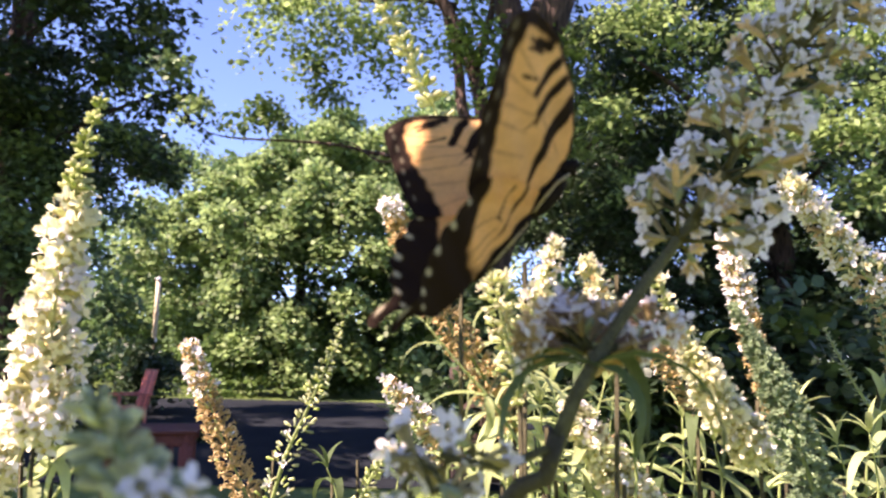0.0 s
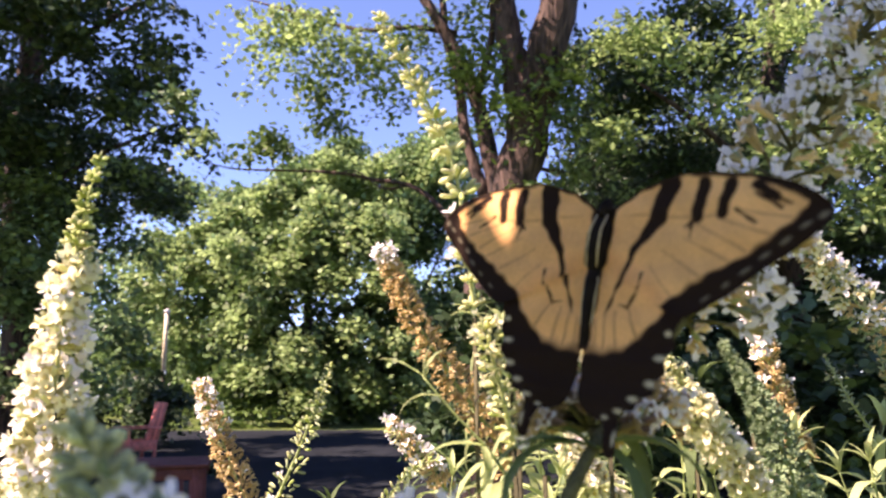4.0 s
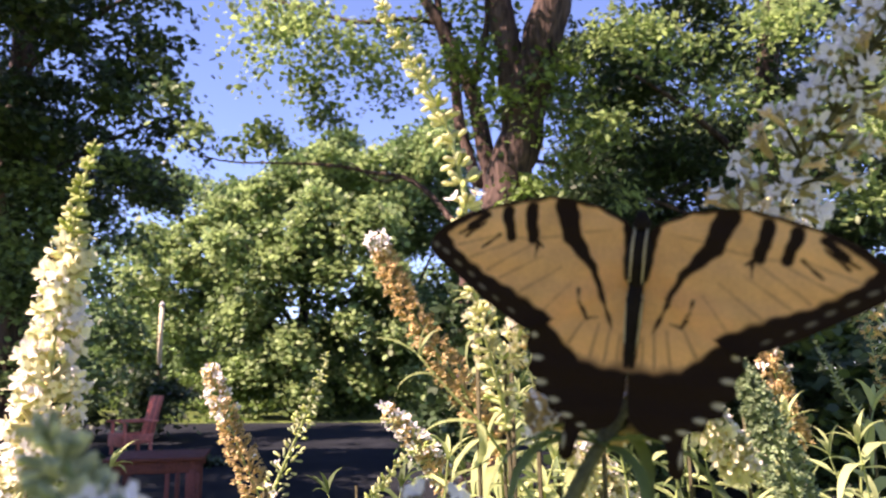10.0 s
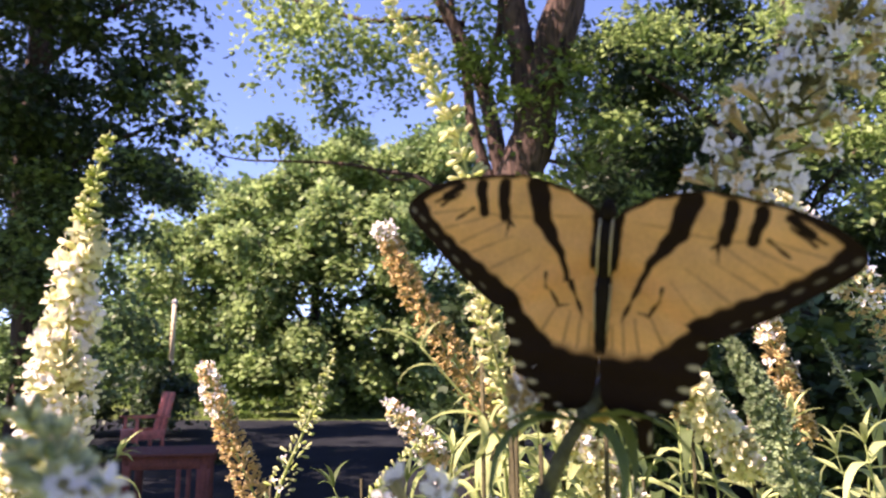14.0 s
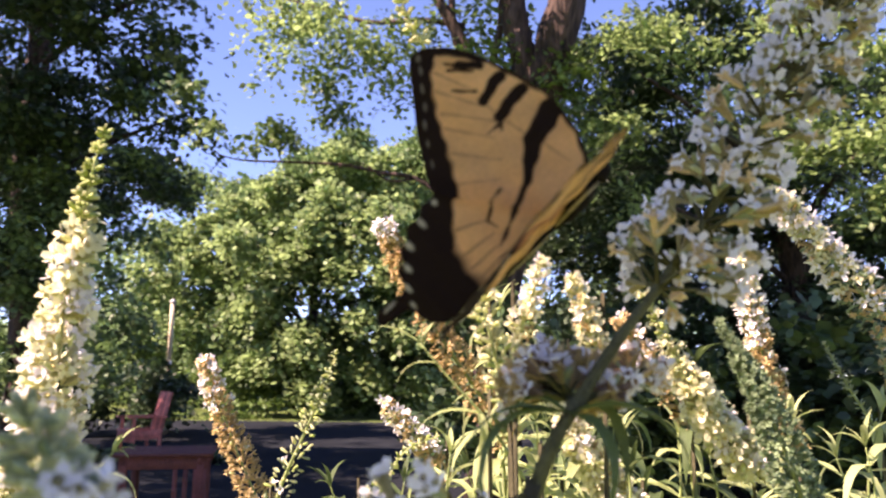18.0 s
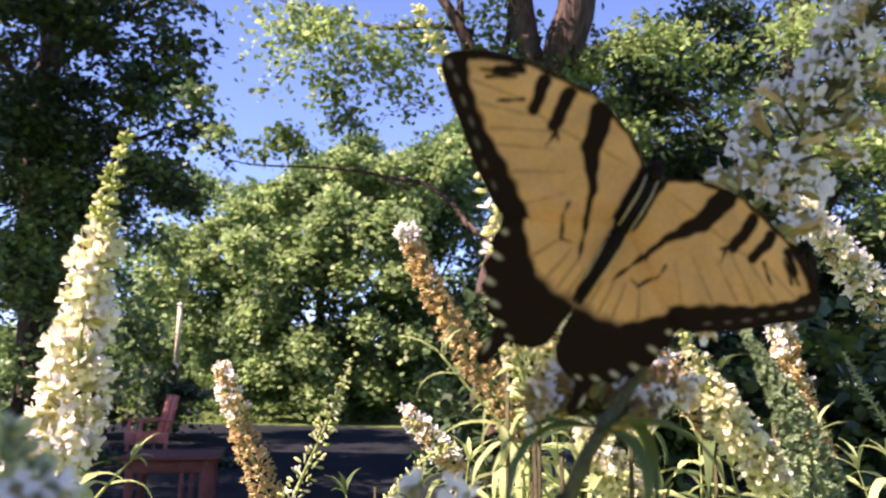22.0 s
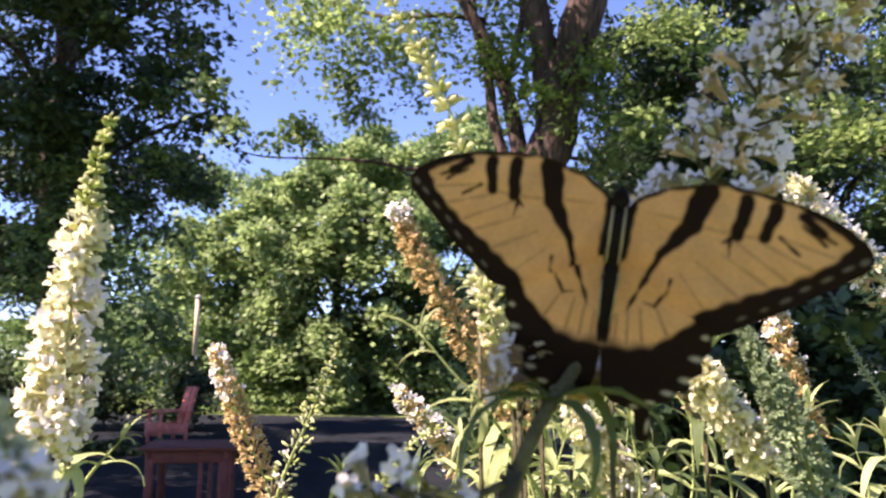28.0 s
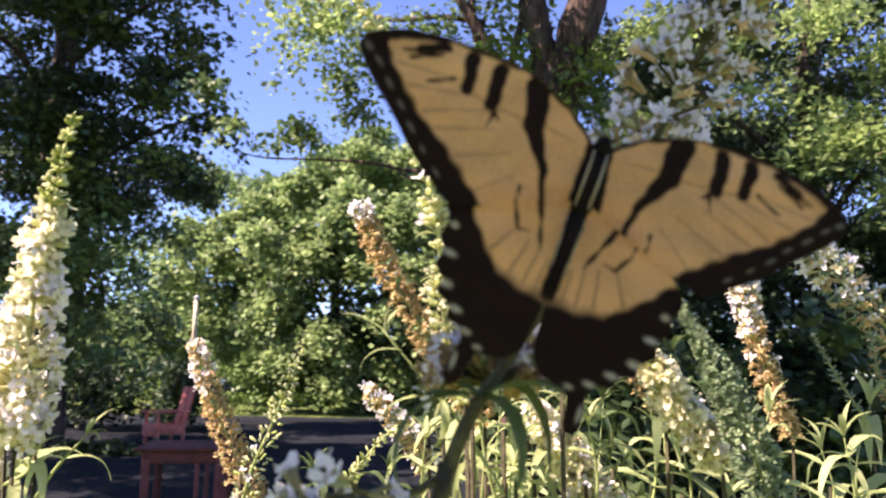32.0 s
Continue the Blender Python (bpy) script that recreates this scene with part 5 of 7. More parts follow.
def wing_mesh(name, corners, fore, mirror):
    """A wing membrane in its own plane: x outwards, y towards the head, with its scales' colours as a vertex pattern."""
    from mathutils import geometry
    ring = [tuple(p)[:2] for p in spline([(a, b, 0) for a, b in corners + corners[:1]], len(corners) * 7)][:-1]
    inside_of = [Vector(p) for p in ring]
    xs = [p[0] for p in ring]
    ys = [p[1] for p in ring]
    step = 3.6
    pts = list(inside_of)
    poly = np.array(ring)
    gx, gy = np.meshgrid(np.arange(min(xs), max(xs), step), np.arange(min(ys), max(ys), step))
    gx = gx + (np.arange(gx.shape[0]) % 2)[:, None] * step * 0.5
    gx, gy = gx.ravel(), gy.ravel()
    inside = np.zeros(len(gx), bool)
    for (x0, y0), (x1, y1) in zip(poly, np.roll(poly, -1, 0)):
        cross = ((y0 > gy) != (y1 > gy)) & (gx < (x1 - x0) * (gy - y0) / (y1 - y0 + 1e-12) + x0)
        inside ^= cross
    inside &= outside(gx, gy, ring) > step * 0.5
    pts += [Vector((a, b)) for a, b in zip(gx[inside], gy[inside])]
    n = len(ring)
    verts, _, faces, *_ = geometry.delaunay_2d_cdt(pts, [], [list(range(n))], 1, 1e-4)
    x = np.array([p[0] for p in verts])
    y = np.array([p[1] for p in verts])
    wob = 2.0 * np.sin(x * 0.11 + y * 0.07) + 1.5 * np.sin(y * 0.19 - x * 0.05)
    dark = np.zeros(len(x))

    def stroke(seg, soft=2.5):
        nonlocal dark
        dark = np.maximum(dark, np.clip(0.5 - (near_line(x, y, seg) + wob * 0.6) / (2 * soft), 0, 1))

    spots = np.zeros(len(x))

    def beyond(curve, soft):
        """How far a place lies beyond the yellow field's edge."""
        nonlocal dark
        edge_y = np.interp(x, [p[0] for p in curve], [p[1] for p in curve])
        dark = np.maximum(dark, np.clip(0.5 + (edge_y - y + wob * 1.2) / (2 * soft), 0, 1))

    if fore:
        for seg in FORE_STROKES:
            stroke(seg)
        for seg in FORE_VEINS:
            dark = np.maximum(dark, 0.36 * np.clip(0.5 - (near_line(x, y, seg) + wob * 0.3) / 5, 0, 1))
        beyond(FORE_EDGE, 5)
        dark = np.maximum(dark, np.clip((x - 449 - 0.4 * (y - 60)) / 8, 0, 1))
        for seg in FORE_COSTA:
            stroke(seg, 3)
        for a, b, w, h in FORE_SPOTS:
            spots = np.maximum(spots, np.clip(1.6 - 1.2 * np.hypot(((x - a) * 0.85 + (y - b) * 0.53) / w, ((y - b) * 0.85 - (x - a) * 0.53) / h), 0, 1))
    else:
        beyond(HIND_EDGE, np.where(x < 110, 13, 6))
        for seg in HIND_MARKS:
            stroke(seg)
        for seg in HIND_STROKES:
            dark = np.maximum(dark, 0.6 * np.clip(0.5 - near_line(x, y, seg) / 5, 0, 1))
        for a, b, w, h in HIND_SPOTS:
            spots = np.maximum(spots, np.clip(1.6 - 1.2 * np.hypot((x - a) / w, (y - b) / h), 0, 1))
    tone = np.clip(0.5 + 0.5 * np.sin(x * 0.013 + 0.4) * np.cos(y * 0.017), 0, 1)[:, None]
    col = YELLOW * (1 - 0.35 * tone) + PALE * 0.35 * tone
    col = col * (0.97 + 0.03 * np.sin(x * 0.09 + y * 0.05))[:, None]
    # a browner bloom towards the wing's foot, and faint clouding
    bloom = 0.45 * np.exp(-((x - 70) / 110) ** 2 - ((y + 20) / 120) ** 2)[:, None]
    col = col * (1 - bloom) + np.array((0.70, 0.31, 0.095)) * bloom
    col = col * (0.95 + 0.06 * np.sin(x * 0.021 + 1.3 * np.sin(y * 0.017)) + 0.04 * np.sin(y * 0.043 + x * 0.031))[:, None]
    col = col * (1 - dark[:, None]) + BLACK * dark[:, None]
    spots = (0.24 if fore else 0.75) * spots
    col = col * (1 - spots[:, None]) + SPOT * spots[:, None]
    z = -8.0 * (x / 500) ** 2 * 4 + 2.2 * np.sin(y * 0.08) + (0 if fore else -2.5)
    if not fore:
        z = z - 0.02 * np.abs(np.minimum(y, 0)) - 2.5
    sx = -1 if mirror else 1
    me = mesh(name, [(sx * a * UNIT, b * UNIT, c * UNIT) for a, b, c in zip(x, y, z)], [tuple(f) for f in faces], WING)
    layer = me.color_attributes.new("pattern", "FLOAT_COLOR", "POINT")
    layer.data.foreach_set("color", np.column_stack([col, np.ones(len(x))]).ravel())
    return me


# wing outlines and markings of a right wing: x outwards, y towards the head, in eighths of a millimetre
FORE = [(1, 75), (30, 115), (58, 133), (95, 149), (145, 160), (207, 165), (272, 156), (346, 140), (415, 115), (462, 85), (488, 58), (486, 30), (450, -2), (394, -40), (338, -80), (279, -114), (236, -136), (208, -134), (150, -100), (90, -62), (40, -25), (4, 10)]
HIND = [(1, 30), (60, 8), (140, -34), (206, -82), (231, -116), (221, -146), (224, -176), (209, -198), (214, -226), (193, -246), (192, -270), (166, -281), (158, -304), (132, -312), (121, -330), (126, -362), (128, -392), (114, -406), (98, -396), (92, -362), (82, -338), (54, -333), (29, -322), (8, -290), (0, -200), (0, -100)]
FORE_STROKES = [(168, 150, 52, 146, 76, 42), (146, 76, 42, 93, 8, 16), (93, 8, 16, 42, -119, 5), (247, 138, 30, 237, 70, 28), (237, 70, 14, 212, 50, 6), (302, 126, 30, 288, 68, 22), (352, 118, 20, 392, 86, 20), (392, 86, 10, 418, 72, 6), (316, 72, 9, 356, 40, 4), (354, 100, 10, 400, 66, 5), (224, 52, 8, 226, 26, 6), (20, 110, 34, 9, -82, 22), (98, -102, 7, 118, -66, 7), (118, -66, 6, 121, -40, 4)]
FORE_VEINS = [(137, -25, 3, 196, -95, 5), (165, 5, 3, 255, -58, 6), (211, 26, 3, 306, -28, 6), (226, 60, 4, 338, -12, 6), (279, 60, 4, 384, 14, 6), (316, 72, 4, 418, 44, 6), (132, 82, 3, 226, 68, 6), (226, 68, 6, 300, 66, 5), (60, 95, 3, 150, 84, 5)]
FORE_EDGE = [(120, -150), (170, -112), (199, -91), (250, -64), (329, -25), (395, 15), (444, 60), (456, 96)]
FORE_COSTA = [(20, 112, 20, 95, 151, 15), (95, 151, 15, 207, 166, 12), (207, 166, 12, 346, 141, 16), (346, 141, 16, 480, 72, 30)]
FORE_SPOTS = [(474, 42, 10, 6), (446, 26, 12, 4), (412, 0, 12, 4), (376, -24, 11, 4), (344, -52, 12, 4), (308, -76, 9, 3), (268, -100, 10, 3)]
HIND_STROKES = [(70, -112, 3, 84, -190, 5), (46, -122, 3, 52, -194, 5), (104, -108, 3, 132, -160, 5), (24, -130, 3, 26, -192, 4)]
HIND_MARKS = [(93, 8, 16, 42, -119, 5), (76, -97, 6, 98, -102, 7), (98, -102, 7, 118, -66, 7), (118, -66, 6, 121, -40, 4), (3, -20, 24, 6, -190, 18)]
HIND_EDGE = [(-5, -192), (50, -197), (100, -187), (125, -171), (153, -147), (178, -120), (200, -92), (245, -55)]
HIND_SPOTS = [(197, -199, 14, 6), (183, -250, 14, 7), (208, -150, 8, 6), (150, -284, 13, 6), (119, -312, 12, 5), (119, -366, 4, 16), (86, -328, 9, 4)]


def butterfly():
    ob = thing("butterfly", (0, 0, 0), "yellow swallowtail butterfly with black tiger stripes, feeding on white flowers", "butterfly")
    wings = []
    for mirror in (True, False):
        for name, outline, fore in (("forewing", FORE, True), ("hindwing", HIND, False)):
            wings.append(part(name, wing_mesh(name, outline, fore, mirror), ob, label="yellow wing with black tiger stripes" if fore else "yellow hindwing with a wide black border and tail"))

    def bulge(places, radii, sides=10):
        return tube([(0, a * UNIT, b * UNIT) for a, b in places], [r * UNIT for r in radii], sides)

    part("thorax", mesh("thorax", *bulge(((95, 0), (85, 2), (55, 4), (15, 3), (-20, 0), (-32, 0)), (8, 20, 29, 28, 18, 10)), BLACKBODY), ob)
    part("abdomen", mesh("abdomen", *bulge(((-20, 0), (-50, -2), (-100, -6), (-150, -12), (-185, -18), (-200, -20)), (14, 19, 18, 15, 10, 3)), BLACKBODY), ob)
    for x in (-1, 1):
        part("body_stripe", mesh("body_stripe", *tube([(x * 13 * UNIT, a * UNIT, b * UNIT) for a, b in ((100, 12), (60, 30), (20, 28), (-20, 18))], [2 * UNIT, 2.4 * UNIT, 2.4 * UNIT, 1.5 * UNIT], 6), BODYSTRIPE), ob, label="pale stripe along the thorax")
        part("abdomen_stripe", mesh("abdomen_stripe", *tube([(x * k * UNIT, a * UNIT, b * UNIT) for k, a, b in ((15, -40, 6), (15, -90, 3), (12, -140, -4), (7, -185, -14))], [2 * UNIT, 2.8 * UNIT, 2.8 * UNIT, 1.5 * UNIT], 6), BODYSTRIPE), ob, label="pale stripe along the abdomen")
    head = part("head", mesh("head", *bulge(((92, 0), (104, 2), (120, 2), (134, 0), (142, -2)), (8, 16, 18, 12, 4)), BLACKBODY), ob)
    for x in (-1, 1):
        part("eye", mesh("eye", *tube([(x * 10 * UNIT, 112 * UNIT, 2 * UNIT), (x * 15 * UNIT, 113 * UNIT, 3 * UNIT), (x * 20 * UNIT, 114 * UNIT, 3 * UNIT)], [9 * UNIT, 8 * UNIT, 3 * UNIT], 8), BLACKBODY), head)
        a = [(x * 6 * UNIT, 128 * UNIT, 0), (x * 40 * UNIT, 175 * UNIT, -20 * UNIT), (x * 75 * UNIT, 215 * UNIT, -45 * UNIT), (x * 84 * UNIT, 226 * UNIT, -50 * UNIT)]
        part("antenna", mesh("antenna", *tube(a, [1.6 * UNIT, 1.4 * UNIT, 1.8 * UNIT, 3.4 * UNIT], 6), BLACKBODY), head)
        for k in (0, 1, 2):
            y = 60 - 35 * k
            leg = [(x * 10 * UNIT, y * UNIT, -14 * UNIT), (x * 34 * UNIT, (y - 8) * UNIT, -50 * UNIT), (x * 26 * UNIT, (y - 30) * UNIT, -92 * UNIT)]
            part("leg", mesh("leg", *tube(leg, [2.2 * UNIT, 1.8 * UNIT, 1.2 * UNIT], 5), BLACKBODY), ob)
    part("proboscis", mesh("proboscis", *tube([(0, 130 * UNIT, -4 * UNIT), (0, 140 * UNIT, -40 * UNIT), (0, 120 * UNIT, -80 * UNIT)], [1.4 * UNIT] * 3, 5), BLACKBODY), head)
    return ob, wings


flier, wings = butterfly()


# ---- what moves: the butterfly, its wings, and the flowers in the breeze ----
def fly(x, y, z, roll, yaw, pitch):
    """The butterfly's pose: its back to the viewer; roll clockwise, yaw and pitch in degrees."""
    return Matrix.Translation((x, y, z)) @ pose(0, 0, 0, 90) @ pose(0, 0, 0, 0, 0, -roll) @ pose(0, 0, 0, 0, yaw, 0) @ pose(0, 0, 0, pitch)


def motions():
    rows = [
        (0, (0.0158, 0.177, 1.5331, 37.6, -21.1, -8.3), -8.5, 97.1, -4.4, -0.9),
        (1, (0.0242, 0.1868, 1.5309, 25.9, -15.8, -6.6), -7.9, 84.3, -0.2, 0.5),
        (1.5, (0.0266, 0.1956, 1.5323, 18, -30.8, 0.4), 4.4, 46.6, 8.6, 8.6),
        (2, (0.0298, 0.1937, 1.5336, 12.4, -1.1, -2.8), -5.3, 72.9, 7.2, 0.6),
        (2.5, (0.0236, 0.1792, 1.5421, 25.3, -28, 15.2), 4.4, 63.1, 4.6, 4.6),
        (3, (0.0366, 0.1881, 1.5315, 26.4, -9.4, -1.7), -6.8, 99.1, -0.9, -6),
        (3.5, (0.0344, 0.1824, 1.5363, 15.3, -44.2, -0.9), 2.4, 38.2, 4.1, 4.1),
        (5.5, (0.0447, 0.1781, 1.5244, -2.7, -20.6, -6.6), -5.8, -5.3, 6.2, 5.1),
        (6, (0.0424, 0.1757, 1.5262, -0.1, -22.1, -13.5), -6.2, 2.5, 3.7, 1.2),
        (6.5, (0.0371, 0.178, 1.5306, -1.6, -23.1, -9.2), -5.9, 1.3, 2.3, 0.5),
        (7, (0.0334, 0.1841, 1.534, 4.6, -22.3, -10.3), -5.6, 12.7, 2.1, 0.9),
        (7.5, (0.0333, 0.1844, 1.5352, 7.7, -22.5, -8.3), -5.7, 24.5, 1.9, -1),
        (8, (0.0337, 0.179, 1.5349, 9.3, -21.2, -9.3), -2, 8, 1.2, -0),
        (8.5, (0.0372, 0.1788, 1.5333, 9.8, -29.2, -1.8), -7.1, -5.5, -0.1, -4.5),
        (9, (0.0392, 0.1768, 1.5308, 6.7, -30, -4.3), -6.9, 3.4, -3.3, -7),
        (9.5, (0.0426, 0.176, 1.5276, 6.5, -21.4, -2.7), -5.2, 2.5, 0.8, -0.6),
        (10, (0.0459, 0.174, 1.525, 8.5, -19, -0.1), -0.8, 3.7, -0.4, -2.8),
        (10.5, (0.0457, 0.1747, 1.5245, 8.1, -23.8, 4.9), -5.7, 0.2, 1.6, -1.1),
        (11, (0.0426, 0.1757, 1.5265, 9.8, -29.7, 7.1), -6.8, -4.4, 1.2, -1.7),
        (11.5, (0.0388, 0.177, 1.5291, 7.9, -24.7, 8.3), -6.1, 1, 2.9, 0.9),
        (12, (0.0368, 0.1807, 1.5298, 5.6, -14.5, 12.4), -3.3, 7, 5.4, 2.1),
        (12.5, (0.0362, 0.1786, 1.5291, 6.7, -12.3, 15.1), -5.1, 11.4, 5.9, 2.5),
        (13, (0.0367, 0.1764, 1.5278, 7.4, -14.3, 16.9), -5.5, 18.4, 5.2, 2.7),
        (13.5, (0.0378, 0.1741, 1.5261, 9.7, -17.1, 17), -5.7, 5.6, 5.2, 1.5),
        (14, (0.0382, 0.1734, 1.5253, 7.5, -17.4, 17.4), -5.5, 6.4, 5.5, 0.9),
        (14.5, (0.0377, 0.1762, 1.5264, 9.1, -19.6, 16.2), -6.1, 4.6, 5.2, 1.9),
        (16.5, (0.0345, 0.1615, 1.5258, 6.7, -9.7, -2.8), 45.0, 79.0, -5.6, -5.6),
        (17, (0.0325, 0.1752, 1.5385, 38.2, 1.9, -3.5), 9.9, 116.7, 0.5, -0.8),
        (18, (0.0246, 0.1593, 1.5327, 45.2, -4.4, 9), -5.9, 89.3, 0.9, -1.5),
        (19, (0.0287, 0.157, 1.5335, 45.3, 1.3, 13.7), 23.5, 95.9, 5.3, -4.5),
        (20, (0.0349, 0.1778, 1.546, 33.4, 2.4, 8.9), 51.7, 90.6, -3.2, 1.2),
        (20.5, (0.0307, 0.1698, 1.5398, 37.7, 16, 23.2), 39.3, 109.5, 11.6, 11.6),
        (21, (0.0408, 0.1954, 1.5489, 32.3, 16.4, 10.7), -7.1, -7.8, 11.4, 16.4),
        (21.5, (0.0352, 0.179, 1.5412, 33.2, 16.6, 8), 4.7, -6.1, 6, 6.6),
        (22, (0.0338, 0.1698, 1.5364, 28.8, 8.1, 7.2), 10.9, -4.9, 3.9, 1.8),
        (22.5, (0.0333, 0.1662, 1.5327, 26.2, 5.1, -0.5), 13.1, 0.9, 3.4, 3.7),
        (23, (0.0334, 0.1615, 1.5306, 23.4, 2.6, -1.8), 13.4, 4, 2.1, 2),
        (23.5, (0.037, 0.1567, 1.5246, 18.7, 0.2, -1.6), 14.8, 9.3, 0.5, -2.2),
        (24, (0.0371, 0.1576, 1.522, 11.1, -0.2, 3.6), 18.6, 2.7, -0.2, -3.8),
        (24.5, (0.0404, 0.1646, 1.523, 0.7, 1.6, 0.9), 6.7, -0.3, 2.6, 3.3),
        (25, (0.0397, 0.1655, 1.5221, 5.3, 2.4, -4.6), 7.4, -3.1, -0.6, -2.1),
        (25.5, (0.0396, 0.1685, 1.5237, 7.4, 2.2, -0.9), 8.8, 5.1, 2.1, 2.3),
        (27.5, (0.0399, 0.1731, 1.5237, 9.4, -10.9, 19.8), -5.5, 5.1, 5.3, 1),
        (28, (0.0415, 0.1784, 1.5233, 9, -9.3, 18.6), -6, 6.6, 7.1, 0.9),
        (28.5, (0.0411, 0.1747, 1.5232, 10.6, -3, 5.3), -5.1, 0.9, 5.6, 1.5),
        (29, (0.0384, 0.1693, 1.5227, 5.3, 2.3, -5.2), 14.3, 6.4, 0.8, -2.6),
        (29.5, (0.0375, 0.1651, 1.5239, 4.1, 3.8, -4.5), 11.1, 7.1, 0.7, -2.9),
        (30, (0.0419, 0.1655, 1.5272, 4.6, 3.9, 7.8), 7.4, 46.9, 0.7, -8.6),
        (30.45, (0.0543, 0.1727, 1.5314, 29.2, -0.1, 13), -5.1, 100.8, 10.8, 3),
        (31, (0.0509, 0.1727, 1.5394, 29.2, -0.1, 13), -5.1, 100.8, 10.8, 3),
        (31.5, (0.0479, 0.1647, 1.5404, 26.2, -0.1, 13), 2.9, 80.8, 10.8, 3),
        (32, (0.0467, 0.1503, 1.5291, 20.8, -0.4, -6.9), 21.8, 1.6, 4, 12.5),
    ]
    walk(flier, [(t, fly(*q)) for t, q, left, right, sweep_l, sweep_r in rows])
    # the wings turn about the body's line; the forewings also swing forwards about their roots
    hinge = Vector((17 * UNIT, 38 * UNIT, 0))
    for side, k in ((-1, 0), (1, 2)):
        root = Matrix.Translation((side * hinge.x, hinge.y, 0))
        walk(wings[k], [(t, pose(0, 0, 0, 0, left if side < 0 else -right, 0) @ root @ pose(0, 0, 0, 0, 0, -sweep_l if side < 0 else sweep_r) @ root.inverted()) for t, q, left, right, sweep_l, sweep_r in rows])
        walk(wings[k + 1], [(t, pose(0, 0, 0, 0, left if side < 0 else -right, 0)) for t, q, left, right, sweep_l, sweep_r in rows])
    walk(spike_g, [
        (0, pose(0.05, 0.4, -0.006, 0, -0.394, 0)),
        (1, pose(0.05, 0.4, -0.006, 0, -0.22, 0)),
        (2, pose(0.05, 0.4, -0.0034, 0, -0.29, 0)),
        (3, pose(0.05, 0.4, 0.0002, 0, -0.207, 0)),
        (6, pose(0.05, 0.4, 0.001, 0, -0.029, 0)),
        (9, pose(0.05, 0.4, 0.0011, 0, -0.045, 0)),
        (11, pose(0.05, 0.4, -0.0007, 0, 0.03, 0)),
        (13, pose(0.05, 0.4, 0, 0, 0, 0)),
        (14.5, pose(0.05, 0.4, -0.0004, 0, 0.011, 0)),
        (17, pose(0.05, 0.4, -0.0015, 0, 0.089, 0)),
        (19, pose(0.05, 0.4, -0.002, 0, 0.142, 0)),
        (20, pose(0.05, 0.4, -0.0027, 0, 0.025, 0)),
        (21.5, pose(0.05, 0.4, -0.003, 0, 0.095, 0)),
        (23, pose(0.05, 0.4, -0.0046, 0, -0.039, 0)),
        (24.5, pose(0.05, 0.4, -0.0037, 0, 0.023, 0)),
        (25.5, pose(0.05, 0.4, -0.0045, 0, -0.067, 0)),
        (27.5, pose(0.05, 0.4, -0.0038, 0, -0.091, 0)),
        (28, pose(0.05, 0.4, -0.0038, 0, -0.088, 0)),
        (30, pose(0.05, 0.4, -0.0015, 0, -0.092, 0)),
        (31, pose(0.05, 0.4, 0.0007, 0, -0.098, 0)),
        (32, pose(0.05, 0.4, -0.0007, 0, 0, 0)),
    ])
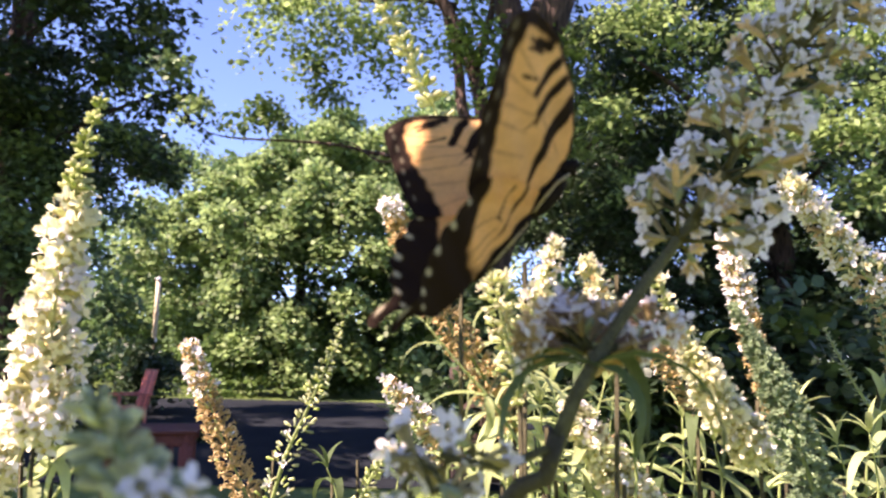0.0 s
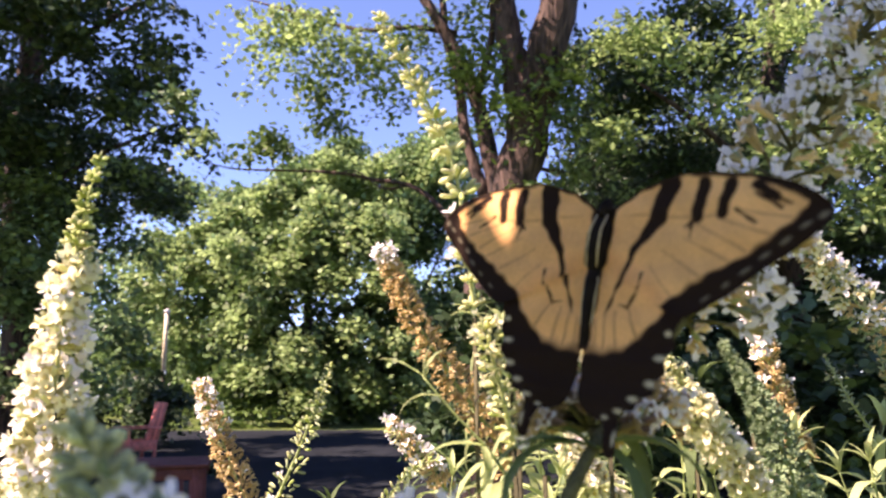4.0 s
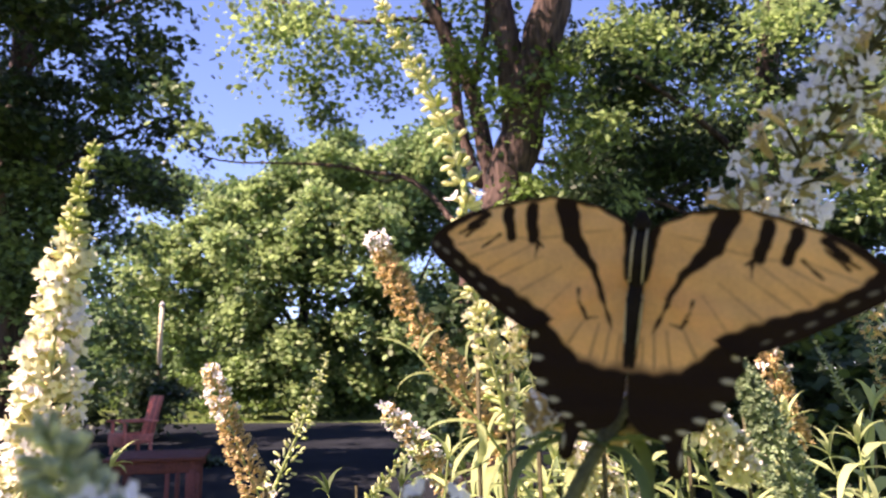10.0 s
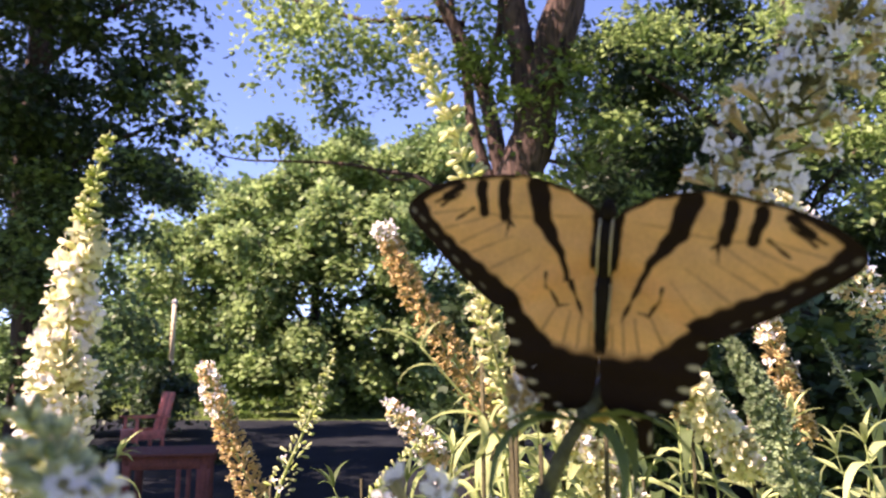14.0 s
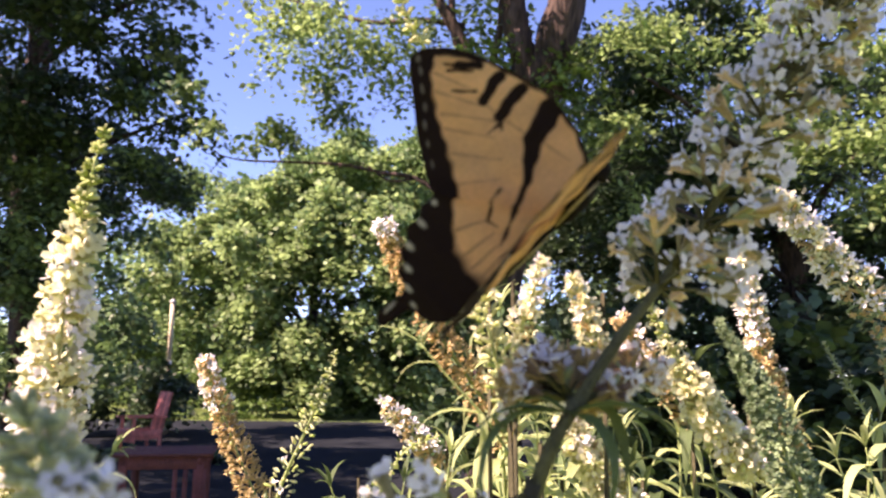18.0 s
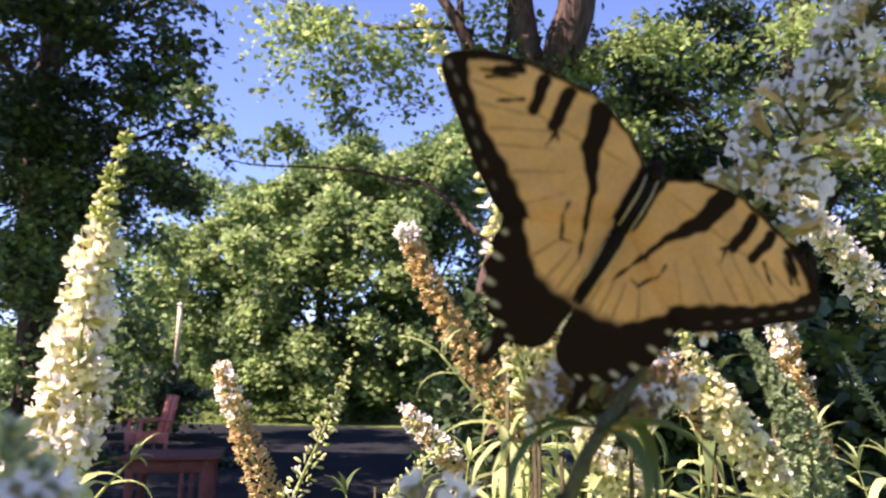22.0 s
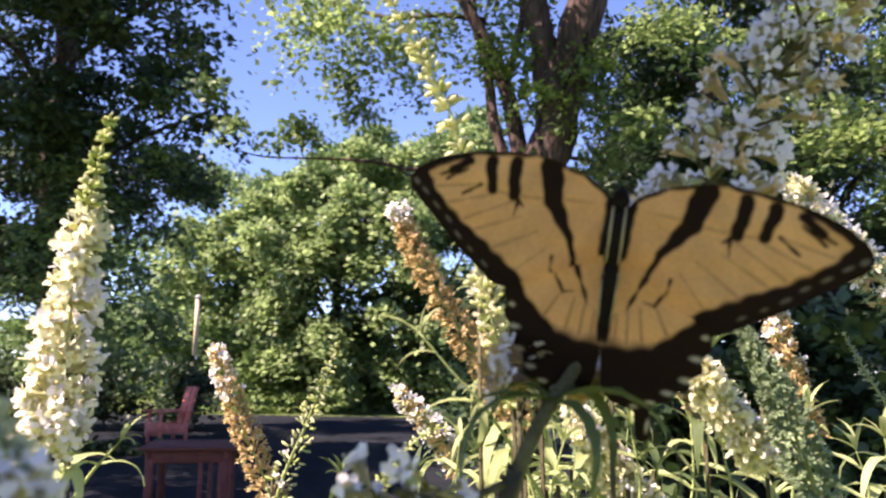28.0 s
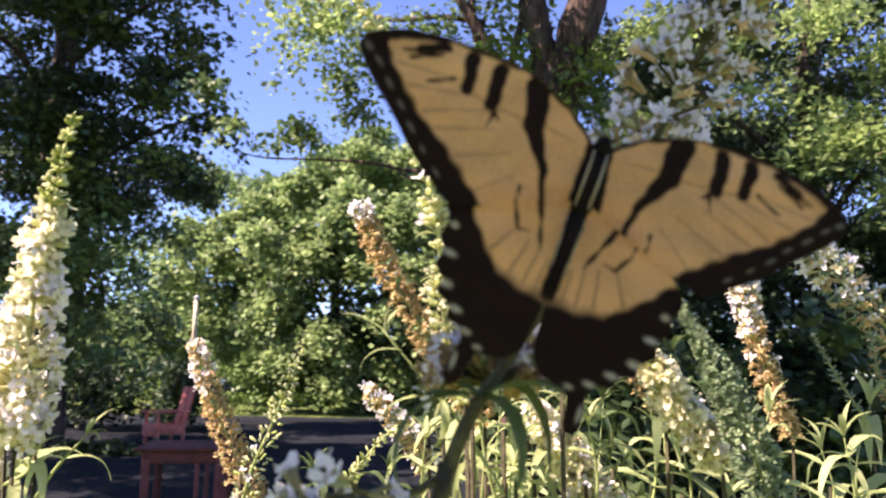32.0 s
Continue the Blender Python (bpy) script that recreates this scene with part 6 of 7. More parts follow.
    walk(spike_a, [
        (0, pose(-0.13, 0.36, -0.0004, 0, -0.008, 0)),
        (0.5, pose(-0.13, 0.36, -0.0005, 0, 0.026, 0)),
        (1, pose(-0.13, 0.36, 0.0003, 0, -0.015, 0)),
        (1.5, pose(-0.13, 0.36, 0.0004, 0, -0.084, 0)),
        (2, pose(-0.13, 0.36, 0.0004, 0, -0.08, 0)),
        (2.5, pose(-0.13, 0.36, 0.0006, 0, -0.015, 0)),
        (3, pose(-0.13, 0.36, 0.0001, 0, -0.001, 0)),
        (3.5, pose(-0.13, 0.36, -0.0002, 0, -0.003, 0)),
        (5.5, pose(-0.13, 0.36, -0.0004, 0, 0.029, 0)),
        (6, pose(-0.13, 0.36, -0.001, 0, 0.016, 0)),
        (6.5, pose(-0.13, 0.36, -0.0009, 0, -0.018, 0)),
        (7, pose(-0.13, 0.36, -0.0005, 0, -0.028, 0)),
        (7.5, pose(-0.13, 0.36, 0.0002, 0, 0.018, 0)),
        (8, pose(-0.13, 0.36, 0.0007, 0, 0.039, 0)),
        (8.5, pose(-0.13, 0.36, 0.0003, 0, 0.069, 0)),
        (9, pose(-0.13, 0.36, 0.0001, 0, 0.005, 0)),
        (9.5, pose(-0.13, 0.36, -0.0003, 0, -0.051, 0)),
        (10, pose(-0.13, 0.36, -0.0004, 0, -0.042, 0)),
        (10.5, pose(-0.13, 0.36, -0.0005, 0, 0, 0)),
        (11, pose(-0.13, 0.36, 0.0001, 0, 0.028, 0)),
        (11.5, pose(-0.13, 0.36, 0.0005, 0, 0.023, 0)),
        (12, pose(-0.13, 0.36, 0.0003, 0, 0.02, 0)),
        (12.5, pose(-0.13, 0.36, 0.0003, 0, -0.01, 0)),
        (13, pose(-0.13, 0.36, -0.0002, 0, -0.018, 0)),
        (13.5, pose(-0.13, 0.36, -0.0001, 0, 0.002, 0)),
        (14, pose(-0.13, 0.36, -0.0003, 0, 0.022, 0)),
        (14.5, pose(-0.13, 0.36, 0.0001, 0, 0.002, 0)),
        (16.5, pose(-0.13, 0.36, -0.0001, 0, 0.034, 0)),
        (17, pose(-0.13, 0.36, -0.0002, 0, 0.017, 0)),
        (17.5, pose(-0.13, 0.36, 0.0002, 0, 0.005, 0)),
        (18, pose(-0.13, 0.36, 0, 0, 0.005, 0)),
        (18.5, pose(-0.13, 0.36, 0.0002, 0, 0.008, 0)),
        (19, pose(-0.13, 0.36, 0.0004, 0, 0.011, 0)),
        (19.5, pose(-0.13, 0.36, 0, 0, 0.039, 0)),
        (20, pose(-0.13, 0.36, -0.0001, 0, 0.061, 0)),
        (20.5, pose(-0.13, 0.36, -0.0002, 0, 0.041, 0)),
        (21, pose(-0.13, 0.36, -0.0002, 0, 0.01, 0)),
        (21.5, pose(-0.13, 0.36, 0.0001, 0, -0.005, 0)),
        (22, pose(-0.13, 0.36, 0.0003, 0, -0.003, 0)),
        (22.5, pose(-0.13, 0.36, 0.0002, 0, -0.006, 0)),
        (23, pose(-0.13, 0.36, -0.0001, 0, -0.005, 0)),
        (23.5, pose(-0.13, 0.36, -0.0001, 0, -0.02, 0)),
        (24, pose(-0.13, 0.36, -0.0004, 0, -0.053, 0)),
        (24.5, pose(-0.13, 0.36, -0.0005, 0, -0.058, 0)),
        (25, pose(-0.13, 0.36, -0.0002, 0, -0.02, 0)),
        (25.5, pose(-0.13, 0.36, 0.0002, 0, 0.009, 0)),
        (27.5, pose(-0.13, 0.36, -0.0001, 0, 0.029, 0)),
        (28, pose(-0.13, 0.36, 0, 0, 0.022, 0)),
        (28.5, pose(-0.13, 0.36, -0.0001, 0, 0.005, 0)),
        (29, pose(-0.13, 0.36, 0.0004, 0, -0.008, 0)),
        (29.5, pose(-0.13, 0.36, 0.0004, 0, -0.025, 0)),
        (30, pose(-0.13, 0.36, 0.0002, 0, 0.005, 0)),
        (30.5, pose(-0.13, 0.36, 0.0003, 0, 0.018, 0)),
        (31, pose(-0.13, 0.36, 0.0002, 0, -0.01, 0)),
        (31.5, pose(-0.13, 0.36, 0.0005, 0, -0.019, 0)),
        (32, pose(-0.13, 0.36, 0.0003, 0, -0.006, 0)),
    ])
    walk(spike_b, [
        (0, pose(-0.08, 0.5, -0.0031, 0, -0.226, 0)),
        (0.5, pose(-0.08, 0.5, -0.002, 0, -0.122, 0)),
        (1, pose(-0.08, 0.5, 0.002, 0, 0.056, 0)),
        (1.5, pose(-0.08, 0.5, 0.0024, 0, 0.119, 0)),
        (2, pose(-0.08, 0.5, 0.0011, 0, 0.051, 0)),
        (2.5, pose(-0.08, 0.5, -0.0005, 0, -0.022, 0)),
        (3, pose(-0.08, 0.5, -0.0009, 0, -0.057, 0)),
        (3.5, pose(-0.08, 0.5, -0.0007, 0, -0.01, 0)),
        (5.5, pose(-0.08, 0.5, -0.0014, 0, -0.095, 0)),
        (6, pose(-0.08, 0.5, -0.0031, 0, -0.116, 0)),
        (6.5, pose(-0.08, 0.5, -0.0012, 0, -0.073, 0)),
        (7, pose(-0.08, 0.5, 0.0016, 0, 0.029, 0)),
        (7.5, pose(-0.08, 0.5, 0.0006, 0, 0.029, 0)),
        (8, pose(-0.08, 0.5, -0.0036, 0, -0.158, 0)),
        (8.5, pose(-0.08, 0.5, -0.0059, 0, -0.277, 0)),
        (9, pose(-0.08, 0.5, -0.0049, 0, -0.191, 0)),
        (9.5, pose(-0.08, 0.5, -0.002, 0, 0.078, 0)),
        (10, pose(-0.08, 0.5, 0, 0, 0.224, 0)),
        (10.5, pose(-0.08, 0.5, 0.0006, 0, 0.131, 0)),
        (11, pose(-0.08, 0.5, 0.0002, 0, -0.082, 0)),
        (11.5, pose(-0.08, 0.5, -0.0005, 0, -0.184, 0)),
        (12, pose(-0.08, 0.5, -0.0006, 0, -0.079, 0)),
        (12.5, pose(-0.08, 0.5, -0.0008, 0, 0.107, 0)),
        (13, pose(-0.08, 0.5, -0.0014, 0, 0.135, 0)),
        (13.5, pose(-0.08, 0.5, -0.002, 0, 0.064, 0)),
        (14, pose(-0.08, 0.5, -0.0022, 0, -0.059, 0)),
        (14.5, pose(-0.08, 0.5, -0.0007, 0, 0.021, 0)),
        (16.5, pose(-0.08, 0.5, -0.0003, 0, -0.033, 0)),
        (17, pose(-0.08, 0.5, -0.0001, 0, -0.081, 0)),
        (17.5, pose(-0.08, 0.5, 0.0003, 0, -0.039, 0)),
        (18, pose(-0.08, 0.5, 0.0002, 0, -0.01, 0)),
        (18.5, pose(-0.08, 0.5, 0, 0, -0.016, 0)),
        (19, pose(-0.08, 0.5, 0, 0, -0.04, 0)),
        (19.5, pose(-0.08, 0.5, -0.0008, 0, -0.089, 0)),
        (20, pose(-0.08, 0.5, -0.0012, 0, -0.108, 0)),
        (20.5, pose(-0.08, 0.5, -0.0007, 0, -0.066, 0)),
        (21, pose(-0.08, 0.5, -0.0003, 0, -0.005, 0)),
        (21.5, pose(-0.08, 0.5, 0.0003, 0, 0.021, 0)),
        (22, pose(-0.08, 0.5, -0.0002, 0, 0.022, 0)),
        (22.5, pose(-0.08, 0.5, 0.0008, 0, 0.05, 0)),
        (23, pose(-0.08, 0.5, 0.001, 0, 0.068, 0)),
        (23.5, pose(-0.08, 0.5, 0.0019, 0, 0.096, 0)),
        (24, pose(-0.08, 0.5, 0.003, 0, 0.166, 0)),
        (24.5, pose(-0.08, 0.5, 0.0027, 0, 0.128, 0)),
        (25, pose(-0.08, 0.5, 0.0015, 0, 0.051, 0)),
        (25.5, pose(-0.08, 0.5, 0.0012, 0, 0, 0)),
        (27.5, pose(-0.08, 0.5, 0.0009, 0, 0.027, 0)),
        (28, pose(-0.08, 0.5, 0.0008, 0, -0.029, 0)),
        (28.5, pose(-0.08, 0.5, 0.0012, 0, -0.006, 0)),
        (29, pose(-0.08, 0.5, 0.0023, 0, 0.047, 0)),
        (29.5, pose(-0.08, 0.5, 0.0026, 0, 0.074, 0)),
        (30, pose(-0.08, 0.5, 0.0023, 0, 0.073, 0)),
        (30.5, pose(-0.08, 0.5, 0.0016, 0, 0.027, 0)),
        (31, pose(-0.08, 0.5, 0.0013, 0, 0.064, 0)),
        (31.5, pose(-0.08, 0.5, 0.002, 0, 0.091, 0)),
        (32, pose(-0.08, 0.5, 0.0025, 0, 0.065, 0)),
    ])
    walk(spike_c, [
        (0, pose(0.06, 0.42, -0.0004, 0, -0.003, 0)),
        (0.5, pose(0.06, 0.42, -0.0009, 0, -0.014, 0)),
        (1, pose(0.06, 0.42, -0.0011, 0, -0.056, 0)),
        (1.5, pose(0.06, 0.42, -0.001, 0, -0.026, 0)),
        (2, pose(0.06, 0.42, -0.0006, 0, 0.028, 0)),
        (2.5, pose(0.06, 0.42, -0.0015, 0, -0.027, 0)),
        (3, pose(0.06, 0.42, -0.0002, 0, 0.052, 0)),
        (3.5, pose(0.06, 0.42, -0.0007, 0, 0.002, 0)),
        (5.5, pose(0.06, 0.42, -0.0006, 0, -0.017, 0)),
        (6, pose(0.06, 0.42, -0.0006, 0, -0.008, 0)),
        (6.5, pose(0.06, 0.42, -0.0005, 0, -0.024, 0)),
        (7, pose(0.06, 0.42, -0.0015, 0, -0.046, 0)),
        (7.5, pose(0.06, 0.42, -0.0009, 0, -0.033, 0)),
        (8, pose(0.06, 0.42, -0.0014, 0, -0.043, 0)),
        (8.5, pose(0.06, 0.42, -0.0013, 0, -0.041, 0)),
        (9, pose(0.06, 0.42, -0.0018, 0, -0.119, 0)),
        (9.5, pose(0.06, 0.42, 0.0002, 0, 0.006, 0)),
        (10, pose(0.06, 0.42, -0.0013, 0, -0.045, 0)),
        (10.5, pose(0.06, 0.42, 0.0003, 0, 0.032, 0)),
        (11, pose(0.06, 0.42, 0.0006, 0, 0.058, 0)),
        (11.5, pose(0.06, 0.42, -0.0004, 0, 0.009, 0)),
        (12, pose(0.06, 0.42, 0.0002, 0, 0.005, 0)),
        (12.5, pose(0.06, 0.42, -0.0007, 0, -0.046, 0)),
        (13, pose(0.06, 0.42, 0, 0, -0.033, 0)),
        (13.5, pose(0.06, 0.42, -0.0001, 0, -0.02, 0)),
        (14, pose(0.06, 0.42, 0.0002, 0, -0.019, 0)),
        (14.5, pose(0.06, 0.42, 0, 0, -0.012, 0)),
        (16.5, pose(0.06, 0.42, 0.0001, 0, -0.032, 0)),
        (17, pose(0.06, 0.42, 0.0003, 0, -0.014, 0)),
        (17.5, pose(0.06, 0.42, 0.0001, 0, -0.027, 0)),
        (18, pose(0.06, 0.42, 0.0002, 0, -0.007, 0)),
        (18.5, pose(0.06, 0.42, 0.0001, 0, -0.029, 0)),
        (19, pose(0.06, 0.42, -0.0001, 0, -0.038, 0)),
        (19.5, pose(0.06, 0.42, 0.0007, 0, -0.01, 0)),
        (20, pose(0.06, 0.42, 0.0008, 0, -0.026, 0)),
        (20.5, pose(0.06, 0.42, 0.0012, 0, 0.002, 0)),
        (21, pose(0.06, 0.42, 0.001, 0, 0.005, 0)),
        (21.5, pose(0.06, 0.42, 0.0006, 0, -0.015, 0)),
        (22, pose(0.06, 0.42, 0.0012, 0, 0.011, 0)),
        (22.5, pose(0.06, 0.42, 0.0011, 0, 0.026, 0)),
        (23, pose(0.06, 0.42, 0.0009, 0, 0.02, 0)),
        (23.5, pose(0.06, 0.42, 0.0008, 0, 0.031, 0)),
        (24, pose(0.06, 0.42, 0.0007, 0, 0.026, 0)),
        (24.5, pose(0.06, 0.42, 0, 0, 0.082, 0)),
        (25, pose(0.06, 0.42, 0.0008, 0, 0.051, 0)),
        (25.5, pose(0.06, 0.42, 0.0007, 0, 0.056, 0)),
        (27.5, pose(0.06, 0.42, 0.0013, 0, 0.091, 0)),
        (28, pose(0.06, 0.42, 0.0016, 0, 0.121, 0)),
        (28.5, pose(0.06, 0.42, 0.0023, 0, 0.123, 0)),
        (32, pose(0.06, 0.42, 0.0023, 0, 0.123, 0)),
    ])
    walk(spike_d, [
        (0, pose(-0.05, 0.45, 0.0025, 0, 0.148, 0)),
        (0.5, pose(-0.05, 0.45, 0.0029, 0, 0.066, 0)),
        (1, pose(-0.05, 0.45, 0.0015, 0, 0.162, 0)),
        (1.5, pose(-0.05, 0.45, 0.001, 0, 0.108, 0)),
        (2, pose(-0.05, 0.45, 0.0013, 0, 0.126, 0)),
        (2.5, pose(-0.05, 0.45, 0.0026, 0, 0.195, 0)),
        (3, pose(-0.05, 0.45, 0.0034, 0, 0.003, 0)),
        (3.5, pose(-0.05, 0.45, 0.0036, 0, -0.042, 0)),
        (5.5, pose(-0.05, 0.45, 0.0031, 0, 0.004, 0)),
        (6, pose(-0.05, 0.45, 0.003, 0, -0.029, 0)),
        (6.5, pose(-0.05, 0.45, 0.0024, 0, -0.004, 0)),
        (7, pose(-0.05, 0.45, 0.0017, 0, -0.008, 0)),
        (7.5, pose(-0.05, 0.45, 0.0024, 0, -0.013, 0)),
        (8, pose(-0.05, 0.45, 0.003, 0, -0.004, 0)),
        (8.5, pose(-0.05, 0.45, 0.0027, 0, 0.023, 0)),
        (9, pose(-0.05, 0.45, 0.003, 0, 0.05, 0)),
        (9.5, pose(-0.05, 0.45, 0.0026, 0, 0.012, 0)),
        (10, pose(-0.05, 0.45, 0.0019, 0, -0.036, 0)),
        (10.5, pose(-0.05, 0.45, 0.002, 0, -0.098, 0)),
        (11, pose(-0.05, 0.45, 0.0016, 0, -0.076, 0)),
        (11.5, pose(-0.05, 0.45, 0.0011, 0, -0.012, 0)),
        (12, pose(-0.05, 0.45, 0.0015, 0, 0.013, 0)),
        (12.5, pose(-0.05, 0.45, 0.0012, 0, -0.008, 0)),
        (13, pose(-0.05, 0.45, 0.0015, 0, -0.022, 0)),
        (13.5, pose(-0.05, 0.45, 0.001, 0, -0.023, 0)),
        (14, pose(-0.05, 0.45, 0.0003, 0, -0.014, 0)),
        (14.5, pose(-0.05, 0.45, -0.0001, 0, -0.031, 0)),
        (16.5, pose(-0.05, 0.45, -0.0004, 0, -0.025, 0)),
        (17, pose(-0.05, 0.45, -0.0003, 0, 0.018, 0)),
        (17.5, pose(-0.05, 0.45, -0.0004, 0, 0.035, 0)),
        (18, pose(-0.05, 0.45, -0.0012, 0, 0.059, 0)),
        (18.5, pose(-0.05, 0.45, -0.0014, 0, 0.028, 0)),
        (19, pose(-0.05, 0.45, -0.0016, 0, 0.003, 0)),
        (19.5, pose(-0.05, 0.45, -0.0013, 0, 0.009, 0)),
        (20, pose(-0.05, 0.45, -0.001, 0, 0.013, 0)),
        (20.5, pose(-0.05, 0.45, -0.0009, 0, 0.001, 0)),
        (21, pose(-0.05, 0.45, -0.0012, 0, 0.009, 0)),
        (21.5, pose(-0.05, 0.45, -0.0023, 0, 0.032, 0)),
        (22, pose(-0.05, 0.45, -0.0017, 0, -0.003, 0)),
        (22.5, pose(-0.05, 0.45, -0.0019, 0, -0.001, 0)),
        (23, pose(-0.05, 0.45, -0.002, 0, -0.009, 0)),
        (23.5, pose(-0.05, 0.45, -0.0026, 0, 0.002, 0)),
        (24, pose(-0.05, 0.45, -0.0031, 0, 0.008, 0)),
        (24.5, pose(-0.05, 0.45, -0.0029, 0, 0, 0)),
        (25, pose(-0.05, 0.45, -0.0034, 0, 0.009, 0)),
        (25.5, pose(-0.05, 0.45, -0.0035, 0, -0.001, 0)),
        (27.5, pose(-0.05, 0.45, -0.0027, 0, -0.096, 0)),
        (28, pose(-0.05, 0.45, -0.003, 0, -0.086, 0)),
        (28.5, pose(-0.05, 0.45, -0.003, 0, -0.059, 0)),
        (29, pose(-0.05, 0.45, -0.0027, 0, -0.014, 0)),
        (29.5, pose(-0.05, 0.45, -0.0021, 0, -0.023, 0)),
        (30, pose(-0.05, 0.45, -0.0021, 0, -0.006, 0)),
        (30.5, pose(-0.05, 0.45, -0.0014, 0, -0.039, 0)),
        (31, pose(-0.05, 0.45, -0.001, 0, -0.055, 0)),
        (31.5, pose(-0.05, 0.45, -0.0017, 0, -0.106, 0)),
        (32, pose(-0.05, 0.45, -0.0025, 0, -0.096, 0)),
    ])
    walk(spike_e, [
        (0, pose(0.02, 0.5, 0.001, 0, -0.008, 0)),
        (0.5, pose(0.02, 0.5, 0.0001, 0, -0.017, 0)),
        (1, pose(0.02, 0.5, 0.0004, 0, -0.003, 0)),
        (1.5, pose(0.02, 0.5, 0.0003, 0, 0.02, 0)),
        (2, pose(0.02, 0.5, 0.0012, 0, 0.07, 0)),
        (2.5, pose(0.02, 0.5, 0.0006, 0, 0.059, 0)),
        (3, pose(0.02, 0.5, 0.001, 0, 0.101, 0)),
        (3.5, pose(0.02, 0.5, 0.0011, 0, 0.071, 0)),
        (5.5, pose(0.02, 0.5, 0.0005, 0, -0.058, 0)),
        (6, pose(0.02, 0.5, 0.0012, 0, -0.023, 0)),
        (6.5, pose(0.02, 0.5, 0.0004, 0, -0.024, 0)),
        (7, pose(0.02, 0.5, 0.0009, 0, 0.047, 0)),
        (7.5, pose(0.02, 0.5, -0.0011, 0, -0.066, 0)),
        (8, pose(0.02, 0.5, 0.0012, 0, 0.068, 0)),
        (8.5, pose(0.02, 0.5, -0.0008, 0, -0.034, 0)),
        (9, pose(0.02, 0.5, 0.0003, 0, 0.058, 0)),
        (9.5, pose(0.02, 0.5, -0.0011, 0, -0.019, 0)),
        (10, pose(0.02, 0.5, 0.0004, 0, 0.029, 0)),
        (10.5, pose(0.02, 0.5, -0.0011, 0, -0.023, 0)),
        (11, pose(0.02, 0.5, -0.001, 0, -0.016, 0)),
        (11.5, pose(0.02, 0.5, -0.0002, 0, 0.035, 0)),
        (12, pose(0.02, 0.5, -0.001, 0, -0.038, 0)),
        (12.5, pose(0.02, 0.5, -0.0013, 0, -0.006, 0)),
        (13, pose(0.02, 0.5, -0.0014, 0, -0.018, 0)),
        (13.5, pose(0.02, 0.5, -0.0006, 0, 0.032, 0)),
        (14, pose(0.02, 0.5, -0.0009, 0, 0.01, 0)),
        (14.5, pose(0.02, 0.5, 0.0001, 0, 0.062, 0)),
        (16.5, pose(0.02, 0.5, -0.0002, 0, -0.023, 0)),
        (17, pose(0.02, 0.5, -0.0005, 0, -0.011, 0)),
        (17.5, pose(0.02, 0.5, -0.0006, 0, -0.06, 0)),
        (18, pose(0.02, 0.5, -0.0006, 0, -0.051, 0)),
        (18.5, pose(0.02, 0.5, -0.0009, 0, -0.066, 0)),
        (19, pose(0.02, 0.5, -0.0006, 0, -0.055, 0)),
        (19.5, pose(0.02, 0.5, -0.0009, 0, -0.077, 0)),
        (20, pose(0.02, 0.5, -0.0005, 0, 0, 0)),
        (20.5, pose(0.02, 0.5, -0.0002, 0, -0.01, 0)),
        (21, pose(0.02, 0.5, 0.0003, 0, 0.014, 0)),
        (21.5, pose(0.02, 0.5, 0.0001, 0, -0.031, 0)),
        (22, pose(0.02, 0.5, -0.0003, 0, 0.032, 0)),
        (22.5, pose(0.02, 0.5, -0.0002, 0, 0.01, 0)),
        (23, pose(0.02, 0.5, 0.0007, 0, -0.004, 0)),
        (23.5, pose(0.02, 0.5, 0.001, 0, 0.005, 0)),
        (24, pose(0.02, 0.5, 0.001, 0, -0.008, 0)),
        (24.5, pose(0.02, 0.5, 0.0007, 0, -0.002, 0)),
        (25, pose(0.02, 0.5, 0.0007, 0, 0.003, 0)),
        (25.5, pose(0.02, 0.5, 0.0005, 0, 0.02, 0)),
        (32, pose(0.02, 0.5, 0.0005, 0, 0.02, 0)),
    ])
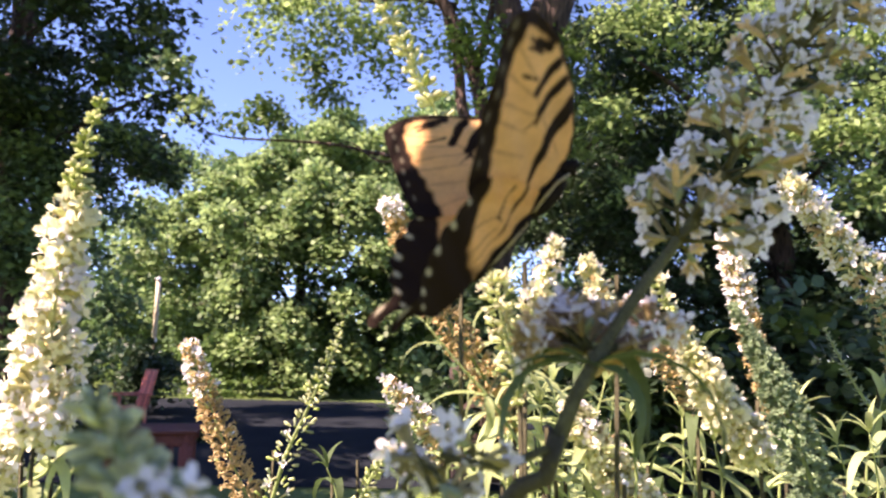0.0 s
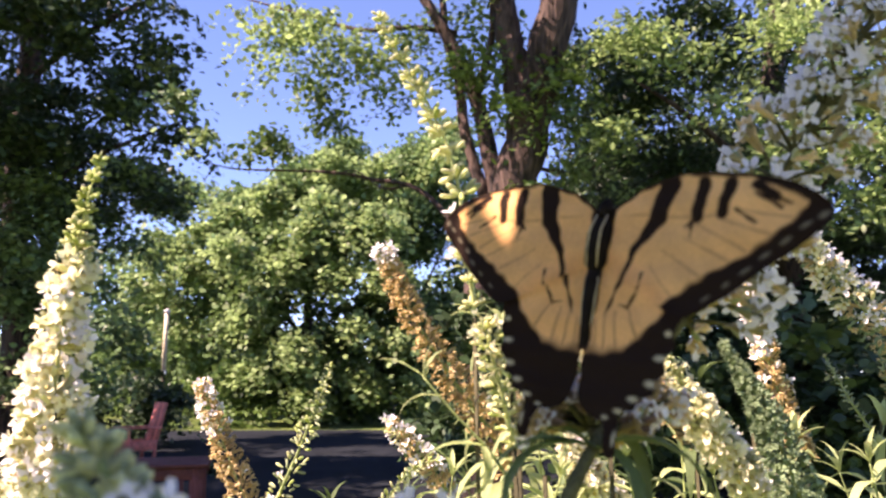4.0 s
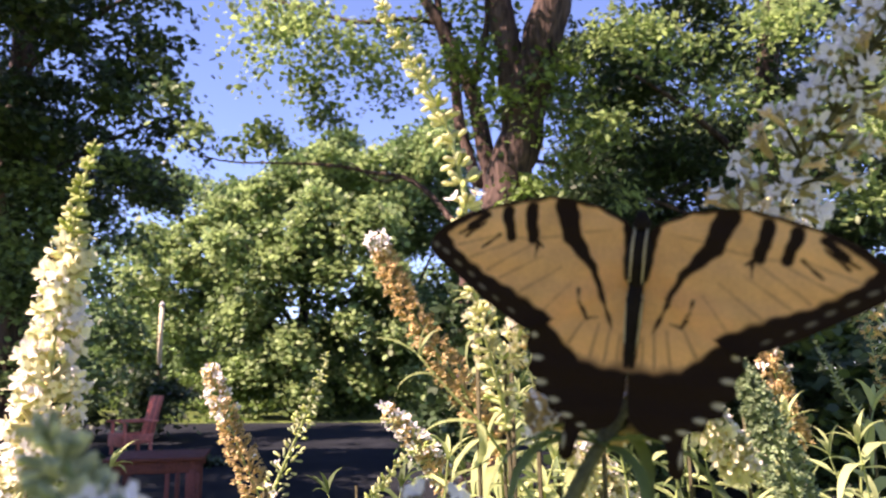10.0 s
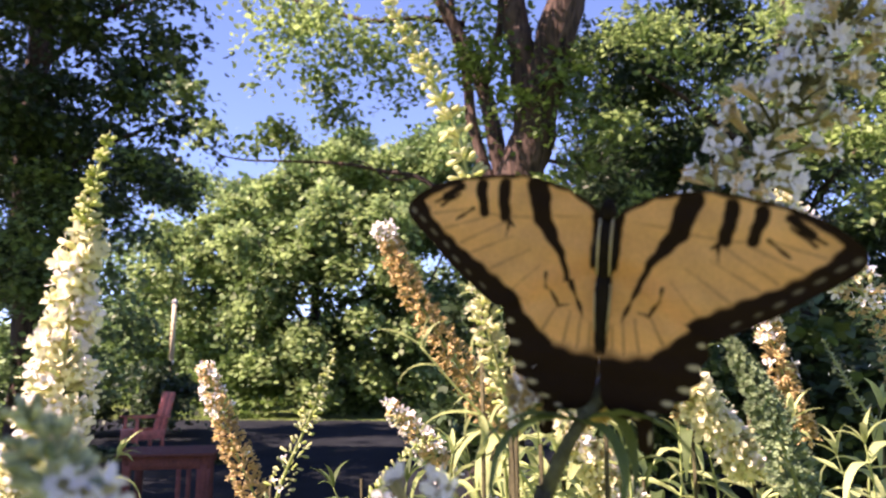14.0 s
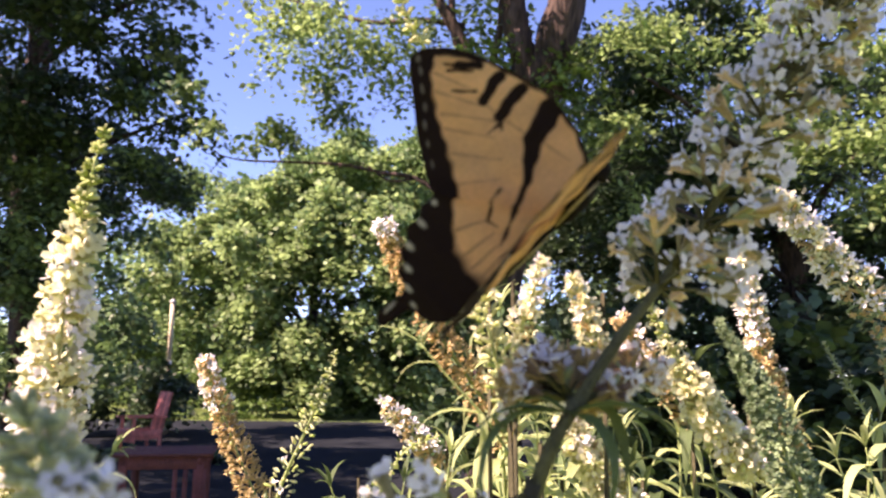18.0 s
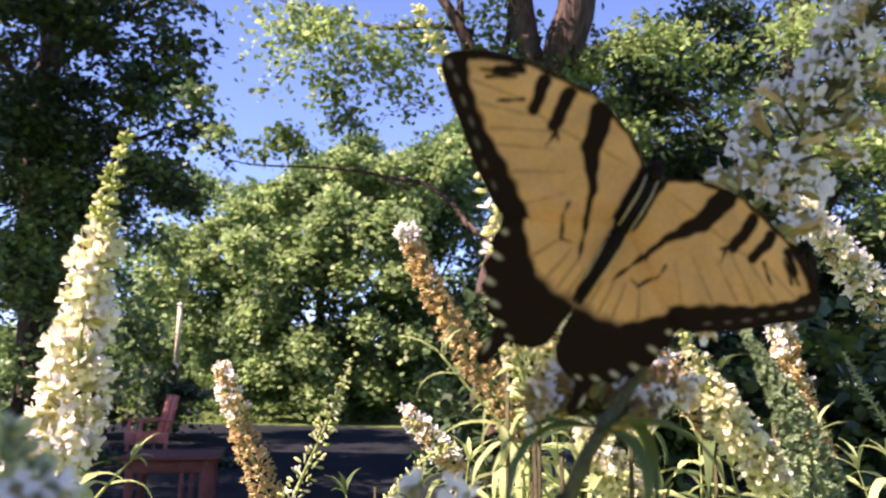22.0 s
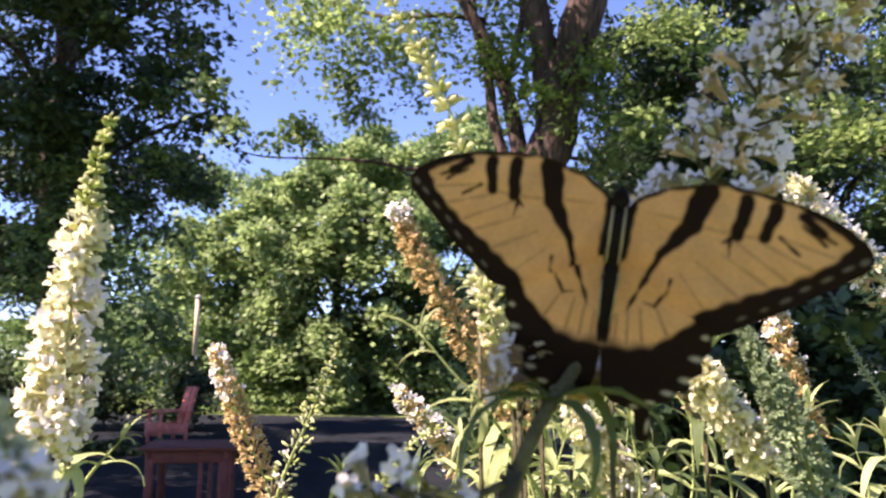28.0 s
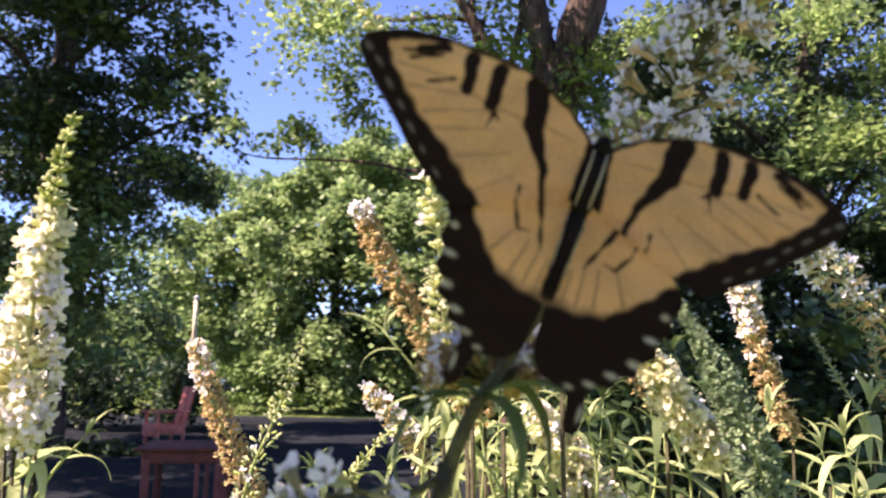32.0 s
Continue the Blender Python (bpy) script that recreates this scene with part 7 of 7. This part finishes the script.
    walk(shoot_1, [
        (1, pose(0.06, 0.4, -0.0011, 0, -0.029, 0)),
        (1.5, pose(0.06, 0.4, -0.0018, 0, -0.04, 0)),
        (2, pose(0.06, 0.4, -0.0016, 0, -0.052, 0)),
        (2.5, pose(0.06, 0.4, -0.0015, 0, -0.08, 0)),
        (3, pose(0.06, 0.4, -0.0017, 0, -0.074, 0)),
        (3.5, pose(0.06, 0.4, -0.0018, 0, -0.003, 0)),
        (5.5, pose(0.06, 0.4, -0.0004, 0, 0.048, 0)),
        (6, pose(0.06, 0.4, -0.0002, 0, 0.085, 0)),
        (6.5, pose(0.06, 0.4, 0, 0, 0.065, 0)),
        (7, pose(0.06, 0.4, -0.0005, 0, 0.047, 0)),
        (7.5, pose(0.06, 0.4, -0.0004, 0, 0.03, 0)),
        (8, pose(0.06, 0.4, 0.0001, 0, 0.018, 0)),
        (8.5, pose(0.06, 0.4, 0.0006, 0, 0.052, 0)),
        (9, pose(0.06, 0.4, 0.0005, 0, 0.05, 0)),
        (9.5, pose(0.06, 0.4, 0, 0, 0.028, 0)),
        (10, pose(0.06, 0.4, 0.0002, 0, 0.025, 0)),
        (10.5, pose(0.06, 0.4, -0.0006, 0, 0.004, 0)),
        (11, pose(0.06, 0.4, -0.0007, 0, 0.018, 0)),
        (11.5, pose(0.06, 0.4, -0.0009, 0, 0.004, 0)),
        (12, pose(0.06, 0.4, -0.0003, 0, 0.018, 0)),
        (12.5, pose(0.06, 0.4, 0.0005, 0, 0.016, 0)),
        (13, pose(0.06, 0.4, 0.0005, 0, 0.006, 0)),
        (13.5, pose(0.06, 0.4, 0.0008, 0, -0.007, 0)),
        (14, pose(0.06, 0.4, 0.0007, 0, 0.01, 0)),
        (14.5, pose(0.06, 0.4, 0.0006, 0, -0.007, 0)),
        (16.5, pose(0.06, 0.4, 0.0004, 0, 0.034, 0)),
        (17, pose(0.06, 0.4, 0.0005, 0, 0.033, 0)),
        (17.5, pose(0.06, 0.4, 0.0004, 0, 0.013, 0)),
        (18, pose(0.06, 0.4, 0.0007, 0, 0.017, 0)),
        (18.5, pose(0.06, 0.4, 0.0008, 0, 0.038, 0)),
        (19, pose(0.06, 0.4, 0.0016, 0, 0.053, 0)),
        (19.5, pose(0.06, 0.4, 0.0012, 0, 0.04, 0)),
        (20, pose(0.06, 0.4, 0.0004, 0, 0.007, 0)),
        (20.5, pose(0.06, 0.4, 0.0003, 0, -0.014, 0)),
        (21, pose(0.06, 0.4, 0.0004, 0, -0.021, 0)),
        (21.5, pose(0.06, 0.4, 0.0006, 0, -0.002, 0)),
        (22, pose(0.06, 0.4, 0.0001, 0, -0.008, 0)),
        (22.5, pose(0.06, 0.4, 0.0001, 0, -0.039, 0)),
        (23, pose(0.06, 0.4, -0.0004, 0, -0.052, 0)),
        (23.5, pose(0.06, 0.4, -0.0001, 0, -0.041, 0)),
        (24, pose(0.06, 0.4, 0.0005, 0, -0.035, 0)),
        (24.5, pose(0.06, 0.4, 0.0006, 0, -0.036, 0)),
        (25, pose(0.06, 0.4, 0.0005, 0, -0.051, 0)),
        (25.5, pose(0.06, 0.4, 0.0006, 0, -0.065, 0)),
        (27.5, pose(0.06, 0.4, 0.0004, 0, -0.053, 0)),
        (28, pose(0.06, 0.4, 0.0002, 0, -0.053, 0)),
        (28.5, pose(0.06, 0.4, 0.0002, 0, -0.038, 0)),
        (29, pose(0.06, 0.4, 0.0002, 0, -0.004, 0)),
        (29.5, pose(0.06, 0.4, -0.0002, 0, -0.004, 0)),
        (30, pose(0.06, 0.4, -0.0002, 0, -0.008, 0)),
        (30.5, pose(0.06, 0.4, -0.0001, 0, -0.008, 0)),
        (31, pose(0.06, 0.4, 0.0001, 0, 0.004, 0)),
        (31.5, pose(0.06, 0.4, 0.0001, 0, 0.037, 0)),
        (32, pose(0.06, 0.4, -0.0001, 0, 0.039, 0)),
    ])
    walk(spike_r, [
        (0, pose(0.24, 0.52, 0.0032, 0, -0.304, 0)),
        (0.5, pose(0.24, 0.52, 0.0022, 0, -0.252, 0)),
        (1, pose(0.24, 0.52, 0.0012, 0, -0.237, 0)),
        (1.5, pose(0.24, 0.52, 0.0016, 0, -0.096, 0)),
        (2, pose(0.24, 0.52, 0.0033, 0, 0.085, 0)),
        (2.5, pose(0.24, 0.52, 0.0049, 0, 0.253, 0)),
        (3, pose(0.24, 0.52, 0.0038, 0, 0.281, 0)),
        (3.5, pose(0.24, 0.52, 0.0034, 0, 0.238, 0)),
        (5.5, pose(0.24, 0.52, 0.0021, 0, -0.147, 0)),
        (6, pose(0.24, 0.52, 0.0027, 0, -0.102, 0)),
        (6.5, pose(0.24, 0.52, 0.0023, 0, -0.007, 0)),
        (7, pose(0.24, 0.52, 0.0015, 0, 0.089, 0)),
        (7.5, pose(0.24, 0.52, 0.0022, 0, 0.175, 0)),
        (8, pose(0.24, 0.52, 0.0028, 0, 0.178, 0)),
        (8.5, pose(0.24, 0.52, 0.0034, 0, 0.182, 0)),
        (9, pose(0.24, 0.52, 0.0018, 0, 0.178, 0)),
        (9.5, pose(0.24, 0.52, 0.0011, 0, 0.169, 0)),
        (10, pose(0.24, 0.52, 0.0017, 0, 0.277, 0)),
        (10.5, pose(0.24, 0.52, 0.0015, 0, 0.323, 0)),
        (11, pose(0.24, 0.52, 0.0006, 0, 0.229, 0)),
        (11.5, pose(0.24, 0.52, 0.0003, 0, 0.108, 0)),
        (12, pose(0.24, 0.52, 0.0007, 0, 0.1, 0)),
        (12.5, pose(0.24, 0.52, 0.0018, 0, 0.117, 0)),
        (13, pose(0.24, 0.52, 0.0015, 0, 0.132, 0)),
        (13.5, pose(0.24, 0.52, 0.0014, 0, 0.164, 0)),
        (14, pose(0.24, 0.52, 0.0025, 0, 0.28, 0)),
        (14.5, pose(0.24, 0.52, 0.003, 0, 0.35, 0)),
        (16.5, pose(0.24, 0.52, 0.0015, 0, 0.045, 0)),
        (17, pose(0.24, 0.52, 0.0018, 0, 0.127, 0)),
        (17.5, pose(0.24, 0.52, 0.0016, 0, 0.112, 0)),
        (18, pose(0.24, 0.52, 0, 0, 0.025, 0)),
        (18.5, pose(0.24, 0.52, -0.0003, 0, -0.015, 0)),
        (19, pose(0.24, 0.52, 0, 0, 0.006, 0)),
        (19.5, pose(0.24, 0.52, -0.0002, 0, 0.039, 0)),
        (20, pose(0.24, 0.52, 0.0001, 0, 0.047, 0)),
        (20.5, pose(0.24, 0.52, 0.0008, 0, 0.112, 0)),
        (21, pose(0.24, 0.52, 0.0008, 0, 0.158, 0)),
        (21.5, pose(0.24, 0.52, 0.0009, 0, 0.18, 0)),
        (22, pose(0.24, 0.52, 0.0012, 0, 0.142, 0)),
        (22.5, pose(0.24, 0.52, 0.0001, 0, 0.107, 0)),
        (23, pose(0.24, 0.52, 0.0012, 0, 0.071, 0)),
        (23.5, pose(0.24, 0.52, 0.001, 0, 0.121, 0)),
        (24, pose(0.24, 0.52, 0.0014, 0, 0.093, 0)),
        (24.5, pose(0.24, 0.52, 0.0014, 0, 0.1, 0)),
        (25, pose(0.24, 0.52, 0.0019, 0, 0.102, 0)),
        (25.5, pose(0.24, 0.52, 0.0022, 0, 0.099, 0)),
        (27.5, pose(0.24, 0.52, 0.0015, 0, 0.083, 0)),
        (28, pose(0.24, 0.52, 0.0012, 0, 0.093, 0)),
        (28.5, pose(0.24, 0.52, 0.0009, 0, 0.079, 0)),
        (29, pose(0.24, 0.52, 0.0004, 0, 0.094, 0)),
        (29.5, pose(0.24, 0.52, 0.0012, 0, 0.156, 0)),
        (30, pose(0.24, 0.52, 0.0014, 0, 0.213, 0)),
        (30.5, pose(0.24, 0.52, 0.0006, 0, 0.224, 0)),
        (31, pose(0.24, 0.52, 0.0015, 0, 0.202, 0)),
        (31.5, pose(0.24, 0.52, 0.0005, 0, 0.214, 0)),
        (32, pose(0.24, 0.52, 0.0009, 0, 0.286, 0)),
    ])
    walk(panicle, [
        (0, pose(0.0282, 0.1837, 1.4953, 0, -1, 0)),
        (0.5, pose(0.03, 0.1837, 1.4941, 0, 0.06, 0)),
        (1, pose(0.0293, 0.1837, 1.4935, 0, 0.42, 0)),
        (1.5, pose(0.0277, 0.1837, 1.4926, 0, 0.5, 0)),
        (2, pose(0.0263, 0.1837, 1.492, 0, 0.66, 0)),
        (2.5, pose(0.0276, 0.1837, 1.4915, 0, 0.74, 0)),
        (3, pose(0.0291, 0.1837, 1.4894, 0, 1.08, 0)),
        (3.5, pose(0.0309, 0.1837, 1.4892, 0, 1.44, 0)),
        (5.5, pose(0.0328, 0.1837, 1.4826, 0, 6.63, 0)),
        (6, pose(0.0328, 0.1837, 1.4821, 0, 3.34, 0)),
        (6.5, pose(0.0293, 0.1837, 1.4854, 0, 0.73, 0)),
        (7, pose(0.026, 0.1837, 1.4877, 0, -0.53, 0)),
        (7.5, pose(0.0262, 0.1837, 1.4882, 0, -0.65, 0)),
        (8, pose(0.0268, 0.1837, 1.4888, 0, -0.09, 0)),
        (8.5, pose(0.03, 0.1837, 1.4881, 0, 0.17, 0)),
        (9, pose(0.0324, 0.1837, 1.4865, 0, 1.26, 0)),
        (9.5, pose(0.0345, 0.1837, 1.484, 0, 2.44, 0)),
        (10, pose(0.0354, 0.1837, 1.4832, 0, 4.34, 0)),
        (10.5, pose(0.0358, 0.1837, 1.4824, 0, 3.89, 0)),
        (11, pose(0.0334, 0.1837, 1.4844, 0, 2.74, 0)),
        (11.5, pose(0.0311, 0.1837, 1.4861, 0, 0.98, 0)),
        (12, pose(0.0301, 0.1837, 1.4874, 0, -0.06, 0)),
        (12.5, pose(0.03, 0.1837, 1.4877, 0, -0.13, 0)),
        (13, pose(0.0304, 0.1837, 1.4869, 0, 0.65, 0)),
        (13.5, pose(0.031, 0.1837, 1.4861, 0, 1.33, 0)),
        (14, pose(0.0311, 0.1837, 1.4862, 0, 1.23, 0)),
        (14.5, pose(0.0301, 0.1837, 1.4862, 0, 0.67, 0)),
        (16.5, pose(0.0326, 0.1837, 1.4847, 0, 2.09, 0)),
        (17, pose(0.0329, 0.1837, 1.4851, 0, 1.46, 0)),
        (17.5, pose(0.0311, 0.1837, 1.4866, 0, 0.68, 0)),
        (18, pose(0.0284, 0.1837, 1.4873, 0, -0.26, 0)),
        (18.5, pose(0.0279, 0.1837, 1.4874, 0, -0.57, 0)),
        (19, pose(0.0284, 0.1837, 1.4877, 0, 0.09, 0)),
        (19.5, pose(0.0297, 0.1837, 1.4877, 0, 1.4, 0)),
        (20, pose(0.0311, 0.1837, 1.487, 0, 1.45, 0)),
        (20.5, pose(0.0308, 0.1837, 1.488, 0, 1.44, 0)),
        (21, pose(0.0296, 0.1837, 1.488, 0, 1.01, 0)),
        (21.5, pose(0.0285, 0.1837, 1.4877, 0, 0.99, 0)),
        (22, pose(0.0279, 0.1837, 1.4868, 0, 1.16, 0)),
        (22.5, pose(0.0277, 0.1837, 1.4865, 0, 1.45, 0)),
        (23, pose(0.0271, 0.1837, 1.487, 0, 1.22, 0)),
        (23.5, pose(0.0273, 0.1837, 1.4874, 0, 0.64, 0)),
        (24, pose(0.0274, 0.1837, 1.4866, 0, 0.39, 0)),
        (24.5, pose(0.0271, 0.1837, 1.4868, 0, 0.87, 0)),
        (25, pose(0.0268, 0.1837, 1.4865, 0, 0.75, 0)),
        (25.5, pose(0.0252, 0.1837, 1.4868, 0, 0.47, 0)),
        (27.5, pose(0.0237, 0.1837, 1.487, 0, -0.97, 0)),
        (28, pose(0.0253, 0.1837, 1.4869, 0, -0.51, 0)),
        (28.5, pose(0.0258, 0.1837, 1.4869, 0, -0.69, 0)),
        (29, pose(0.0255, 0.1837, 1.4875, 0, -1.69, 0)),
        (29.5, pose(0.0259, 0.1837, 1.4877, 0, -2.91, 0)),
        (30, pose(0.0265, 0.1837, 1.4876, 0, -2.79, 0)),
        (30.5, pose(0.027, 0.1837, 1.4877, 0, -2.5, 0)),
        (31, pose(0.0275, 0.1837, 1.488, 0, -3.53, 0)),
        (31.5, pose(0.0254, 0.1837, 1.488, 0, -4.83, 0)),
        (32, pose(0.0249, 0.1837, 1.4861, 0, -4.82, 0)),
    ])
    walk(low_head, [
        (0, pose(-0.0464, 0.1205, 1.473, 0, 0, 0)),
        (2, pose(-0.0513, 0.1205, 1.4791, 0, 0, 0)),
        (3.5, pose(-0.0481, 0.1205, 1.4814, 0, 0, 0)),
        (6, pose(-0.0478, 0.1205, 1.4799, 0, 0, 0)),
        (9, pose(-0.052, 0.1205, 1.4775, 0, 0, 0)),
        (11, pose(-0.0553, 0.1205, 1.4759, 0, 0, 0)),
        (13, pose(-0.0563, 0.1205, 1.4761, 0, 0, 0)),
        (14.5, pose(-0.0568, 0.1205, 1.4759, 0, 0, 0)),
        (17, pose(-0.0554, 0.1205, 1.4758, 0, 0, 0)),
        (19, pose(-0.0579, 0.1205, 1.4745, 0, 0, 0)),
        (21, pose(-0.0634, 0.1205, 1.4757, 0, 0, 0)),
        (23, pose(-0.07, 0.1205, 1.476, 0, 0, 0)),
        (25, pose(-0.07, 0.1205, 1.475, 0, 0, 0)),
        (28, pose(-0.0621, 0.1205, 1.4734, 0, 0, 0)),
        (30, pose(-0.0643, 0.1205, 1.4714, 0, 0, 0)),
        (32, pose(-0.0655, 0.1205, 1.4692, 0, 0, 0)),
    ])


motions()
